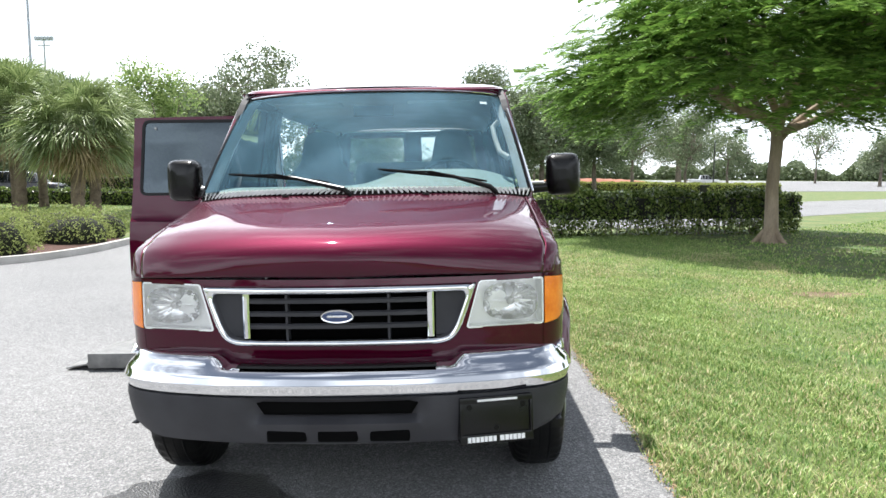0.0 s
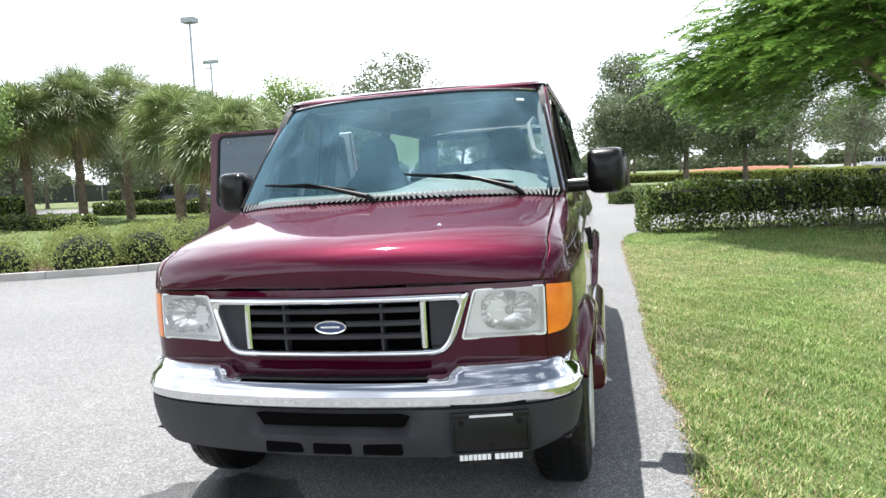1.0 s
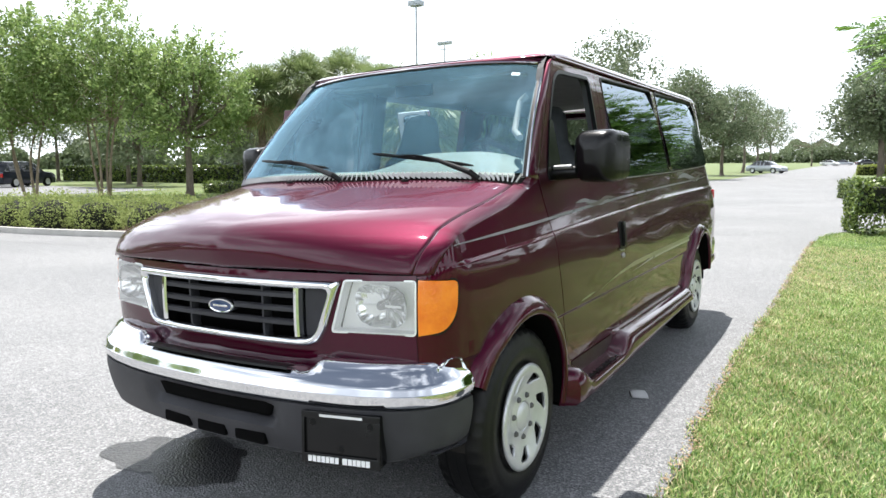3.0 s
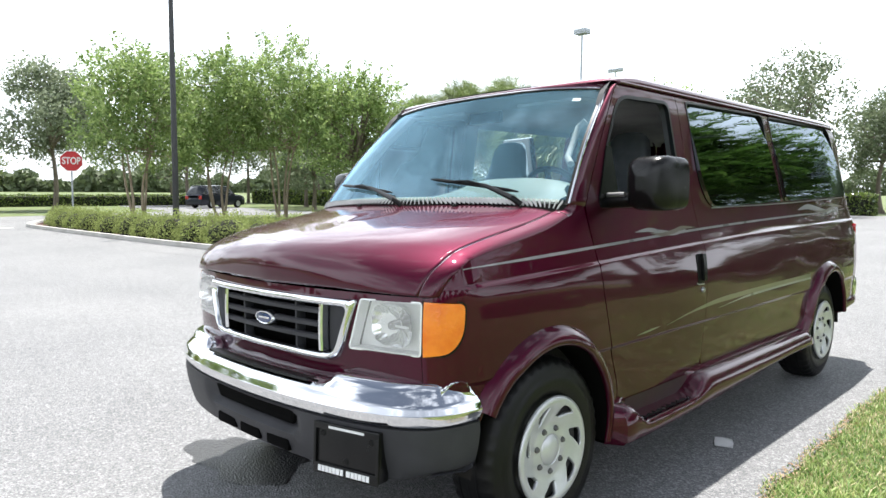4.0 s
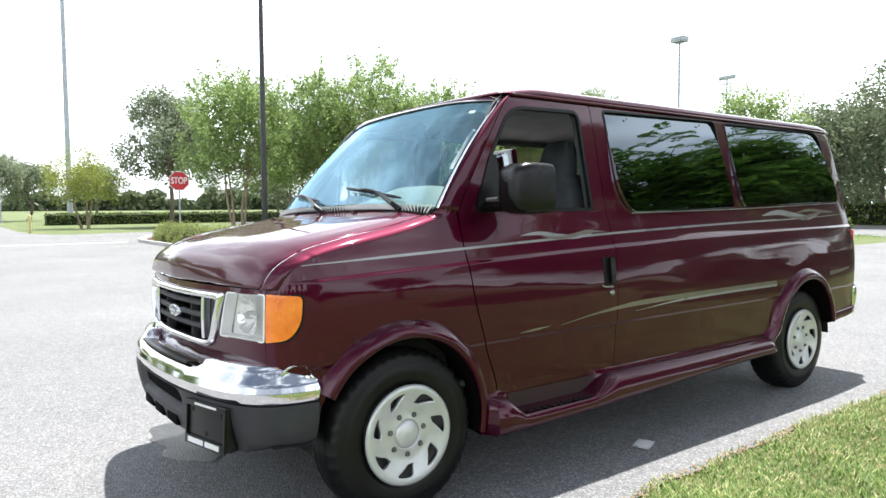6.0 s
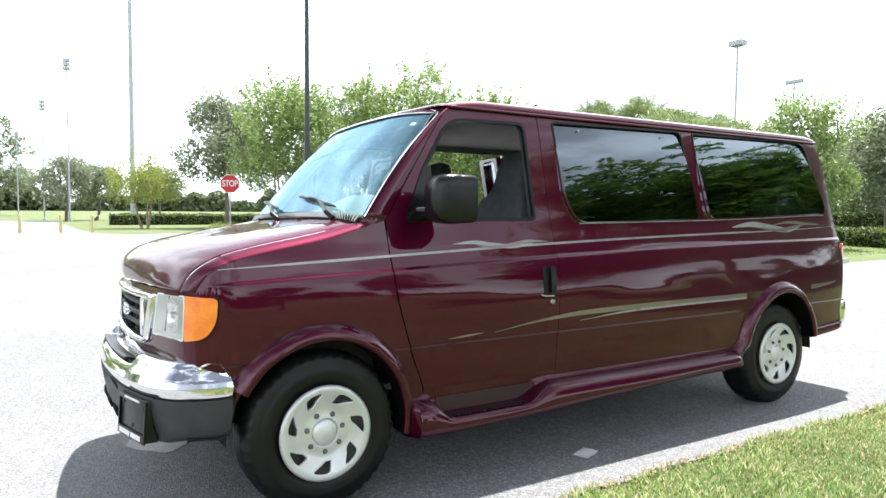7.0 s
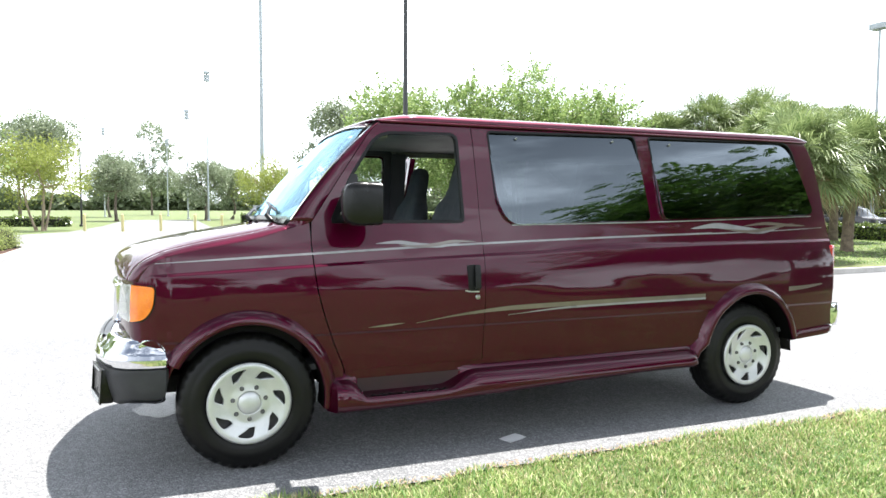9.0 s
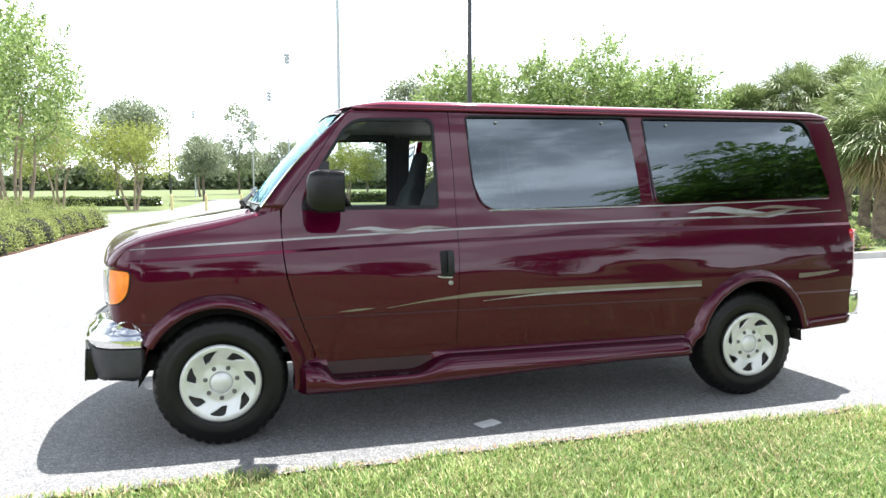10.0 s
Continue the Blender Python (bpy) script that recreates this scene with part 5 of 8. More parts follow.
# wheels
def wheel(name, at, sg):
    w = new(name)
    w.parent = van
    w.location = at
    w["label"] = "black tyre with a silver wheel cover"
    prof = [(0.205, -0.10), (0.225, -0.115), (0.27, -0.122), (0.31, -0.120), (0.345, -0.105), (0.360, -0.085), (0.366, -0.045), (0.367, 0.0), (0.366, 0.045), (0.360, 0.085), (0.345, 0.105), (0.335, 0.109), (0.31, 0.118), (0.295, 0.1195), (0.292, 0.122), (0.27, 0.122), (0.252, 0.120), (0.224, 0.114), (0.213, 0.102), (0.210, 0.08)]
    prof = [(r * TYRE_R / 0.367 if r > 0.25 else r, h) for r, h in prof]
    rows = lathe(prof, (0, 0, 0), (sg, 0, 0), 120)
    for i, (r, h) in enumerate(prof):
        if r > 0.34 and abs(h) > 0.08:
            for k in range(0, 120, 3):
                for kk in (k,):
                    rows[i][kk] = rows[i][kk] * 0.972 + Vector((rows[i][kk].x * 0.028, 0, 0))
    grid_part("tyre", rows, RUBBER, w, close=True)
    for gz in (-0.045, 0.0, 0.045):
        grid_part("tread_groove", lathe([(TYRE_R - 0.0005, gz - 0.006), (TYRE_R + 0.0015, gz), (TYRE_R - 0.0005, gz + 0.006)], (0, 0, 0), (sg, 0, 0), 60), SATIN_BLACK, w, close=True)
    # cover: an annulus with slanted openings, a flat hub face, a dome
    radii = [0.226, 0.221, 0.214, 0.208, 0.2065, 0.204, 0.198, 0.188, 0.176, 0.165, 0.156, 0.151, 0.149, 0.147, 0.138, 0.126, 0.112, 0.098, 0.084, 0.070, 0.066]
    height = curve([(0.06, 0.098), (0.085, 0.094), (0.112, 0.092), (0.15, 0.100), (0.19, 0.112), (0.208, 0.118), (0.222, 0.121), (0.2285, 0.113)])
    half_open = curve([(0.147, 0.02), (0.149, 0.09), (0.153, 0.135), (0.165, 0.165), (0.188, 0.225), (0.200, 0.245), (0.2045, 0.22), (0.2065, 0.14), (0.208, 0.12)])
    cols, sectors = 20, 7
    na = cols * sectors
    vs, fs = [], []
    for r in radii:
        w_ = half_open(min(max(r, 0.147), 0.208))
        for k in range(na):
            c, f_ = divmod(k, cols)
            q = np.interp(f_, [0, 6, 14, 20], [0.0, 0.5 - w_, 0.5 + w_, 1.0])
            t = 2 * math.pi * (c + q + (min(max(r, 0.14), 0.21) - 0.17) * 5.0) / sectors
            vs.append((sg * height(r), 0.93 * r * math.sin(t), 0.93 * r * math.cos(t)))
    for i in range(len(radii) - 1):
        for k in range(na):
            if radii[i + 1] > 0.1475 and radii[i] < 0.207 and 6 <= k % cols < 14:
                continue
            a, b = i * na + k, i * na + (k + 1) % na
            fs.append((a, b, b + na, a + na))
    cover = quads("wheel_cover", vs, fs, SILVER_PAINT, w, "silver plastic wheel cover")
    s = cover.modifiers.new("thickness", "SOLIDIFY")
    s.thickness, s.offset = 0.018, 1 if sg < 0 else -1
    grid_part("wheel_disc", lathe([(0.0, 0.05), (0.14, 0.05), (0.19, 0.06), (0.211, 0.085)], (0, 0, 0), (sg, 0, 0), 48), RIM_GREY, w, close=True)
    grid_part("hub_cap", lathe([(0.0, 0.128), (0.03, 0.126), (0.052, 0.119), (0.062, 0.110), (0.066, 0.096), (0.067, 0.085)], (0, 0, 0), (sg, 0, 0), 40), SILVER_PAINT, w, close=True)
    for k in range(7):
        t = 2 * math.pi * (k + 0.5) / 7
        at_nut = (0, 0.088 * math.sin(t), 0.088 * math.cos(t))
        grid_part("lug_nut", lathe([(0.0, 0.123), (0.008, 0.122), (0.0125, 0.114), (0.0135, 0.094)], at_nut, (sg, 0, 0), 12), RIM_GREY, w, close=True)
    return w


for sg in (1, -1):
    wheel("front_wheel", (sg * 0.855, 0.0, TYRE_R - 0.005), sg)
    wheel("rear_wheel", (sg * 0.830, WHEELBASE, TYRE_R - 0.005), sg)

# underbody, wheel wells, axles
bm = bmesh.new()
box(bm, (-0.72, -0.55, 0.40), (0.72, 4.30, 0.50), 0.02)
part("floor_pan", bm, UNDERSIDE, van)
for sg in (1, -1):
    for cy in (0.0, WHEELBASE):
        pts = arc(cy, AXLE_Z, 0.44, 0, 180, 20, 0.48)
        rows = [[(sg * x, y, z) for y, z in pts] for x in (0.55, 0.75, 0.94)]
        grid_part("wheel_well", rows, UNDERSIDE, van)
        bm = bmesh.new()
        box(bm, (sg * 0.55 - 0.01, cy - 0.46, 0.42), (sg * 0.55 + 0.01, cy + 0.46, 0.90))
        part("well_wall", bm, UNDERSIDE, van)
for cy in (0.0, WHEELBASE):
    tube_part("axle", [(-0.78, cy, 0.34), (0.78, cy, 0.34)], 0.045, UNDERSIDE, van)
tube_part("exhaust_pipe", [(0.35, 0.6, 0.33), (0.35, 2.6, 0.33), (0.5, 3.0, 0.36)], 0.035, UNDERSIDE, van)
bm = bmesh.new()
box(bm, (-0.45, 1.0, 0.30), (0.25, 2.2, 0.42), 0.04)
part("fuel_tank", bm, UNDERSIDE, van)

# cabin
bm = bmesh.new()
box(bm, (-0.90, 0.30, 0.505), (0.90, 4.28, 0.535))
part("cabin_floor", bm, CARPET, van)
liner_rows = [[(half_width(1.9) * 0.97 * math.sin(a * math.pi / 2), y, 1.885 + 0.09 * math.cos(a * math.pi / 2) ** 0.6) for a in [-1 + 2 * i / 16 for i in range(17)]] for y in [0.72 + 3.5 * j / 8 for j in range(9)]]
grid_part("headliner", liner_rows, HEADLINER, van)
dash_rows = []
for x in [-0.80 + 1.60 * i / 40 for i in range(41)]:
    pod = math.exp(-(abs((x - 0.41) / 0.37) ** 4))
    y0 = ws_low(min(0.8, abs(x))) + 0.035
    dash_rows.append([(x, y0, 1.33), (x, y0 + 0.05, 1.378), (x, y0 + 0.13, 1.390 + 0.03 * pod), (x, max(0.44, y0 + 0.17), 1.395 + 0.085 * pod), (x, 0.54, 1.385 + 0.09 * pod), (x, 0.60, 1.35 + 0.07 * pod), (x, 0.60, 1.26), (x, 0.585, 1.10), (x, 0.55, 0.95), (x, 0.35, 0.90)])
grid_part("dashboard", dash_rows, DASH, van, "pale grey-green dashboard", sharp=60)
for sg in (1, -1):
    def trim_in(u, z):
        x, y, z = body(u, z)
        return (x - 0.07, y, z)
    trim = [(0.40, 0.54), (1.38, 0.54), (1.38, 1.335), (0.42, 1.335)]
    panel("door_trim", trim, [], trim_in, TRIM_GREY, van, zs=(0.7, 0.9, 1.1, 1.2), us=(0.7, 1.0), sign=sg, flange=-0.05)
    panel("inner_window_frame", grow(door_window, 0.085), [grow(door_window, 0.004)], lambda u, z: (body(u, z)[0] - 0.05, u, z), TRIM_DARK, van, sign=sg, flange=-0.035)
    post = [(1.365, 0.54), (1.50, 0.54), (1.47, 1.90), (1.365, 1.90)] if sg > 0 else [(1.33, 0.54), (1.47, 0.54), (1.46, 1.90), (1.34, 1.90)]
    panel("belt_post", post, [], trim_in, TRIM_DARK, van, zs=(0.9, 1.2, 1.5, 1.7), sign=sg, flange=-0.05)
panel("quarter_trim", [(1.47, 0.54), (2.98, 0.54), (3.02, 0.93), (3.98, 0.93), (4.02, 0.54), (4.25, 0.54), (4.25, 1.33), (1.47, 1.31)], [], trim_in, TRIM_GREY, van, zs=(0.8, 1.1), us=(2, 3), flange=-0.05)
panel("quarter_trim", [(2.66, 0.54), (2.98, 0.54), (3.02, 0.93), (3.98, 0.93), (4.02, 0.54), (4.25, 0.54), (4.25, 1.33), (2.66, 1.33)], [], trim_in, TRIM_GREY, van, zs=(0.8, 1.1), us=(3, 3.5), sign=-1, flange=-0.05)


def seat(name, at, wide=0.52, high=0.66, mat=CLOTH, rest=True):
    s = new(name)
    s.parent = van
    s.location = at
    s["label"] = "grey cloth seat"
    bm = bmesh.new()
    box(bm, (-wide / 2, -0.24, 0.24), (wide / 2, 0.26, 0.42), 0.06)
    part("seat_cushion", bm, mat, s)
    # the back narrows into a headrest of one piece
    tall = [(0.0, 0.48, 0.08), (0.04, 0.5, 0.085), (0.25, 0.51, 0.082), (0.45, 0.50, 0.075), (0.54, 0.45, 0.068), (0.60, 0.36, 0.06), (0.66, 0.29, 0.056), (0.76, 0.26, 0.054), (0.82, 0.235, 0.050), (0.855, 0.18, 0.040), (0.868, 0.08, 0.02)]
    if not rest:
        tall = [(0.0, wide - 0.04, 0.07), (0.05, wide, 0.075), (high - 0.06, wide, 0.07), (high + 0.03, wide - 0.05, 0.055), (high + 0.06, wide - 0.14, 0.02)]
    rows = []
    m = Matrix.Translation((0, 0.24, 0.38)) @ Matrix.Rotation(radians(-12), 4, "X")
    for h, w_, d_ in tall:
        row = []
        for k in range(28):
            t = 2 * math.pi * k / 28
            ct, st = math.cos(t), math.sin(t)
            x = w_ / 2 * math.copysign(abs(ct) ** 0.55, ct)
            y = d_ * math.copysign(abs(st) ** 0.55, st) - (0.035 * (abs(x) / 0.25) ** 2 if rest and h < 0.56 and st < 0 else 0)
            row.append(m @ Vector((x, y, h)))
        rows.append(row)
    grid_part("seat_back", rows, mat, s, close=True)
    bm = bmesh.new()
    box(bm, (-wide / 2 + 0.06, -0.2, 0.0), (wide / 2 - 0.06, 0.2, 0.25), 0.02)
    part("seat_base", bm, BLACK_PLASTIC, s)
    return s


seat("driver_seat", (0.46, 1.08, 0.535))
seat("passenger_seat", (-0.46, 1.08, 0.535))
seat("bench_seat", (0.10, 2.95, 0.535), 1.2, 0.62, CLOTH, False)
sw = Matrix.Translation((0.44, 0.775, 1.365)) @ Matrix.Rotation(radians(-62), 4, "X")
wheel_pts = [sw @ Vector((0.19 * math.cos(2 * math.pi * k / 40), 0.0 + 0.19 * math.sin(2 * math.pi * k / 40), 0)) for k in range(40)]
steering = tube_part("steering_wheel", wheel_pts, 0.015, SATIN_BLACK, van, "black steering wheel", closed=True)
for ang in (20, 160, 270):
    tube_part("spoke", [sw @ Vector((0.03 * math.cos(radians(ang)), 0.03 * math.sin(radians(ang)), -0.02)), sw @ Vector((0.185 * math.cos(radians(ang)), 0.185 * math.sin(radians(ang)), 0))], 0.016, SATIN_BLACK, steering)
grid_part("horn_pad", [[sw @ Vector((r * math.cos(2 * math.pi * k / 24), r * math.sin(2 * math.pi * k / 24), h)) for k in range(24)] for r, h in ((0.001, 0.01), (0.06, 0.008), (0.075, -0.01), (0.05, -0.06))], SATIN_BLACK, steering, close=True)
tube_part("steering_column", [sw @ Vector((0, 0, -0.05)), (0.44, 0.50, 1.10)], 0.045, BLACK_PLASTIC, van)
bm = bmesh.new()
box(bm, (-0.12, 0.70, 1.80), (0.12, 0.725, 1.865), 0.01)
part("rear_view_mirror", bm, SATIN_BLACK, van)
for x in (0.40, -0.40):
    bm = bmesh.new()
    box(bm, (x - 0.20, 0.745, 1.872), (x + 0.20, 0.90, 1.890), 0.006)
    part("sun_visor", bm, HEADLINER, van)
# grab handle and pale trim inside the driver's windscreen pillar
tube_part("grab_handle", [screen(0.955, 0.30) + Vector((-0.03, 0.05, 0)), screen(0.93, 0.36) + Vector((-0.05, 0.075, 0)), screen(0.93, 0.50) + Vector((-0.055, 0.085, 0)), screen(0.93, 0.62) + Vector((-0.05, 0.075, 0)), screen(0.955, 0.68) + Vector((-0.03, 0.05, 0))], [0.017, 0.015, 0.014, 0.015, 0.017], PALE_TRIM, van, "pale grey grab handle on the pillar")
for sg in (1, -1):
    rows = [[screen(sg * 0.985, t) + Vector((-sg * dx, dy, 0)) for dx, dy in ((0.0, 0.012), (0.02, 0.03), (0.04, 0.07), (0.03, 0.12))] for t in [j / 10 for j in range(11)]]
    grid_part("pillar_trim", rows, PALE_TRIM, van)
# sticker on the glass
st = screen(0.86, 0.90)
bm = bmesh.new()
bm.faces.new([bm.verts.new(screen(a, t) + Vector((0, 0.006, -0.004))) for a, t in ((0.815, 0.875), (0.868, 0.875), (0.868, 0.905), (0.815, 0.905))])
part("windshield_sticker", bm, WHITE_MARK, van, "small white sticker")


# ---- planting ----
BARK = material("grey_bark", (0.20, 0.165, 0.13), (0.11, 0.09, 0.07), scale=5, rough=0.95, bump=1.0, bump_scale=38, fine=0.5, stretch=(1, 1, 0.3))
PALE_BARK = material("pale_smooth_bark", (0.34, 0.27, 0.20), (0.22, 0.17, 0.12), scale=5, rough=0.85, bump=0.5, bump_scale=40, fine=0.35, stretch=(1, 1, 0.3))
PALM_BARK = material("palm_bark", (0.22, 0.17, 0.12), (0.12, 0.09, 0.065), scale=6, rough=0.95, bump=1.0, bump_scale=30, fine=0.5)
OAK_LEAF = leafy("oak_leaf", (0.100, 0.140, 0.070), (0.215, 0.255, 0.150), 0.32)
MYRTLE_LEAF = leafy("crape_myrtle_leaf", (0.125, 0.210, 0.058), (0.350, 0.440, 0.165), 0.46)
YELLOW_LEAF = leafy("light_leaf", (0.190, 0.235, 0.050), (0.360, 0.400, 0.120), 0.40, 0.6, 0.15)
POINCIANA_LEAF = leafy("poinciana_leaf", (0.062, 0.145, 0.024), (0.235, 0.375, 0.080), 0.27, 0.55, 0.25)
PALM_LEAF = leafy("palm_leaf", (0.100, 0.155, 0.050), (0.300, 0.360, 0.155), 0.30, 0.42, 0.45)
DRY_PALM_LEAF = leafy("dry_palm_leaf", (0.24, 0.18, 0.10), (0.42, 0.34, 0.20), 0.25, 0.7, 0.1)
HEDGE_LEAF = leafy("hedge_leaf", (0.030, 0.066, 0.012), (0.240, 0.310, 0.080), 0.26, 0.22, 0.9)
BUSH_LEAF = leafy("bush_leaf", (0.165, 0.215, 0.062), (0.350, 0.400, 0.145), 0.32, 0.65, 0.12)
GRASS_BLADE = leafy("grass_blade", (0.068, 0.185, 0.026), (0.44, 0.52, 0.20), 0.35, 0.55)
# oak leaf greyed and lightened: the haze of distance put into its colour
HAZED_OAK_LEAF = leafy("hazed_oak_leaf", (0.150, 0.190, 0.115), (0.300, 0.345, 0.225), 0.34)
FAR_LEAF = leafy("far_woods_leaf", (0.083, 0.112, 0.053), (0.143, 0.180, 0.090), 0.2)
# near-black that puts the shade between leaves into a surface
DARK_CORE = material("leaf_gap_shade", (0.016, 0.018, 0.009), (0.010, 0.012, 0.006), scale=10, rough=1.0)


def leaf_quads(centers, length, width, rng, lay=0.0):
    """Diamond leaves: corners and faces. lay: how far they lie flat."""
    n = len(centers)
    a = rng.normal(size=(n, 3))
    a[:, 2] *= 1 - 0.6 * lay
    a /= np.linalg.norm(a, axis=1, keepdims=True)
    b = np.cross(a, rng.normal(size=(n, 3)) * (1 - lay) + np.array([0, 0, 1.0]) * lay * 1.5)
    b /= np.linalg.norm(b, axis=1, keepdims=True) + 1e-9
    s = rng.uniform(0.65, 1.25, (n, 1))
    v = np.stack([centers - a * s * length / 2, centers + b * s * width / 2, centers + a * s * length / 2, centers - b * s * width / 2], 1).reshape(-1, 3)
    return v, np.arange(4 * n).reshape(n, 4)


def crown_points(lobes, clumps, per, rng, spread=0.32):
    """Leaf places: clumps near the outside of uneven lobes (centre, radii)."""
    out = []
    vol = np.array([np.prod(r) ** 0.67 for _, r in lobes])
    for i in rng.choice(len(lobes), clumps, p=vol / vol.sum()):
        c, r = lobes[i]
        d = rng.normal(size=3)
        d /= np.linalg.norm(d)
        k = rng.uniform(0.25, 0.95) ** 0.5
        p = np.array(c) + d * np.array(r) * k
        out.append(p + np.clip(rng.normal(size=(per, 3)), -1.5, 1.5) * spread * rng.uniform(0.5, 1.15))
    return np.concatenate(out)


def joined(pieces):
    vs, fs, k = [], [], 0
    for v, f in pieces:
        vs.append(np.asarray(v, float).reshape(-1, 3))
        fs.append(np.asarray(f) + k)
        k += len(vs[-1])
    return np.concatenate(vs), np.concatenate(fs)


def limb(a, b, r0, r1, rng, bend=0.12, n=7, sides=8):
    a, b = np.array(a, float), np.array(b, float)
    off = rng.normal(size=3) * np.linalg.norm(b - a) * bend
    pts = [a + (b - a) * t + off * math.sin(math.pi * t) for t in np.linspace(0, 1, n)]
    return tube(pts, list(np.linspace(r0, r1, n)), sides)


def broad_tree(name, at, height, radius, base, leaf, label, seed, trunks=1, clumps=260, per=26, size=0.16, bark=None, girth=0.16, spread=0.32, lobes_n=9, category="tree", squash=1.0, shoots=0):
    """A trunk or several, limbs, and a crown of many small leaves with gaps."""
    rng = np.random.default_rng(seed)
    tree = tagged(new(name), label, category)
    tree.location = (*at, ground_z(at[0]) + 0.0)
    lobes = []
    mid = (height + base) / 2
    for i in range(lobes_n):
        t = i / lobes_n
        ang = 2.4 * i + rng.uniform(-0.4, 0.4)
        zz = base + (height - base) * (0.22 + 0.62 * rng.uniform())
        rr = radius * (0.62 * math.sin(math.pi * min(0.95, max(0.12, (zz - base) / (height - base) * 0.8 + 0.12)))) * rng.uniform(0.6, 1.1)
        lr = radius * rng.uniform(0.30, 0.48)
        lobes.append(((rr * math.cos(ang), rr * math.sin(ang), zz), (lr, lr, lr * 0.85 * squash)))
    lobes.append(((0, 0, height - radius * 0.32), (radius * 0.4, radius * 0.4, radius * 0.34)))
    wood = []
    feet = [(0.0, 0.0)] if trunks == 1 else [(0.28 * math.cos(2 * math.pi * k / trunks + 0.4), 0.28 * math.sin(2 * math.pi * k / trunks + 0.4)) for k in range(trunks)]
    tops = []
    for fx, fy in feet:
        sp = 1 if trunks == 1 else 3.0
        top = (fx * sp + rng.normal() * 0.08, fy * sp + rng.normal() * 0.08, base + (height - base) * 0.28)
        g = girth / (1 if trunks == 1 else 1.9)
        wood.append(limb((fx, fy, -0.05), top, g, g * 0.62, rng, 0.04, 9, 10))
        wood.append(tube([(fx, fy, -0.08), (fx, fy, 0.05), (fx, fy, 0.22)], [g * 1.7, g * 1.3, g * 0.98], 10))
        tops.append((top, g))
    for i, (c, r) in enumerate(lobes):
        top, g = tops[i % len(tops)]
        wood.append(limb(np.array(top) - (0, 0, 0.25 * rng.uniform(0, 1)), c, g * 0.55, g * 0.14, rng))
        for k in range(4):
            d = rng.normal(size=3)
            d /= np.linalg.norm(d)
            wood.append(limb(c, np.array(c) + d * np.array(r) * 0.85, g * 0.16, g * 0.05, rng, 0.1, 5, 5))
    v, f = joined(wood)
    quads("trunk", v, f, bark or BARK, tree)
    pts = crown_points(lobes, clumps, per, rng, spread)
    tufts = []
    for i in range(shoots):
        # long young shoots that stand out of the crown
        c, r = lobes[rng.integers(len(lobes))]
        d = np.array((rng.normal() * 0.55, rng.normal() * 0.55, 1.0))
        d /= np.linalg.norm(d)
        foot = np.array(c) + d * np.array(r) * rng.uniform(0.6, 0.95)
        t = rng.uniform(0, 1, (34, 1))
        tufts.append(foot + d * t * rng.uniform(0.5, 1.25) + rng.normal(size=(34, 3)) * 0.11 * (1.25 - t))
    if tufts:
        pts = np.concatenate([pts, *tufts])
    v, f = leaf_quads(pts, size, size * 0.5, rng)
    quads("crown", v, f, leaf, tree)
    return tree


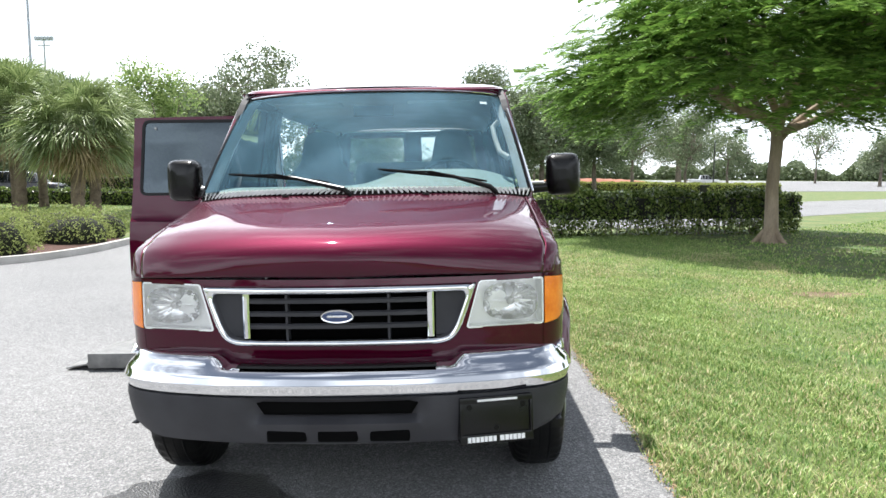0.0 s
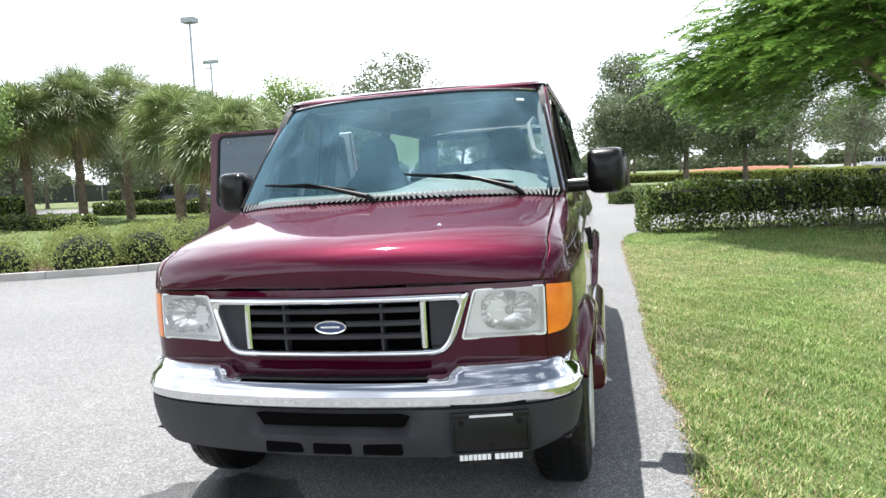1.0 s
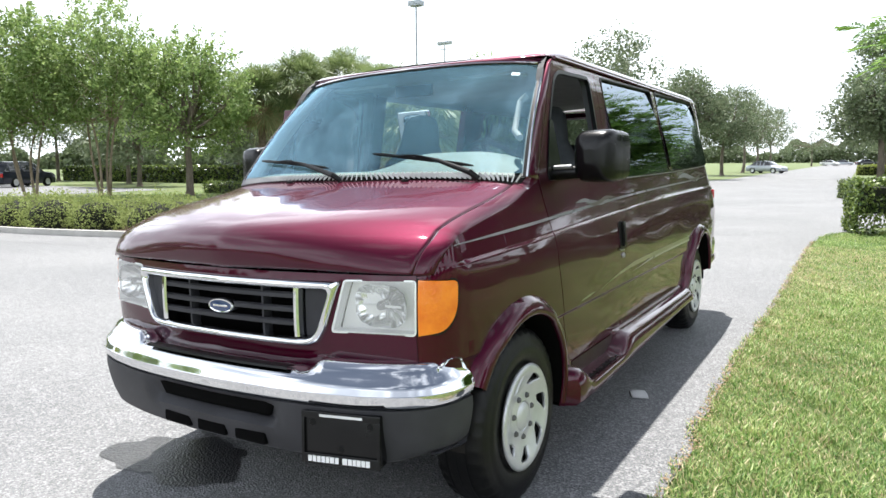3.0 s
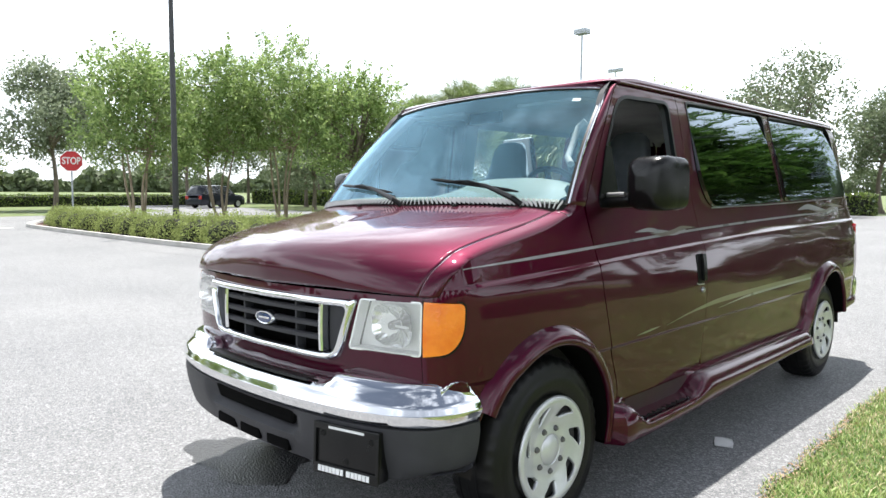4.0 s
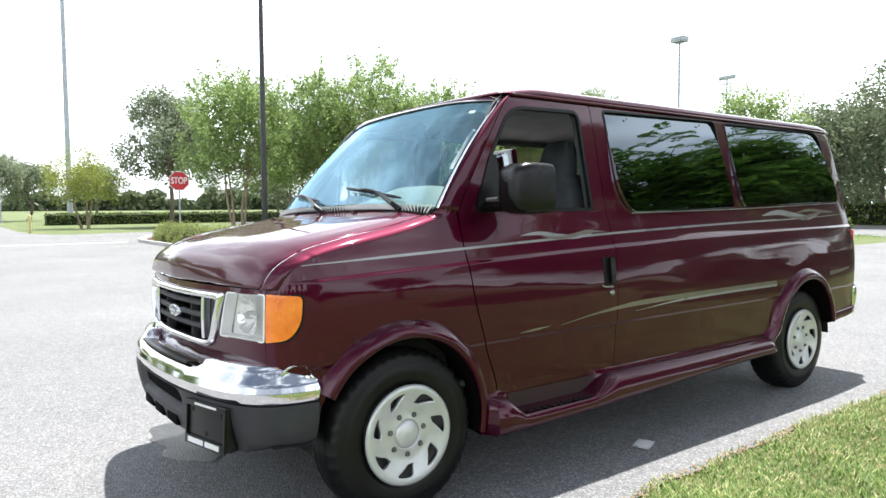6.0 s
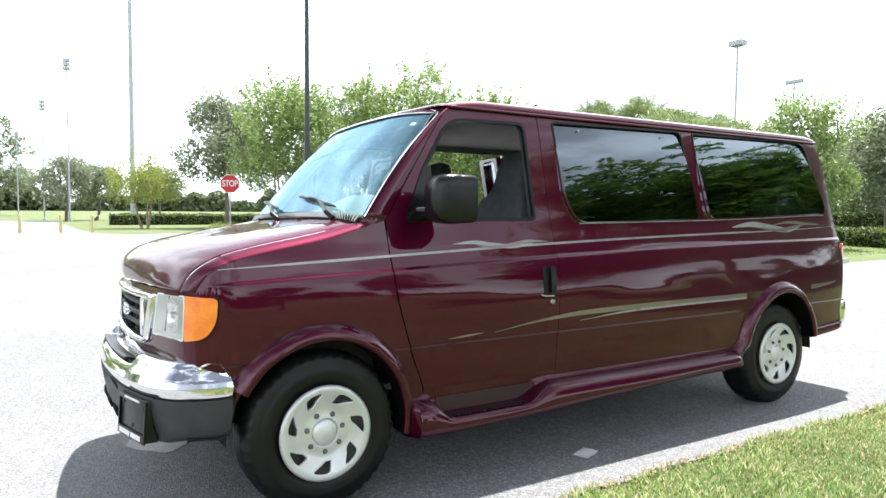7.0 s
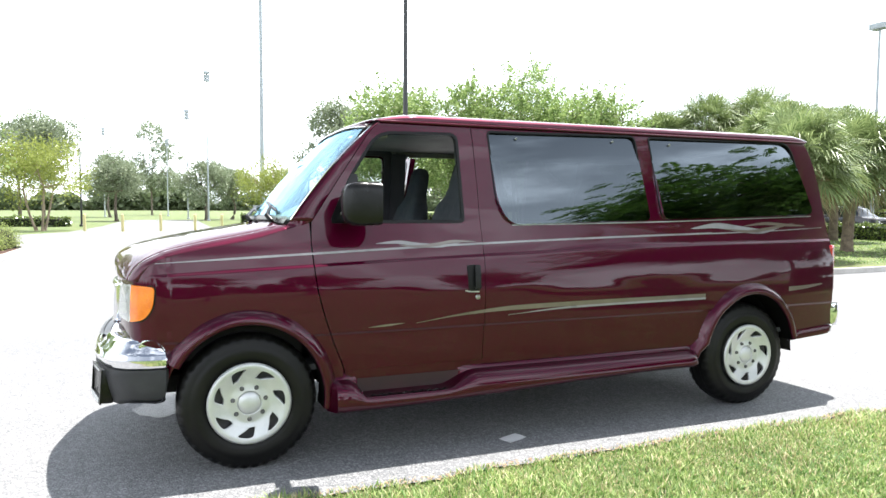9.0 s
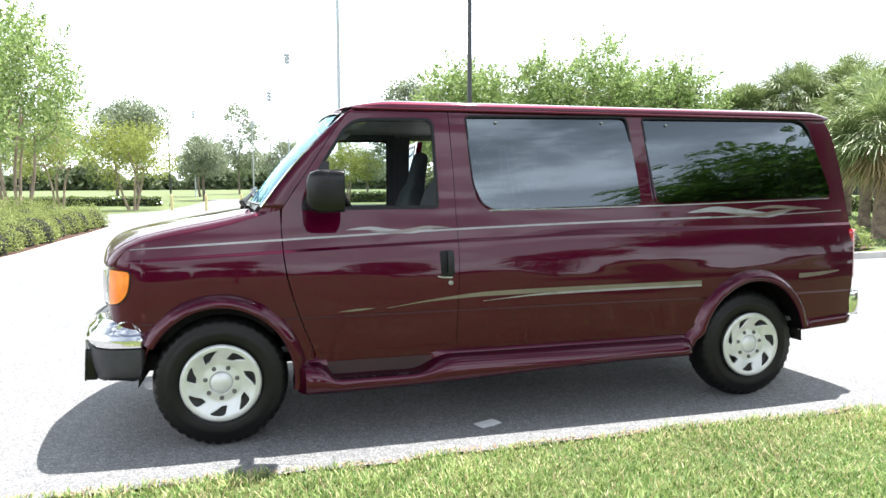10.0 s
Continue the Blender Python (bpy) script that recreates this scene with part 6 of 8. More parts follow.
def sabal_palm(name, at, height, seed, radius=1.75):
    """A cabbage palm: booted trunk, round head of folded fan leaves, some hanging and dry."""
    rng = np.random.default_rng(seed)
    palm = tagged(new(name), "cabbage palm with a rough trunk and fan leaves", "palm tree", "palms on the island")
    palm.location = (*at, ground_z(at[0]) + 0.03)
    trunk_h = height - radius * 1.0
    lean = rng.normal(size=2) * 0.10
    rows = []
    n = 40
    for i in range(n + 1):
        t = i / n
        r = 0.19 + 0.05 * math.exp(-t * 14) + 0.012 * math.sin(i * 2.1) + (0.06 * step((t - 0.72) / 0.2))
        rows.append([(lean[0] * t * t + (r + 0.02 * math.sin(5 * a + i * 1.9)) * math.cos(a), lean[1] * t * t + (r + 0.02 * math.sin(4 * a + i * 2.7)) * math.sin(a), trunk_h * t - 0.05) for a in (2 * math.pi * k / 14 for k in range(14))])
    grid_part("trunk", rows, PALM_BARK, palm, close=True, sharp=60)
    head = np.array((lean[0], lean[1], trunk_h))

    def fans(count, low, high, stem_k, droop):
        vs, fs = [], []
        for i in range(count):
            el = math.asin(rng.uniform(low, high))
            az = rng.uniform(0, 2 * math.pi)
            d = np.array((math.cos(az) * math.cos(el), math.sin(az) * math.cos(el), math.sin(el)))
            side = np.cross(d, (0, 0, 1.0))
            side /= np.linalg.norm(side) + 1e-9
            roll = rng.normal() * 0.5
            up = np.cross(side, d)
            side, up = side * math.cos(roll) + up * math.sin(roll), up * math.cos(roll) - side * math.sin(roll)
            stem = radius * stem_k * rng.uniform(0.75, 1.15)
            base = head + d * stem + np.array((0, 0, -0.12 * math.cos(el)))
            k = len(vs)
            vs += [head + side * 0.018, head - side * 0.018, base - side * 0.010, base + side * 0.010]
            fs.append((k, k + 1, k + 2, k + 3))
            ln = radius * rng.uniform(0.42, 0.60)
            blades = 24
            for j in range(blades):
                a = math.radians(-105 + 210 * j / (blades - 1))
                way = d * math.cos(a) + side * math.sin(a) + up * (0.30 * abs(math.sin(a)) + rng.normal() * 0.05)
                way /= np.linalg.norm(way)
                root = base + d * ln * 0.16 * math.cos(a)
                w = np.cross(way, up)
                w *= 0.021 / (np.linalg.norm(w) + 1e-9)
                l1 = ln * rng.uniform(0.85, 1.1) * (1 - 0.22 * abs(a) / 1.8)
                mid = root + way * l1 * 0.55 + np.array((0, 0, -0.06 * l1))
                tip = root + way * l1 + np.array((0, 0, -droop * l1 * rng.uniform(0.5, 1.3)))
                k = len(vs)
                vs += [root + w * 0.3, root - w * 0.3, mid - w, mid + w]
                fs += [(k, k + 1, k + 2, k + 3)]
                k = len(vs)
                vs += [mid + w, mid - w, tip + w * 0.12, tip - w * 0.12]
                fs += [(k, k + 1, k + 3, k + 2)]
        return np.array(vs), np.array(fs)

    vs, fs = fans(140, -0.66, 0.98, 0.50, 0.42)
    quads("crown", vs, fs, PALM_LEAF, palm, smooth=False)
    vs, fs = fans(22, -0.97, -0.55, 0.36, 0.3)
    quads("dead_leaves", vs, fs, DRY_PALM_LEAF, palm, "dry brown leaves hanging under the crown", smooth=False)
    return palm


def poinciana(name, at, seed):
    """A wide umbrella of feathery twice-divided leaves over a forked trunk."""
    rng = np.random.default_rng(seed)
    tree = tagged(new(name), "wide spreading poinciana with feathery bright green leaves", "tree")
    tree.location = (*at, ground_z(at[0]))
    wood = [tube([(0, 0, -0.1), (0, 0, 0.06), (0.01, 0, 0.3), (-0.02, 0, 1.2), (0.03, 0, 2.1), (0.04, 0, 2.9)], [0.26, 0.20, 0.150, 0.130, 0.130, 0.140], 14)]
    for k in range(5):
        a = 2 * math.pi * k / 5 + 0.3
        wood.append(tube([(0.1 * math.cos(a), 0.1 * math.sin(a), 0.25), (0.26 * math.cos(a), 0.26 * math.sin(a), 0.06), (0.42 * math.cos(a), 0.42 * math.sin(a), -0.06)], [0.08, 0.06, 0.03], 8))
    tips = []
    R = 4.35
    for i in range(13):
        a = 2 * math.pi * i / 13 + rng.uniform(-0.2, 0.2)
        r1 = rng.uniform(1.4, 2.4)
        m1 = np.array((r1 * math.cos(a), r1 * math.sin(a), 3.75 + rng.uniform(-0.3, 0.6)))
        low = (0.04, 0, 2.15 + 0.7 * rng.uniform())
        wood.append(limb(low, m1, 0.085, 0.055, rng, 0.10, 9, 8))
        for j in range(4):
            b = a + rng.uniform(-0.65, 0.65)
            r2 = rng.uniform(0.5, 0.92) * R
            m2 = np.array((r2 * math.cos(b), r2 * math.sin(b), 3.05 + 2.2 * (1 - (r2 / R) ** 2) + rng.uniform(-0.5, 0.5)))
            wood.append(limb(m1, m2, 0.05, 0.02, rng, 0.08, 7, 6))
            for q in range(4):
                m3 = m2 + np.array((rng.normal() * 0.62, rng.normal() * 0.62, rng.uniform(-0.1, 0.6)))
                wood.append(limb(m2, m3, 0.02, 0.008, rng, 0.05, 4, 5))
                tips.append((m3, b))
    v, f = joined(wood)
    quads("trunk", v, f, PALE_BARK, tree)
    vs, fs, k = [], [], 0
    fronds = []
    for m3, b in tips:
        for q in range(15):
            fronds.append((m3 + rng.normal(size=3) * (0.42, 0.42, 0.22), b + rng.normal() * 1.1))
    for i in range(3000):
        r = R * math.sqrt(rng.uniform(0.02, 1.0))
        b = rng.uniform(0, 2 * math.pi)
        z = 2.95 + 2.4 * (1 - (r / R) ** 2) * rng.uniform(0.35, 1.0) + rng.uniform(-0.4, 0.4) + 0.3 * math.sin(3 * b + r)
        fronds.append((np.array((r * math.cos(b), r * math.sin(b), z)), b + rng.normal() * 0.5))
    pinna = []
    for p, a in fronds:
        ln = rng.uniform(0.50, 0.88)
        d = np.array((math.cos(a), math.sin(a), rng.uniform(-0.15, 0.30)))
        droop = rng.uniform(0.25, 0.6)
        side = np.array((-math.sin(a), math.cos(a), 0))
        for j in range(18):
            t = (j + 1) / 18
            c = p + d * ln * t + np.array((0, 0, -droop * ln * t * t))
            pl = 0.17 * math.sin(math.pi * (0.15 + 0.8 * t)) + 0.03
            for sgn in (1, -1):
                w = side * sgn + d * 0.45 + np.array((0, 0, rng.uniform(-0.50, 0.05)))
                e = c + w * pl
                n = d * 0.015 + np.array((0, 0, rng.uniform(-0.008, 0.008)))
                pinna.append((c - n, (c + e) / 2 + n * 1.3 + (0, 0, 0.006), e, (c + e) / 2 - n * 1.3))
    v = np.array(pinna).reshape(-1, 3)
    quads("crown", v, np.arange(len(v)).reshape(-1, 4), POINCIANA_LEAF, tree, smooth=False)
    return tree


def hedge(name, pts, width, height, leaf, label, seed, density=900, size=0.055, group="", base=0.0, wobble=0.04, core=True, airy=0.0):
    """A clipped hedge along points: a dark shell inside, leaves over its faces."""
    rng = np.random.default_rng(seed)
    h = tagged(new(name), label, "hedge", group)
    h.location = (0, 0, base)
    cs = []
    segs = list(zip(pts, pts[1:]))
    for (ax, ay), (bx, by) in segs:
        L = math.hypot(bx - ax, by - ay)
        t = np.array(((bx - ax) / L, (by - ay) / L))
        o = np.array((-t[1], t[0]))
        n = int(L * (width + 2 * height) * density)
        s = rng.uniform(0, L, n)
        q = rng.uniform(0, width + 2 * height, n)
        acr = np.where(q < height, -width / 2, np.where(q > height + width, width / 2, q - height - width / 2))
        up = np.where(q < height, q, np.where(q > height + width, 2 * height + width - q, height))
        rnd = 0.10 * np.maximum(0, (up / height - 0.75) * 4) * np.sign(acr)
        thin = airy * np.clip(1.25 - 1.5 * up / height, 0, 1) * (0.72 + 0.28 * np.sin(s * 2.3 + 1.7 * np.sin(s * 0.9)))
        full = rng.uniform(0, 1, n) > thin
        bump = wobble * (np.sin(s * 3.1 + up * 4) + np.sin(s * 7.3 + acr * 9))
        acr = acr + np.sign(acr) * bump - rnd * width * 0.5
        up = up + bump * (up > height * 0.9)
        jit = rng.normal(size=(n, 3)) * 0.035
        cs.append(np.stack([ax + t[0] * s + o[0] * acr, ay + t[1] * s + o[1] * acr, up + ground_z(ax) + 0.0], 1)[full] + jit[full])
    # the two ends
    for (px, py), (qx, qy) in ((pts[0], pts[1]), (pts[-1], pts[-2])):
        L = math.hypot(qx - px, qy - py)
        o = np.array((-(qy - py) / L, (qx - px) / L))
        n = int(width * height * density)
        a, u = rng.uniform(-width / 2, width / 2, n), rng.uniform(0, height, n)
        cs.append(np.stack([px + o[0] * a, py + o[1] * a, u + ground_z(px)], 1) + rng.normal(size=(n, 3)) * 0.03)
    c = np.concatenate(cs)
    v, f = leaf_quads(c, size, size * 0.55, rng)
    quads("foliage", v, f, leaf, h)
    if airy:
        # bare stems show below the leaves
        stems = []
        for (ax, ay), (bx, by) in segs:
            for k in range(int(math.hypot(bx - ax, by - ay) * 9)):
                q = rng.uniform()
                x, y = ax + (bx - ax) * q + rng.normal() * 0.12, ay + (by - ay) * q + rng.normal() * 0.12
                stems.append(tube([(x, y, ground_z(ax) - 0.05), (x + rng.normal() * 0.05, y + rng.normal() * 0.05, ground_z(ax) + 0.3 * height), (x + rng.normal() * 0.12, y + rng.normal() * 0.12, ground_z(ax) + 0.62 * height)], [0.014, 0.011, 0.007], 5))
        quads("brushwood", *joined(stems), BARK, h)
    # closed dark shell in place of the shade deep in the hedge
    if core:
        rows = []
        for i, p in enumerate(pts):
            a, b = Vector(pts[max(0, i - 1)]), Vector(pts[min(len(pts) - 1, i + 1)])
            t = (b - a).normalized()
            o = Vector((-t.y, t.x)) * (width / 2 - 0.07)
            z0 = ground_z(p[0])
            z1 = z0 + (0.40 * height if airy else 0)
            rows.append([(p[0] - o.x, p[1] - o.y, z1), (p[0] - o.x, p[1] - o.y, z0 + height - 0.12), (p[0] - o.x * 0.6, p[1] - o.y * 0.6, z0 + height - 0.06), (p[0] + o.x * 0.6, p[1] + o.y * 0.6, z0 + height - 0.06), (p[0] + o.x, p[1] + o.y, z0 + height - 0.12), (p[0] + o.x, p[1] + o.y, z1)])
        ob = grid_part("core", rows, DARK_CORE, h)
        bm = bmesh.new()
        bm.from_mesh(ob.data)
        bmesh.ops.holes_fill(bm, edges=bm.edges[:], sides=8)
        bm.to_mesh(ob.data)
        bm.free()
    return h


def bush(name, at, radius, height, leaf, label, seed, n=2600, size=0.06, base=0.05, group=""):
    """A low mounded shrub: stems and a dome of small leaves."""
    rng = np.random.default_rng(seed)
    b = tagged(new(name), label, "shrub", group)
    b.location = (*at, ground_z(at[0]) + base)
    stems = []
    for i in range(7):
        a = rng.uniform(0, 6.28)
        stems.append(limb((0.05 * math.cos(a), 0.05 * math.sin(a), -0.03), (radius * 0.6 * math.cos(a), radius * 0.6 * math.sin(a), height * 0.7), 0.012, 0.005, rng, 0.08, 5, 5))
    v, f = joined(stems)
    quads("stems", v, f, BARK, b)
    d = rng.normal(size=(n, 3))
    d[:, 2] = np.abs(d[:, 2]) * 0.9
    d /= np.linalg.norm(d, axis=1, keepdims=True)
    ph = rng.uniform(0, 6.28, 4)
    az = np.arctan2(d[:, 1], d[:, 0])
    lump = 1 + 0.10 * np.sin(3 * az + ph[0]) + 0.08 * np.sin(5 * az + 4 * d[:, 2] + ph[1]) + 0.06 * np.sin(9 * az + 7 * d[:, 2] + ph[2])
    k = (rng.uniform(0.55, 1.0, n) ** 0.5) * lump
    c = d * k[:, None] * (radius, radius, height * 0.86)
    c[:, 2] += height * 0.08
    v, f = leaf_quads(c + rng.normal(size=(n, 3)) * 0.02, size, size * 0.5, rng)
    quads("foliage", v, f, leaf, b)
    # dark dome under the leaves gives the gaps their shade
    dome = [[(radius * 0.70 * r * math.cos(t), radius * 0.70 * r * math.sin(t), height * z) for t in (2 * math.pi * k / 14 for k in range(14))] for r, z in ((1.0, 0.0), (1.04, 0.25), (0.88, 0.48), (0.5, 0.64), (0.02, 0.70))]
    grid_part("shade_core", dome, DARK_CORE, b, close=True)
    return b


# the verge beside the van
poinciana("poinciana_tree", (7.4, 11.9), 5)
hedge("clipped_hedge", [(1.95, 13.05), (4.4, 13.6), (6.8, 14.2), (9.1, 14.85)], 1.0, 1.0, HEDGE_LEAF, "dense clipped green hedge on the lawn", 6, 1500, 0.082, wobble=0.06, airy=0.66)
hedge("clipped_hedge", [(1.5, 26.6), (2.3, 26.9), (3.1, 27.4)], 0.9, 0.62, HEDGE_LEAF, "low clipped shrub at the drive's mouth", 7, 900, 0.08)
hedge("clipped_hedge", [(1.6, 71.5), (8, 71.8), (15.3, 70.4)], 1.4, 0.85, YELLOW_LEAF, "yellow-green hedge beyond the drive", 8, 200, 0.16)
hedge("clipped_hedge", [(15.5, 70), (23, 60), (30, 61)], 1.4, 0.85, YELLOW_LEAF, "yellow-green hedge beyond the drive", 18, 200, 0.16)

# trees along the road behind
OAK = "live oak with dark small leaves beside the road"
for i, (x, y, h, r, g) in enumerate([(3.2, 58.5, 11.4, 4.8, 0.26), (8.2, 60.0, 9.6, 4.8, 0.28), (13.4, 61.8, 9.0, 4.3, 0.24), (42, 128, 14, 8, 0.4), (21, 78, 10, 5.5, 0.24), (5.5, 92, 9, 4.5, 0.22), (5.0, 120, 9, 5, 0.22), (30, 86, 10, 5, 0.22), (13, 110, 11, 6, 0.22)]):
    broad_tree("oak", (x, y), h, r, 1.7, OAK_LEAF, OAK, 20 + i, clumps=850 if y < 70 else 360, per=26, size=0.28, girth=g, spread=0.42, lobes_n=16)
for i, (x, y, h, r) in enumerate([(-17.6, 44, 7.6, 4.0), (-14.2, 46.5, 11.0, 4.9), (-10.8, 58, 9.0, 3.6), (-10.5, 74, 9, 4), (-11, 92, 9.5, 4.5), (-12, 112, 10, 5), (-13, 140, 11, 6), (-20, 52, 8.5, 3.8), (6, 150, 10, 6), (-9, 190, 11, 8), (9, 200, 12, 9)]):
    broad_tree("oak", (x, y), h, r, 2.2, OAK_LEAF, "live oak in the row along the road", 40 + i, clumps=480 if y < 80 else 220, per=26, size=0.26, girth=0.2, spread=0.42, lobes_n=15)
for i, (x, y, h, r) in enumerate([(25, -19, 7.2, 2.8), (27, -9.5, 6.6, 2.6), (25, -2.0, 7.4, 2.6), (28, 5.5, 6.4, 2.8), (26, 13.5, 7.6, 3.0)]):
    broad_tree("oak", (x, y), h, r, 1.6, OAK_LEAF, "live oak in a row across the lawn", 320 + i, clumps=300, per=24, size=0.28, girth=0.2, spread=0.42, lobes_n=12)
for i, (x, y, h, r) in enumerate([(60, 150, 12, 7), (97, 185, 16, 10), (40, 120, 9, 5), (75, 120, 8, 5), (130, 170, 10, 8)]):
    broad_tree("oak", (x, y), h, r, 3.0, OAK_LEAF, "oak standing on the far lawn", 60 + i, clumps=260, per=22, size=0.5, girth=0.3, spread=0.8)

# the northern island: palms, crape myrtles, bushes
for i, (x, y, h) in enumerate([(-11.2, 17.6, 4.9), (-15.4, 21.4, 5.9), (-13.3, 22.6, 5.5), (-17.6, 24.6, 6.5), (-23.2, 25.2, 7.7), (-22.6, 27.8, 8.1), (-19.4, 29.4, 7.1), (-26.5, 29.0, 7.0), (-24.5, 23.4, 6.9)]):
    sabal_palm("cabbage_palm", (x, y), h + 0.1, 80 + i, 2.2 if y > 20 else 1.95)
MYRTLE = "crape myrtle with several pale stems"
for i, (x, y, h, r) in enumerate([(-29.6, 17.8, 9.3, 4.2), (-30.4, 10.6, 7.9, 3.4), (-31, 15.0, 8.2, 3.4)]):
    broad_tree("crape_myrtle", (x, y), h, r, 1.5, MYRTLE_LEAF, MYRTLE, 100 + i, trunks=4, clumps=600, per=28, size=0.18, bark=PALE_BARK, girth=0.13, spread=0.25, lobes_n=22, shoots=130)
broad_tree("broadleaf_tree", (-25.6, 19.6), 7.3, 3.5, 1.7, MYRTLE_LEAF, "dense broadleaf tree with a dark forked trunk", 118, clumps=760, per=28, size=0.18, girth=0.19, spread=0.27, lobes_n=20, shoots=60)
broad_tree("broadleaf_tree", (-13.3, 27.6), 6.4, 2.5, 1.5, MYRTLE_LEAF, "small round broadleaf tree beside the palms", 117, clumps=420, per=28, size=0.17, girth=0.12, spread=0.3, lobes_n=14)
BUSH = "low rounded yellow-green shrub in mulch"
rng = np.random.default_rng(9)
line_n = soft([(-7.85, 10.4), (-8.2, 9.0), (-9.4, 7.82), (-11.35, 7.05), (-14.5, 6.5), (-18, 6.25), (-22, 6.15), (-26.4, 6.2)], 8)
acc = 0.0
last = line_n[0]
n_b = 0
for p in line_n[1:]:
    acc += math.hypot(p[0] - last[0], p[1] - last[1])
    last = p
    if acc > 1.2:
        acc = 0.0
        n_b += 1
        bush("mounded_shrub", (p[0] + rng.normal() * 0.08, p[1] + rng.normal() * 0.08), rng.uniform(0.66, 0.80), rng.uniform(0.80, 0.95), BUSH_LEAF, BUSH, 200 + n_b, 2900, 0.062, group="shrubs on the northern island")
for i, (x, y) in enumerate([(-9.2, 11.4), (-9.6, 12.4), (-10.2, 9.7), (-10.9, 10.6), (-12.4, 8.6), (-13.6, 8.1), (-9.4, 13.6), (-16.0, 7.6), (-8.0, 11.7), (-8.2, 13.0)]):
    bush("mounded_shrub", (x, y), 0.85, 0.82, BUSH_LEAF, BUSH, 300 + i, 2000, 0.06, group="shrubs on the northern island")
hedge("clipped_hedge", [(-10.5, 30.6), (-20, 32.4), (-29, 33.2)], 0.9, 0.75, HEDGE_LEAF, "clipped hedge along the far side of the island", 10, 260, 0.14)
hedge("clipped_hedge", [(-27.5, 22.4), (-23.2, 21.5), (-18.9, 20.4)], 0.8, 0.55, HEDGE_LEAF, "low dark hedge under the trees", 11, 400, 0.10)
for i, (x, y, h, r) in enumerate([(-31, 38, 6, 3), (-16.5, 50, 6.5, 3.4), (-38, 56, 9, 5), (-28, 58, 8, 4), (-50, 52, 9, 5)]):
    broad_tree("oak", (x, y), h, r, 1.8, OAK_LEAF, "oak beyond the parking road", 120 + i, clumps=300, per=24, size=0.22, girth=0.18, spread=0.4)

# a belt of darker trees and hedges behind the island
for i, (x, y, h, r) in enumerate([(-40, 27, 7.5, 4.4), (-47, 31, 8.0, 4.6), (-38, 36, 7.0, 4.2), (-55, 38, 8.5, 5.0), (-46, 44, 8.0, 4.8), (-64, 27, 8, 4.8), (-36, 49, 7.5, 4.5), (-25, 54, 7.0, 4.2), (-58, 52, 9, 5), (-33, 62, 9, 5)]):
    broad_tree("oak", (x, y), h, r, 0.9, OAK_LEAF, "bushy oak behind the parking road", 220 + i, clumps=200, per=22, size=0.34, girth=0.18, spread=0.5, lobes_n=14)
hedge("clipped_hedge", [(-34.5, 33.5), (-48, 34.5), (-62, 35)], 1.2, 1.3, HEDGE_LEAF, "tall dark hedge behind the parking road", 14, 110, 0.22)
hedge("clipped_hedge", [(-9.5, 50.5), (-22, 50), (-40, 48.5)], 1.2, 1.4, HEDGE_LEAF, "tall dark hedge beyond the parking road", 15, 110, 0.22)

# the western side: lawn, hedges, trees round the playing fields
for i, (x, y, h, r) in enumerate([(-47.5, 6.4, 5.6, 2.9), (-43, -7.8, 5.4, 3.0), (-43.5, -12.2, 6.2, 3.2)]):
    broad_tree("light_tree", (x, y), h, r, 1.6, YELLOW_LEAF, "small tree with pale yellow-green leaves", 130 + i, trunks=3, clumps=300, per=26, size=0.16, bark=PALE_BARK, girth=0.15, spread=0.34)
for i, (x, y, h, r, b) in enumerate([(-47.3, 11.8, 9.4, 4.0, 2.0), (-54, 24, 9.5, 4.4, 2.0), (-74, 3.0, 6.4, 3.2, 1.6), (-78, 6, 5.6, 3.0, 1.4), (-117, -3.5, 15.0, 6.0, 2.0), (-62, -10.5, 9.5, 3.4, 2.0), (-70, -5.5, 7, 3.2, 1.6), (-62, 34, 11, 5, 2), (-58, -18, 9, 4.5, 2), (-66, -13, 9, 4, 2), (-95, -8, 8, 4, 2), (-88, 14, 6, 3.4, 1.6)]):
    broad_tree("oak", (x, y), h, r, b, HAZED_OAK_LEAF, "grey-green tree near the playing fields", 140 + i, clumps=(680 if i == 0 else 360) if h < 12 else 420, per=22, size=0.26 if h < 12 else 0.4, girth=0.17, spread=0.42)
hedge("clipped_hedge", [(-56.5, 30), (-57.5, 14), (-57.5, 5.2)], 0.9, 0.85, HEDGE_LEAF, "long clipped hedge beside the playing field", 12, 160, 0.16)
hedge("clipped_hedge", [(-51.5, -7.4), (-53, -12), (-54, -24), (-52, -40)], 0.9, 0.65, HEDGE_LEAF, "long clipped hedge beyond the side road", 13, 160, 0.15)

# the southern island
for i, (x, y, h, r) in enumerate([(-27.2, -9.6, 8.8, 4.3), (-22.0, -10.2, 8.0, 2.9), (-18, -13, 7.5, 3.0)]):
    broad_tree("crape_myrtle", (x, y), h, r, 1.6, MYRTLE_LEAF, MYRTLE, 160 + i, trunks=5, clumps=480, per=30, size=0.16, bark=PALE_BARK, girth=0.14, spread=0.25, lobes_n=14, shoots=110)
k = 0
for row, (y0, hh) in enumerate(((-5.98, 0.95), (-7.1, 1.15), (-8.3, 1.2))):
    for x in np.arange(-22.9 + 0.4 * row, -8.6, 1.18):
        k += 1
        bush("mounded_shrub", (x + rng.normal() * 0.06, y0 + rng.normal() * 0.08), rng.uniform(0.64, 0.76), hh * rng.uniform(0.9, 1.08), BUSH_LEAF, BUSH, 400 + k, 1900, 0.06, group="shrubs on the southern island")

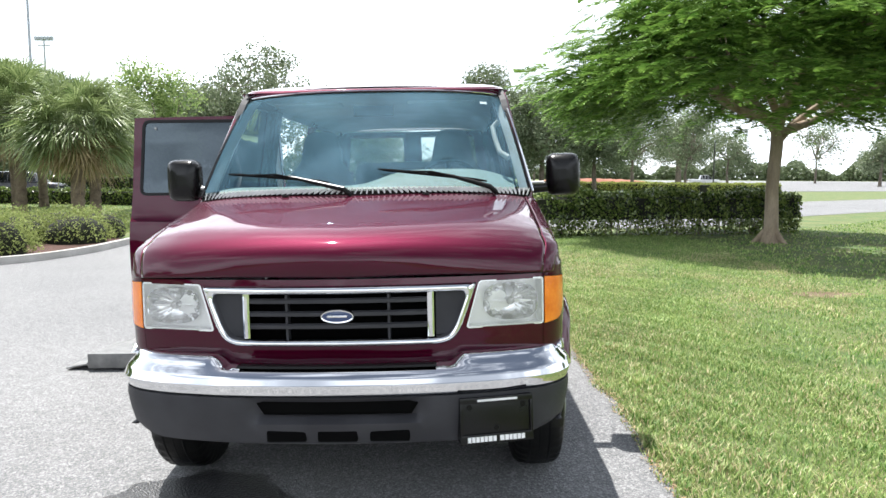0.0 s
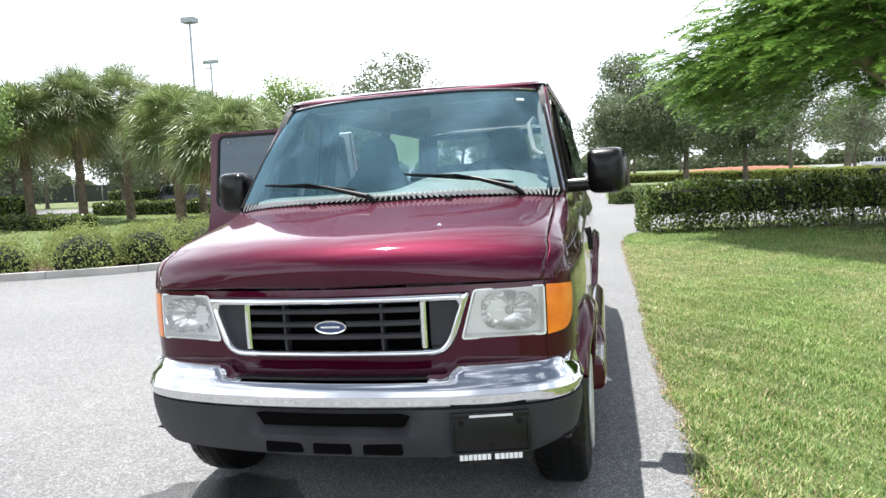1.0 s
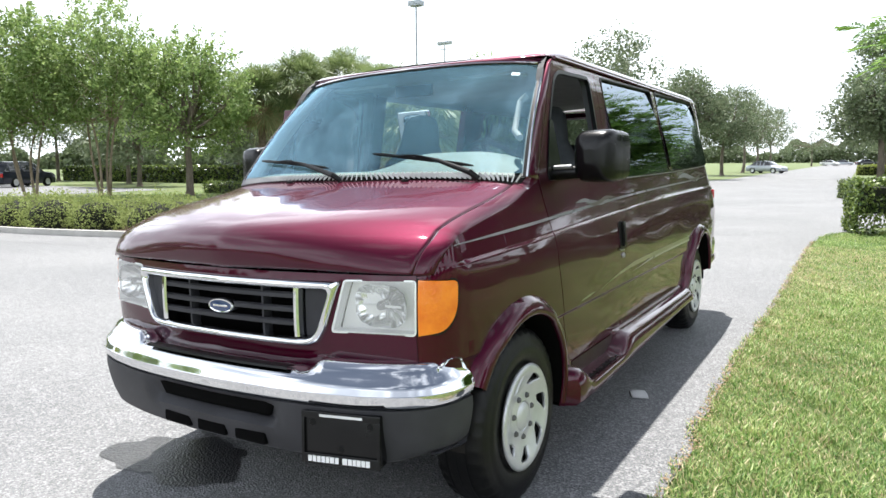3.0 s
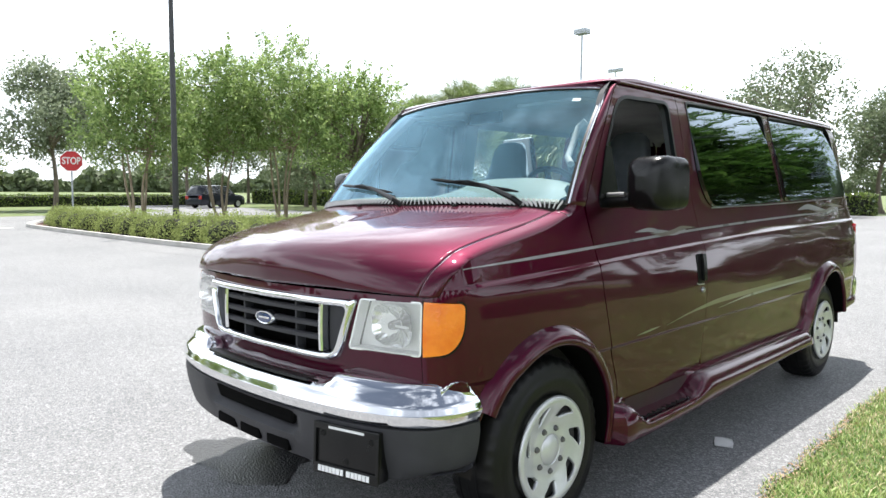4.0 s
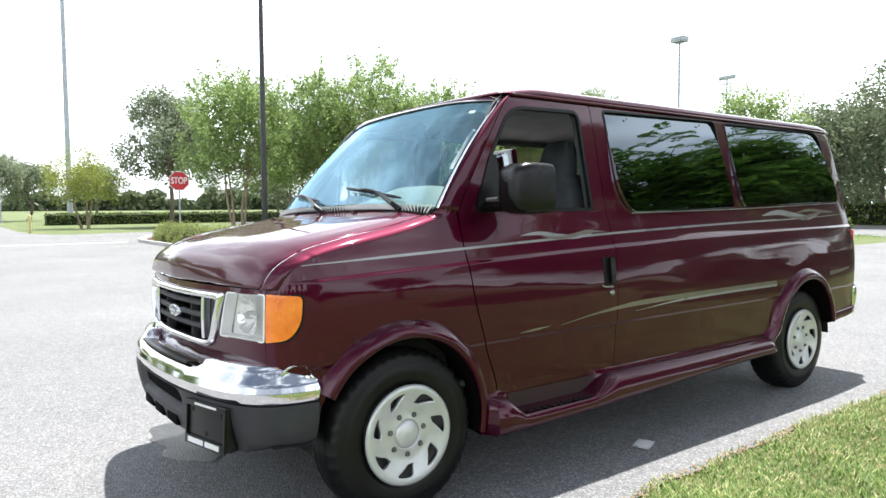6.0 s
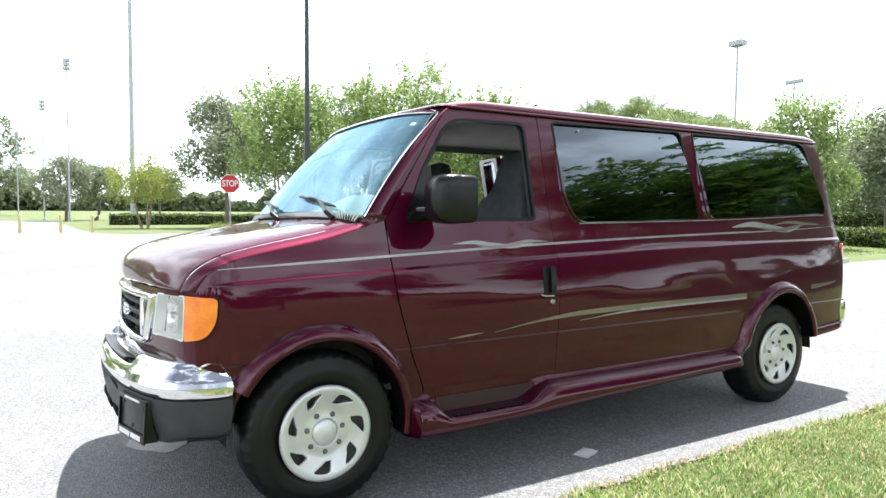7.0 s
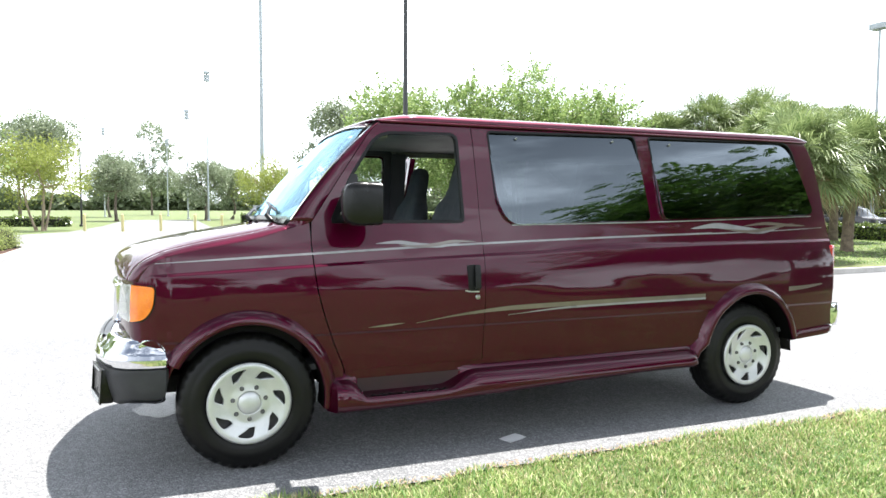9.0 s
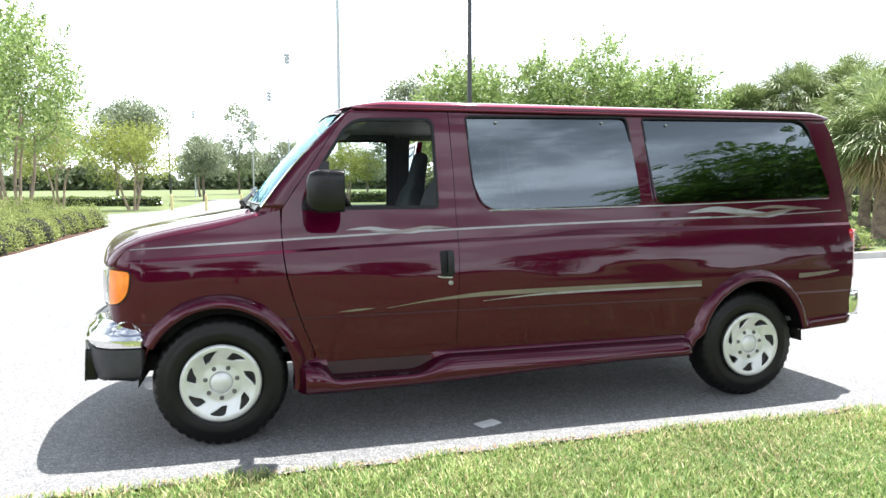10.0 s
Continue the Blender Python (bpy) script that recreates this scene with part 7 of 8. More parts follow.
# woods at the horizon
def far_woods(name, a0, a1, dist, height, seed, label):
    rng = np.random.default_rng(seed)
    n = int((a1 - a0) * 520)
    az = np.radians(rng.uniform(a0, a1, n))
    prof = height * (0.62 + 0.22 * np.sin(az * 31 + seed) + 0.16 * np.sin(az * 83 + 2 * seed) + 0.10 * np.sin(az * 190))
    z = rng.uniform(0.02, 1, n) ** 1.1 * np.maximum(prof, 1.5)
    d = dist + rng.uniform(-12, 12, n)
    c = np.stack([-np.sin(az) * d, np.cos(az) * d, z], 1)
    v, f = leaf_quads(c, 2.2, 1.5, rng)
    return tagged(quads(name, v, f, FAR_LEAF), label, "woods", kind="stuff")


far_woods("far_woods", -70, 32, 430, 15, 1, "distant line of trees across the park")
far_woods("far_woods", 32, 128, 240, 9, 2, "distant line of trees behind the playing fields")
far_woods("far_woods", 128, 290, 200, 12, 3, "line of trees across the lawn")


# orange earth heaped up at the far side of the field
EARTH = material("orange_earth", (0.22, 0.085, 0.05), (0.29, 0.13, 0.08), scale=0.4, rough=0.95, bump=0.6, bump_scale=6, fine=0.4)
rows = []
for i in range(41):
    az = radians(-6.5 - 9.5 * i / 40)
    top = 1.15 * math.sin(math.pi * i / 40) ** 0.35 * (1 + 0.05 * math.sin(i * 1.7))
    rows.append([(-math.sin(az) * d, math.cos(az) * d, h) for d, h in ((150, -0.1), (151.5, 0.55 * top), (153, 0.95 * top), (155, top), (158, 0.5 * top), (160, -0.1))])
tagged(grid_part("earth_bank", rows, EARTH, None), "low bank of orange earth across the field", "earth bank")

# dark screened fence behind the palms
FENCE_SCREEN = material("fence_screen", (0.035, 0.040, 0.036), (0.05, 0.055, 0.05), scale=2, rough=0.8, bump=0.3, bump_scale=40)
fence = tagged(new("screened_fence"), "dark screened fence beyond the palm lawn", "fence")
fence_a, fence_b = Vector((-71, 61, 0)), Vector((-57, 73, 0))
for k in range(7):
    p = fence_a.lerp(fence_b, k / 6)
    bm = bmesh.new()
    box(bm, p + Vector((-0.05, -0.05, -0.1)), p + Vector((0.05, 0.05, 2.2)), 0.01)
    part("post", bm, STEEL, fence)
    if k < 6:
        q = fence_a.lerp(fence_b, (k + 1) / 6)
        way = Vector((-(q - p).y, (q - p).x, 0)).normalized() * 0.02
        bm = bmesh.new()
        vs = [bm.verts.new(c + Vector((0, 0, h))) for h in (0.06, 2.1) for c in (p - way, q - way, q + way, p + way)]
        for f in ((0, 1, 2, 3), (4, 7, 6, 5), (0, 4, 5, 1), (1, 5, 6, 2), (2, 6, 7, 3), (3, 7, 4, 0)):
            bm.faces.new([vs[i] for i in f])
        part("screen_panel", bm, FENCE_SCREEN, fence)


# ---- grass blades on the verge ----
def blades(name, x0, x1, y0, y1, per, high, wide, seed, keep, label):
    blade = STRAW_BLADE if name == "dry_grass" else GRASS_BLADE
    rng = np.random.default_rng(seed)
    n = int((x1 - x0) * (y1 - y0) * per)
    x, y = rng.uniform(x0, x1, n), rng.uniform(y0, y1, n)
    ok = keep(x, y, rng)
    x, y = x[ok], y[ok]
    n = len(x)
    z = np.tan(radians(1.3)) * np.clip(x, -4.5, 1.6) - 0.014
    tuft = 0.75 + 0.35 * np.sin(x * 5.1 + 2 * np.sin(y * 3.3)) * np.sin(y * 4.7 + x) + 0.15 * np.sin(x * 17 + y * 13)
    h = high * rng.uniform(0.55, 1.25, n) * np.clip(tuft, 0.45, 1.3)
    a = rng.uniform(0, 2 * math.pi, n)
    lean = rng.uniform(0.1, 0.95, n) * h
    w = wide * rng.uniform(0.7, 1.3, n)
    ca, sa = np.cos(a), np.sin(a)
    base = np.stack([x, y, z], 1)
    side = np.stack([-sa * w / 2, ca * w / 2, 0 * x], 1)
    mid = base + np.stack([ca * lean * 0.30, sa * lean * 0.30, h * 0.5], 1)
    tip = base + np.stack([ca * lean, sa * lean, h * rng.uniform(0.75, 1.0, n)], 1)
    v = np.stack([base, mid + side * 1.15, tip, mid - side * 1.15], 1).reshape(-1, 3)
    f = np.arange(4 * n).reshape(n, 4)
    return tagged(quads(name, v, f, blade, None, smooth=False), label, "grass", kind="stuff")


def on_lawn(x, y, rng):
    edge = np.interp(y, [p[1] for p in edge_right if p[1] < 12.6], [p[0] for p in edge_right if p[1] < 12.6])
    bare = ((x - 5.0) / 0.45) ** 2 + ((y - 5.0) / 0.2) ** 2 < rng.uniform(0.1, 1.1, len(x))
    return (x > edge - 0.05 + 0.07 * rng.uniform(0, 1, len(x)) ** 2) & (y < 12.8) & ~bare


def fading(keep, x0, x1, y0, y1, d):
    """Thins the blades out towards the far edges of a patch."""
    def f(x, y, r):
        near = np.minimum(np.minimum(x1 - x, y - y0), y1 - y) / d
        return keep(x, y, r) & (r.uniform(0, 1, len(x)) < np.clip(near, 0, 1))
    return f


blades("grass_near", 1.36, 3.4, -2.2, 6.2, 4800, 0.060, 0.0056, 31, fading(on_lawn, 0, 3.4, -2.2, 6.2, 0.8), "mown coarse grass with straw between the blades")
blades("grass_verge", 1.36, 6.5, -4.0, 13.5, 1150, 0.060, 0.009, 32, fading(lambda x, y, r: on_lawn(x, y, r) & (((x > 2.6) | (y < -1.4) | (y > 5.4)) | (r.uniform(0, 1, len(x)) < 0.3)) | ((y > 12.6) & (x > 2.4)), 0, 6.5, -4.0, 20, 1.5), "mown coarse grass beside the road")
blades("grass_lawn", 3.0, 26, -6, 26, 100, 0.065, 0.026, 33, fading(lambda x, y, r: (y < 15 + (x - 9) * 0.9) & ((x > 5.5) | (y > 13.5)), 0, 26, -6, 60, 4.0), "mown lawn farther from the road")
blades("grass_island", -29, -8.2, 8.4, 34, 40, 0.07, 0.04, 34, lambda x, y, r: (y > 8.5) & (x < -9.0), "mown lawn on the planted island")
STRAW_BLADE = leafy("straw_blade", (0.40, 0.33, 0.17), (0.66, 0.60, 0.38), 0.3, 0.6)


def by_patches(x, y, r):
    """Dry blades: thick beside the asphalt, in patches farther in."""
    patch = 0.5 + 0.5 * np.sin(x * 2.3 + 1.7 * np.sin(y * 1.1)) * np.sin(y * 1.9 + 0.8 * np.sin(x * 2.9))
    chance = np.clip(np.exp(-(x - 1.44) / 0.55) * 0.95 + 0.95 * np.clip(patch - 0.36, 0, 1), 0, 1)
    return on_lawn(x, y, r) & (r.uniform(0, 1, len(x)) < chance)


blades("dry_grass", 1.36, 5.6, -2.6, 10, 2400, 0.058, 0.0055, 37, by_patches, "straw-coloured dry blades among the grass")
bm = bmesh.new()
rng = random.Random(4)
for i in range(2300):
    y = rng.uniform(-2.5, 11.0)
    x = np.interp(y, [p[1] for p in edge_right if p[1] < 12.6], [p[0] for p in edge_right if p[1] < 12.6]) + rng.gauss(-0.012, 0.020)
    a, l, w = rng.uniform(0, 6.28), rng.uniform(0.006, 0.020), rng.uniform(0.002, 0.005)
    d, o = Vector((math.cos(a) * l, math.sin(a) * l, 0)), Vector((-math.sin(a) * w, math.cos(a) * w, 0))
    c = Vector((x, y, ground_z(x) + rng.uniform(0.004, 0.014)))
    bm.faces.new([bm.verts.new(q) for q in (c - d, c + o + Vector((0, 0, 0.003)), c + d, c - o)])
STRAW = material("dry_straw", (0.24, 0.145, 0.08), (0.42, 0.32, 0.20), scale=26, rough=0.9)
ob = part("dry_clippings", bm, STRAW, None, smooth=False)
tagged(ob, "dry brown clippings along the asphalt edge", "clippings", kind="stuff")

# ---- small things on the road ----
litter_m = TILT @ Matrix.Translation((1.02, 1.565, 0.0)) @ Matrix.Rotation(radians(24), 4, "Z")
bm = bmesh.new()
vs = [bm.verts.new(litter_m @ Vector((x, y, 0.0045 + 0.002 * math.sin(9 * x * 10)))) for x, y in ((-0.048, -0.078), (0.0, -0.083), (0.046, -0.080), (0.052, 0.0), (0.047, 0.078), (0.0, 0.084), (-0.046, 0.076), (-0.050, 0.0))]
top = bm.faces.new(vs)
bmesh.ops.solidify(bm, geom=[top], thickness=0.003)
tagged(part("paint_patch", bm, WHITE_MARK, None, smooth=False), "small white patch of paint on the asphalt", "road mark")
YELLOWED = material("faded_line_paint", (0.55, 0.55, 0.52), (0.42, 0.42, 0.40), scale=6, rough=0.8, fine=0.4)
flat_poly("stop_line", [(-27.5, -0.2), (-27.0, -0.2), (-26.6, 4.6), (-27.1, 4.6)], 0.005, YELLOWED, "faded white stop line on the asphalt", "road mark")
CRACK = material("sealed_crack", (0.07, 0.07, 0.07), rough=0.9)


def crack(pts, w):
    line = soft(pts, 10)
    rg = random.Random(len(pts) * 7 + int(pts[0][0] * 10))
    rows = [[(x + d * w * rg.uniform(0.6, 1.3), y + 0.3 * d * w, ground_z(x) + 0.004) for d in (-0.5, 0.5)] for x, y in line]
    ob = grid_part("tar_seam", rows, CRACK, None)
    tagged(ob, "dark tar seam across the asphalt", "road mark", kind="structure")


crack([(-14.5, 4.4), (-12.0, 4.75), (-10.0, 5.1), (-9.0, 5.4)], 0.10)

# a bare patch of soil on the lawn
SOIL = material("bare_soil", (0.12, 0.088, 0.05), (0.17, 0.13, 0.075), scale=6, rough=0.95, bump=0.8, bump_scale=90, fine=0.5)


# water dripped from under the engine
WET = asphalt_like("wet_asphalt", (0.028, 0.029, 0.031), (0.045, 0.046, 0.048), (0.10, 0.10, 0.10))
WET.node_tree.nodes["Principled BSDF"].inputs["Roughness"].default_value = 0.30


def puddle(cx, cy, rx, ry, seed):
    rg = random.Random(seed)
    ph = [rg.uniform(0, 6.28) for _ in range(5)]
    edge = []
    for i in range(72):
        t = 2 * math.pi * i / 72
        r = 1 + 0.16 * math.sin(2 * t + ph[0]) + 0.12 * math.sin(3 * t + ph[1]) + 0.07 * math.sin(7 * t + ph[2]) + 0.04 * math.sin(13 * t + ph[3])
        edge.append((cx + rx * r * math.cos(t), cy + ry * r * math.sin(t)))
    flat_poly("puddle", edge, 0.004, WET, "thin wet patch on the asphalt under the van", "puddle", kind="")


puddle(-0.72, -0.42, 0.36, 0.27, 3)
rg = random.Random(8)
edge = [(5.0 + 0.48 * (1 + 0.2 * math.sin(3 * t + 1) + rg.uniform(-0.12, 0.12)) * math.cos(t), 5.0 + 0.22 * (1 + 0.2 * math.sin(2 * t) + rg.uniform(-0.12, 0.12)) * math.sin(t)) for t in (2 * math.pi * k / 40 for k in range(40))]
flat_poly("soil_patch", edge, -0.006, SOIL, "small bare patch of brown soil in the lawn", "soil", kind="")

# lift platform folded down beside the doorway
lift = tagged(new("wheelchair_lift"), "grey metal lift platform lowered beside the open side door", "lift")
lift.matrix_world = TILT
bm = bmesh.new()
box(bm, (-2.38, 1.70, 0.035), (-1.02, 2.50, 0.065), 0.006)
part("platform", bm, ALUMINIUM, lift)
for y in (1.68, 2.50):
    bm = bmesh.new()
    box(bm, (-2.36, y, 0.02), (-1.00, y + 0.02, 0.135), 0.005)
    part("side_rail", bm, ALUMINIUM, lift)
bm = bmesh.new()
box(bm, (-0.10, 0, -0.006), (0.10, 0.78, 0.006), 0.003, Matrix.Translation((-2.45, 1.71, 0.034)) @ Matrix.Rotation(radians(-10), 4, "Y"))
part("toe_flap", bm, ALUMINIUM, lift)
bm = bmesh.new()
box(bm, (-0.28, 0, -0.008), (0.28, 0.78, 0.008), 0.003, Matrix.Translation((-1.30, 1.71, 0.17)) @ Matrix.Rotation(radians(-20), 4, "Y"))
part("bridge_plate", bm, ALUMINIUM, lift)
for y in (1.74, 2.46):
    tube_part("lift_arm", [(-2.0, y, 0.10), (-1.4, y, 0.24), (-1.0, y, 0.42)], 0.018, STEEL, lift)

# ---- posts, signs and lamps ----
BLACK_PAINT = material("black_post_paint", (0.016, 0.017, 0.018), (0.028, 0.028, 0.03), scale=4, rough=0.45)
GALVANISED = material("galvanised_steel", (0.36, 0.39, 0.42), (0.42, 0.45, 0.48), scale=3, rough=0.65, metal=0.1)
SIGN_RED = material("sign_red", (0.50, 0.012, 0.016), (0.42, 0.012, 0.016), scale=5, rough=0.45)
SIGN_WHITE = material("sign_white", (0.78, 0.78, 0.76), rough=0.45)
YELLOW_PAINT = material("yellow_post_paint", (0.58, 0.52, 0.24), (0.50, 0.45, 0.22), scale=5, rough=0.6, fine=0.3)


def post(name, at, height, r0, r1, mat, label, category, heads=()):
    p = tagged(new(name), label, category)
    p.location = (*at, ground_z(at[0]))
    tube_part("pole", [(0, 0, -0.1), (0, 0, height * 0.5), (0, 0, height)], [r0, (r0 + r1) / 2, r1], mat, p, sides=16)
    tube_part("base_plate", [(0, 0, -0.02), (0, 0, 0.12), (0, 0, 0.16)], [r0 * 2.1, r0 * 2.0, r0 * 1.3], mat, p, sides=16)
    for nm, lo, hi in heads:
        bm = bmesh.new()
        box(bm, lo, hi, 0.03)
        part(nm, bm, mat, p)
    return p


post("street_lamp", (-20.3, 7.9), 10.5, 0.105, 0.075, BLACK_PAINT, "tall black lamp post behind the bushes", "lamp post")
post("field_mast", (-62.6, 7.6), 26, 0.24, 0.13, GALVANISED, "tall grey steel mast beside the playing field", "mast")
for (x, y), h, hs in (((-70.7, 3.1), 15.2, 1.0), ((-80.3, 1.3), 12.4, 0.9), ((-105, -1.0), 11.2, 0.8), ((-100, -9.0), 12, 0.8)):
    heads = [("floodlight", (-0.2, -0.30 * hs, h - 0.95 + 0.38 * k), (0.2, 0.30 * hs, h - 0.65 + 0.38 * k)) for k in range(3)]
    post("floodlight_mast", (x, y), h, 0.09, 0.055, GALVANISED, "thin steel mast with stacked floodlights", "mast", heads)
post("parking_lamp", (-29.9, 46.1), 14.2, 0.12, 0.08, GALVANISED, "tall parking lamp with a box-shaped head", "lamp post", [("lamp_head", (-0.55, -0.40, 14.15), (0.55, 0.40, 14.55))])
tower = post("floodlight_tower", (-120, 200), 40.5, 0.45, 0.25, GALVANISED, "tall floodlight tower far beyond the trees", "mast", [("crossbar", (-2.7, -0.2, 40.2), (2.7, 0.2, 40.6)), ("crossbar", (-1.9, -0.2, 38.7), (1.9, 0.2, 39.0))])
for k in range(6):
    bm = bmesh.new()
    box(bm, (-2.6 + 0.95 * k, -0.5, 40.5), (-1.95 + 0.95 * k, 0.3, 41.4), 0.08)
    part("floodlight", bm, GALVANISED, tower)
lantern = post("lantern_post", (-52, -6.6), 5.0, 0.075, 0.05, BLACK_PAINT, "black park lantern on a slender post", "lamp post")
tube_part("lantern_glass", [(0, 0, 5.0), (0, 0, 5.45)], [0.12, 0.20], SIGN_WHITE, lantern, sides=8)
tube_part("lantern_cap", [(0, 0, 5.45), (0, 0, 5.62), (0, 0, 5.75)], [0.27, 0.12, 0.03], BLACK_PAINT, lantern, sides=8)
post("lantern_post", (26, 66), 5.0, 0.075, 0.05, BLACK_PAINT, "black park lantern on the lawn", "lamp post")
for i, (x, y) in enumerate(((-40.3, -3.15), (-40.6, -1.06), (-40.3, 0.9), (-39.9, 2.45), (-41.5, -5.3))):
    b = tagged(new("bollard"), "yellow painted steel bollard at the path", "bollard", "bollards across the path")
    b.location = (x, y, ground_z(x))
    grid_part("post", lathe([(0.085, -0.05), (0.085, 0.95), (0.078, 0.99), (0.05, 1.02), (0.0, 1.03)], (0, 0, 0), (0, 0, 1), 20), YELLOW_PAINT, b, close=True)

stop_sign = tagged(new("stop_sign"), "red octagonal stop sign on a steel post", "sign")
stop_sign.matrix_world = Matrix.Translation((-29.9, 7.6, ground_z(-29.9))) @ Matrix.Rotation(radians(72), 4, "Z")
tube_part("post", [(0, 0.03, -0.1), (0, 0.03, 3.1)], 0.035, GALVANISED, stop_sign, sides=10)


def octagon(r, y):
    return [(r * math.cos(radians(22.5 + 45 * k)), y, 2.64 + r * math.sin(radians(22.5 + 45 * k))) for k in range(8)]


grid_part("plate", [octagon(0.001, -0.004), octagon(0.47, -0.004), octagon(0.475, 0.0), octagon(0.475, 0.006), octagon(0.001, 0.006)], SIGN_WHITE, stop_sign, close=True)
grid_part("red_field", [octagon(0.001, -0.006), octagon(0.445, -0.006), octagon(0.446, -0.004)], SIGN_RED, stop_sign, close=True)
text = bpy.data.curves.new("lettering", "FONT")
text.body, text.size, text.align_x, text.align_y, text.extrude = "STOP", 0.42, "CENTER", "CENTER", 0.002
text.space_character, text.offset = 0.98, 0.008
lettering = new("lettering", text)
lettering.data.materials.append(SIGN_WHITE)
lettering.parent = stop_sign
lettering.matrix_local = Matrix.Translation((0, -0.009, 2.64)) @ Matrix.Rotation(radians(90), 4, "X") @ Matrix.Diagonal((0.72, 1.0, 1.0, 1.0))


# ---- parked vehicles ----
def vehicle(name, at, yaw, paint, label, kind):
    """A parked car: y runs to its back. kind: 'suv', 'sedan' or 'pickup'."""
    root = tagged(new(name), label, "car")
    root.matrix_world = Matrix.Translation((*at, ground_z(at[0]))) @ Matrix.Rotation(radians(yaw), 4, "Z")
    shapes = {"suv": (4.6, 0.92, [(0, 0.80), (0.08, 0.92), (1.05, 1.04), (1.15, 1.06), (4.45, 1.06), (4.6, 0.95)], [(1.1, 1.04), (1.85, 1.66), (2.2, 1.70), (4.1, 1.68), (4.5, 1.06)]),
              "sedan": (4.5, 0.88, [(0, 0.62), (0.1, 0.74), (1.1, 0.90), (1.3, 0.92), (3.8, 0.95), (4.4, 0.93), (4.5, 0.80)], [(1.15, 0.90), (1.95, 1.40), (2.4, 1.45), (3.1, 1.42), (3.95, 0.95)]),
              "pickup": (5.6, 0.98, [(0, 0.85), (0.1, 1.02), (1.4, 1.12), (5.5, 1.12), (5.6, 1.0)], [(1.4, 1.12), (2.05, 1.80), (2.5, 1.86), (3.3, 1.85), (3.55, 1.12)])}
    L, hw, low, cab = shapes[kind]
    f = curve(low)
    rows = []
    for i in range(41):
        y = L * i / 40
        e = 1 - 0.10 * (1 - step(min(y, L - y) / 0.5))
        zt = f(y)
        wl_ = any(abs(y - c) < 0.36 for c in (0.85, L - 0.95))
        zb = 0.62 if wl_ else 0.24
        half = [(hw * 0.9 * e, zb), (hw * e, max(zb, 0.42)), (hw * e, max(zb, zt * 0.72)), (hw * 0.95 * e, zt - 0.05), (hw * 0.84 * e, zt), (0.0, zt + 0.02)]
        rows.append([(-x, y - L / 2, z) for x, z in half] + [(x, y - L / 2, z) for x, z in half[-2::-1]])
    grid_part("body", rows, paint, root, sharp=50)
    bm = bmesh.new()
    box(bm, (-hw * 0.85, -L / 2 + 0.05, 0.22), (hw * 0.85, L / 2 - 0.05, 0.55), 0.05)
    part("underside", bm, UNDERSIDE, root)
    for yy, zz in ((-L / 2 + 0.02, f(0) - 0.2), (L / 2 - 0.04, f(L) - 0.2)):
        bm = bmesh.new()
        box(bm, (-hw * 0.86, yy - 0.03, 0.3), (hw * 0.86, yy + 0.05, f(0) - 0.02), 0.04)
        part("end_panel", bm, paint, root)
    g = curve(cab)
    y0, y1 = cab[0][0], cab[-1][0]
    rows = []
    for i in range(31):
        y = y0 + (y1 - y0) * i / 30
        zt, zb = g(y), f(y) - 0.02
        t = min(1.0, max(0.0, (zt - zb) / 0.55))
        half = [(hw * 0.93, zb), (hw * (0.93 - 0.16 * t), zb + (zt - zb) * 0.86), (hw * (0.86 - 0.18 * t), zt), (0, zt + 0.02 * t)]
        rows.append([(-x, y - L / 2, z) for x, z in half] + [(x, y - L / 2, z) for x, z in half[-2::-1]])
    grid_part("cabin_glass", rows, DARK_GLASS_SOLID, root, sharp=50)
    ya, yb = cab[1][0] - 0.05, cab[-2][0] + 0.06
    rows = []
    for i in range(13):
        y = ya + (yb - ya) * i / 12
        zt = g(y)
        rows.append([(x, y - L / 2, zt + dz) for x, dz in ((-hw * 0.72, -0.07), (-hw * 0.69, 0.012), (-hw * 0.3, 0.03), (0, 0.035), (hw * 0.3, 0.03), (hw * 0.69, 0.012), (hw * 0.72, -0.07))])
    grid_part("roof", rows, paint, root, thick=0.03)
    for yy in np.linspace(cab[1][0] + 0.15, cab[-2][0] - 0.05, 3):
        for sg in (1, -1):
            z1 = g(yy)
            zb = f(yy)
            tube_part("window_post", [(sg * hw * 0.94, yy - L / 2, zb), (sg * hw * 0.735, yy - L / 2, z1 - 0.06)], 0.035, paint, root, sides=6)
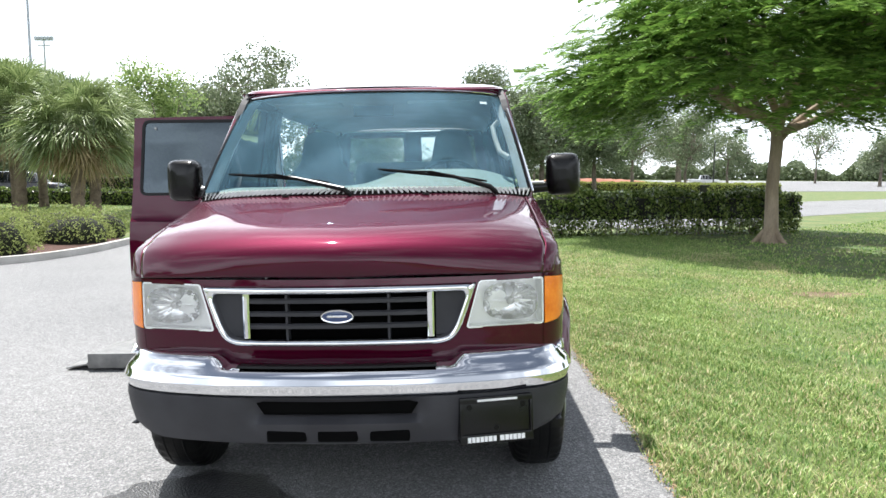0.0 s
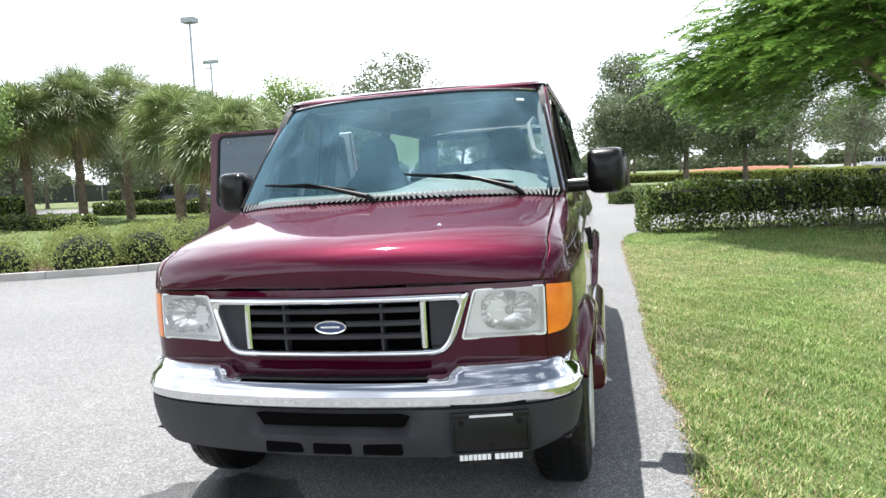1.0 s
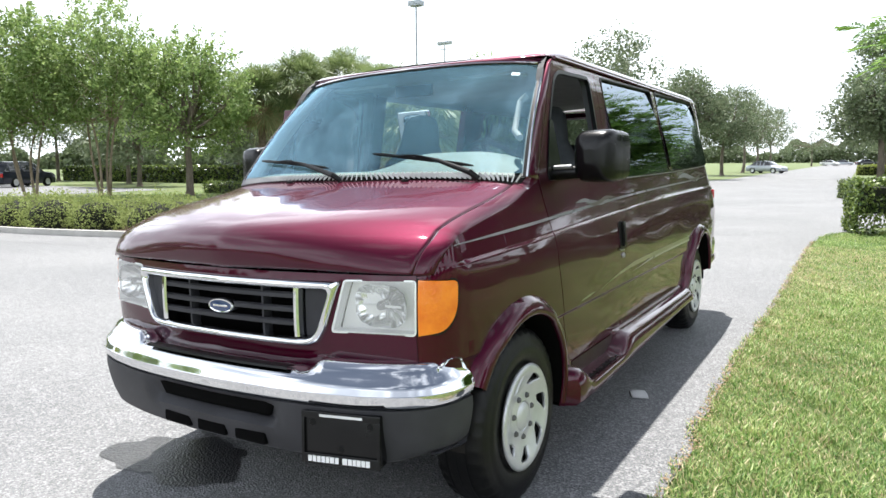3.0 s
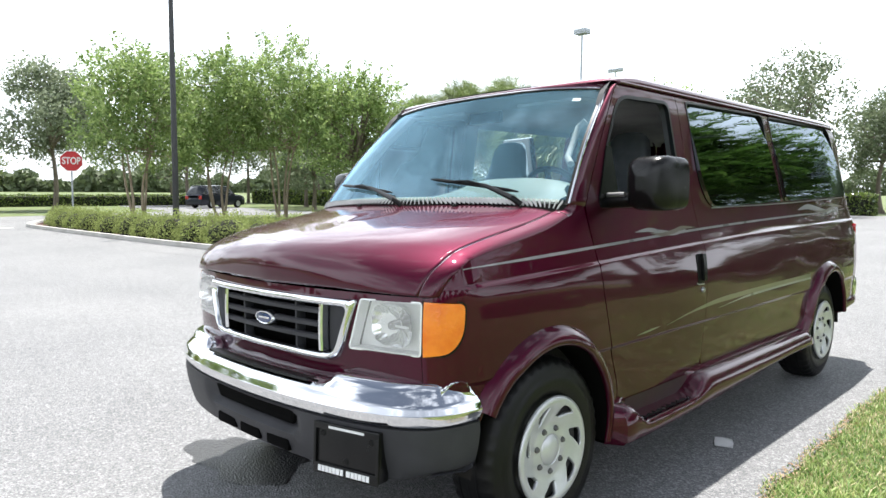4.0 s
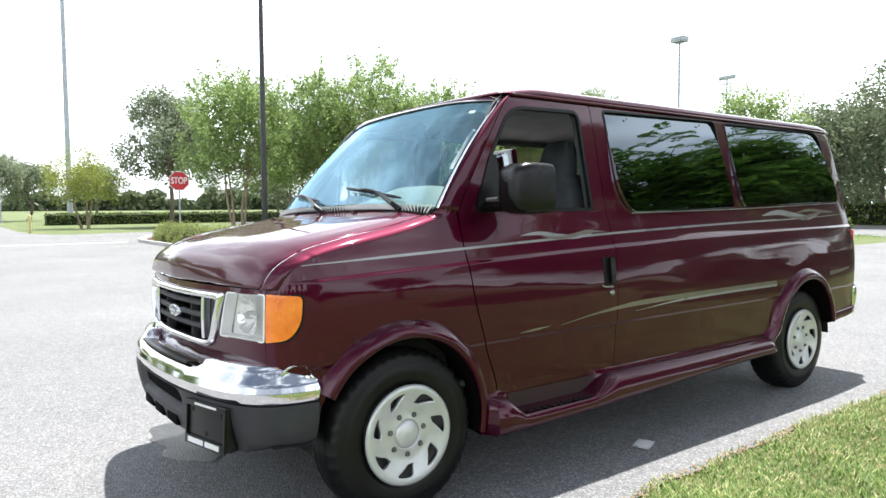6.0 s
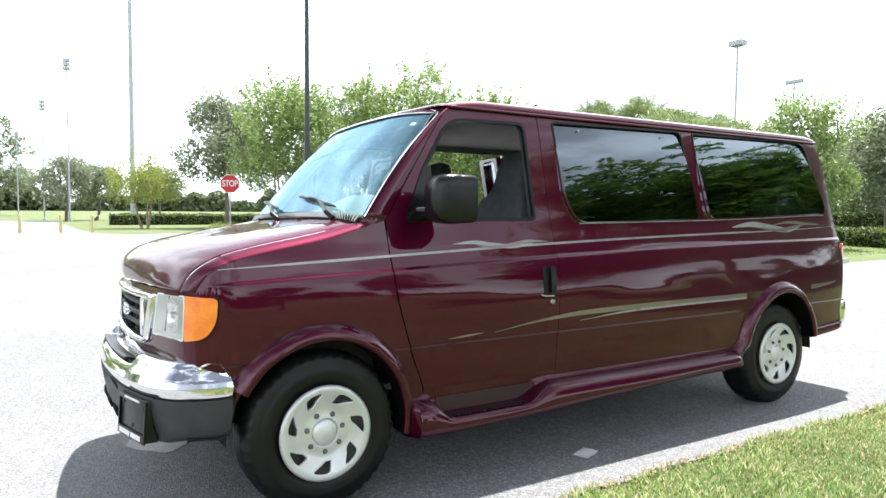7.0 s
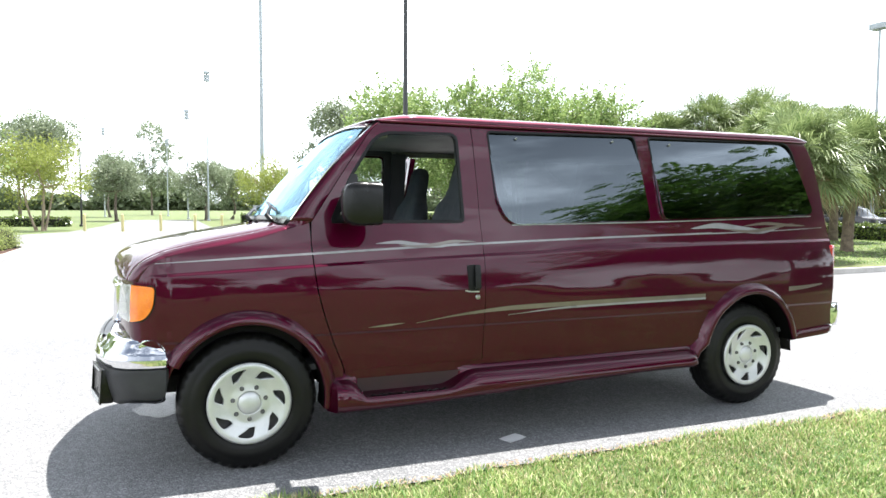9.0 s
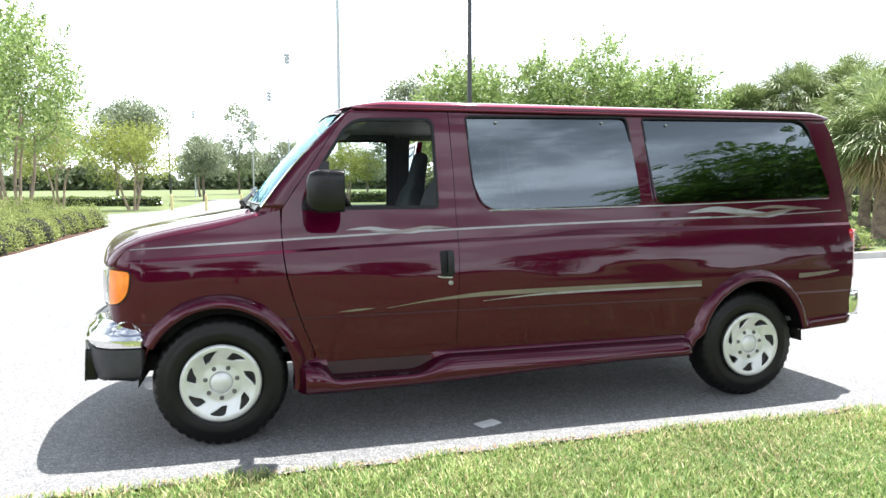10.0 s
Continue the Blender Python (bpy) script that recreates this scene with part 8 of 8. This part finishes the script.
    for cy in (0.85, L - 0.95):
        for sg in (1, -1):
            at_w = (sg * (hw - 0.11), cy - L / 2, 0.34)
            w = grid_part("wheel", lathe([(0.20, -0.10), (0.31, -0.11), (0.34, -0.07), (0.34, 0.07), (0.31, 0.11), (0.22, 0.105)], at_w, (sg, 0, 0), 28), RUBBER, root, close=True)
            grid_part("rim", lathe([(0.0, 0.09), (0.06, 0.095), (0.20, 0.085), (0.225, 0.10)], at_w, (sg, 0, 0), 20), SILVER_PAINT, w, close=True)
    for sg in (1, -1):
        bm = bmesh.new()
        box(bm, (sg * hw * 0.72 - 0.13, L / 2 - 0.08, f(L) - 0.28), (sg * hw * 0.72 + 0.13, L / 2 + 0.03, f(L) - 0.02), 0.03)
        part("tail_lamp", bm, RED_LENS, root)
        bm = bmesh.new()
        box(bm, (sg * hw * 0.70 - 0.16, -L / 2 - 0.03, f(0) - 0.16), (sg * hw * 0.70 + 0.16, -L / 2 + 0.08, f(0) - 0.02), 0.03)
        part("headlight", bm, REFLECTOR, root)
    return root


DARK_GLASS_SOLID = material("car_window", (0.012, 0.014, 0.016), rough=0.06, rough_vary=0.03, coat=0.5)
NAVY = car_paint("dark_blue_paint", (0.012, 0.014, 0.022), (0.03, 0.034, 0.05), 0.5)
SILVER_CAR = car_paint("silver_car_paint", (0.33, 0.36, 0.40), (0.48, 0.50, 0.54), 0.6)
WHITE_CAR = material("white_car_paint", (0.75, 0.75, 0.74), rough=0.3, coat=0.8)
GREY_CAR = car_paint("dark_grey_paint", (0.03, 0.03, 0.034), (0.06, 0.06, 0.065), 0.5)
vehicle("suv", (-47.5, 23.1), 200, NAVY, "dark blue sport utility vehicle seen from behind", "suv")
vehicle("sedan", (-7.8, 88), 62, SILVER_CAR, "silver sedan parked at the road's side", "sedan")
vehicle("pickup_truck", (47, 128), 84, WHITE_CAR, "white pickup truck on the far parking lot", "pickup")
vehicle("suv", (-27.5, 41), 95, GREY_CAR, "dark grey utility vehicle behind the palms", "suv")
for i, (x, y) in enumerate(((-5.6, 205), (-2.6, 214), (2.5, 196))):
    vehicle("sedan", (x, y), 70 + 20 * i, (WHITE_CAR, SILVER_CAR, GREY_CAR)[i], ("white car parked far down the road", "silver car parked far down the road", "dark car parked far down the road")[i], "sedan")
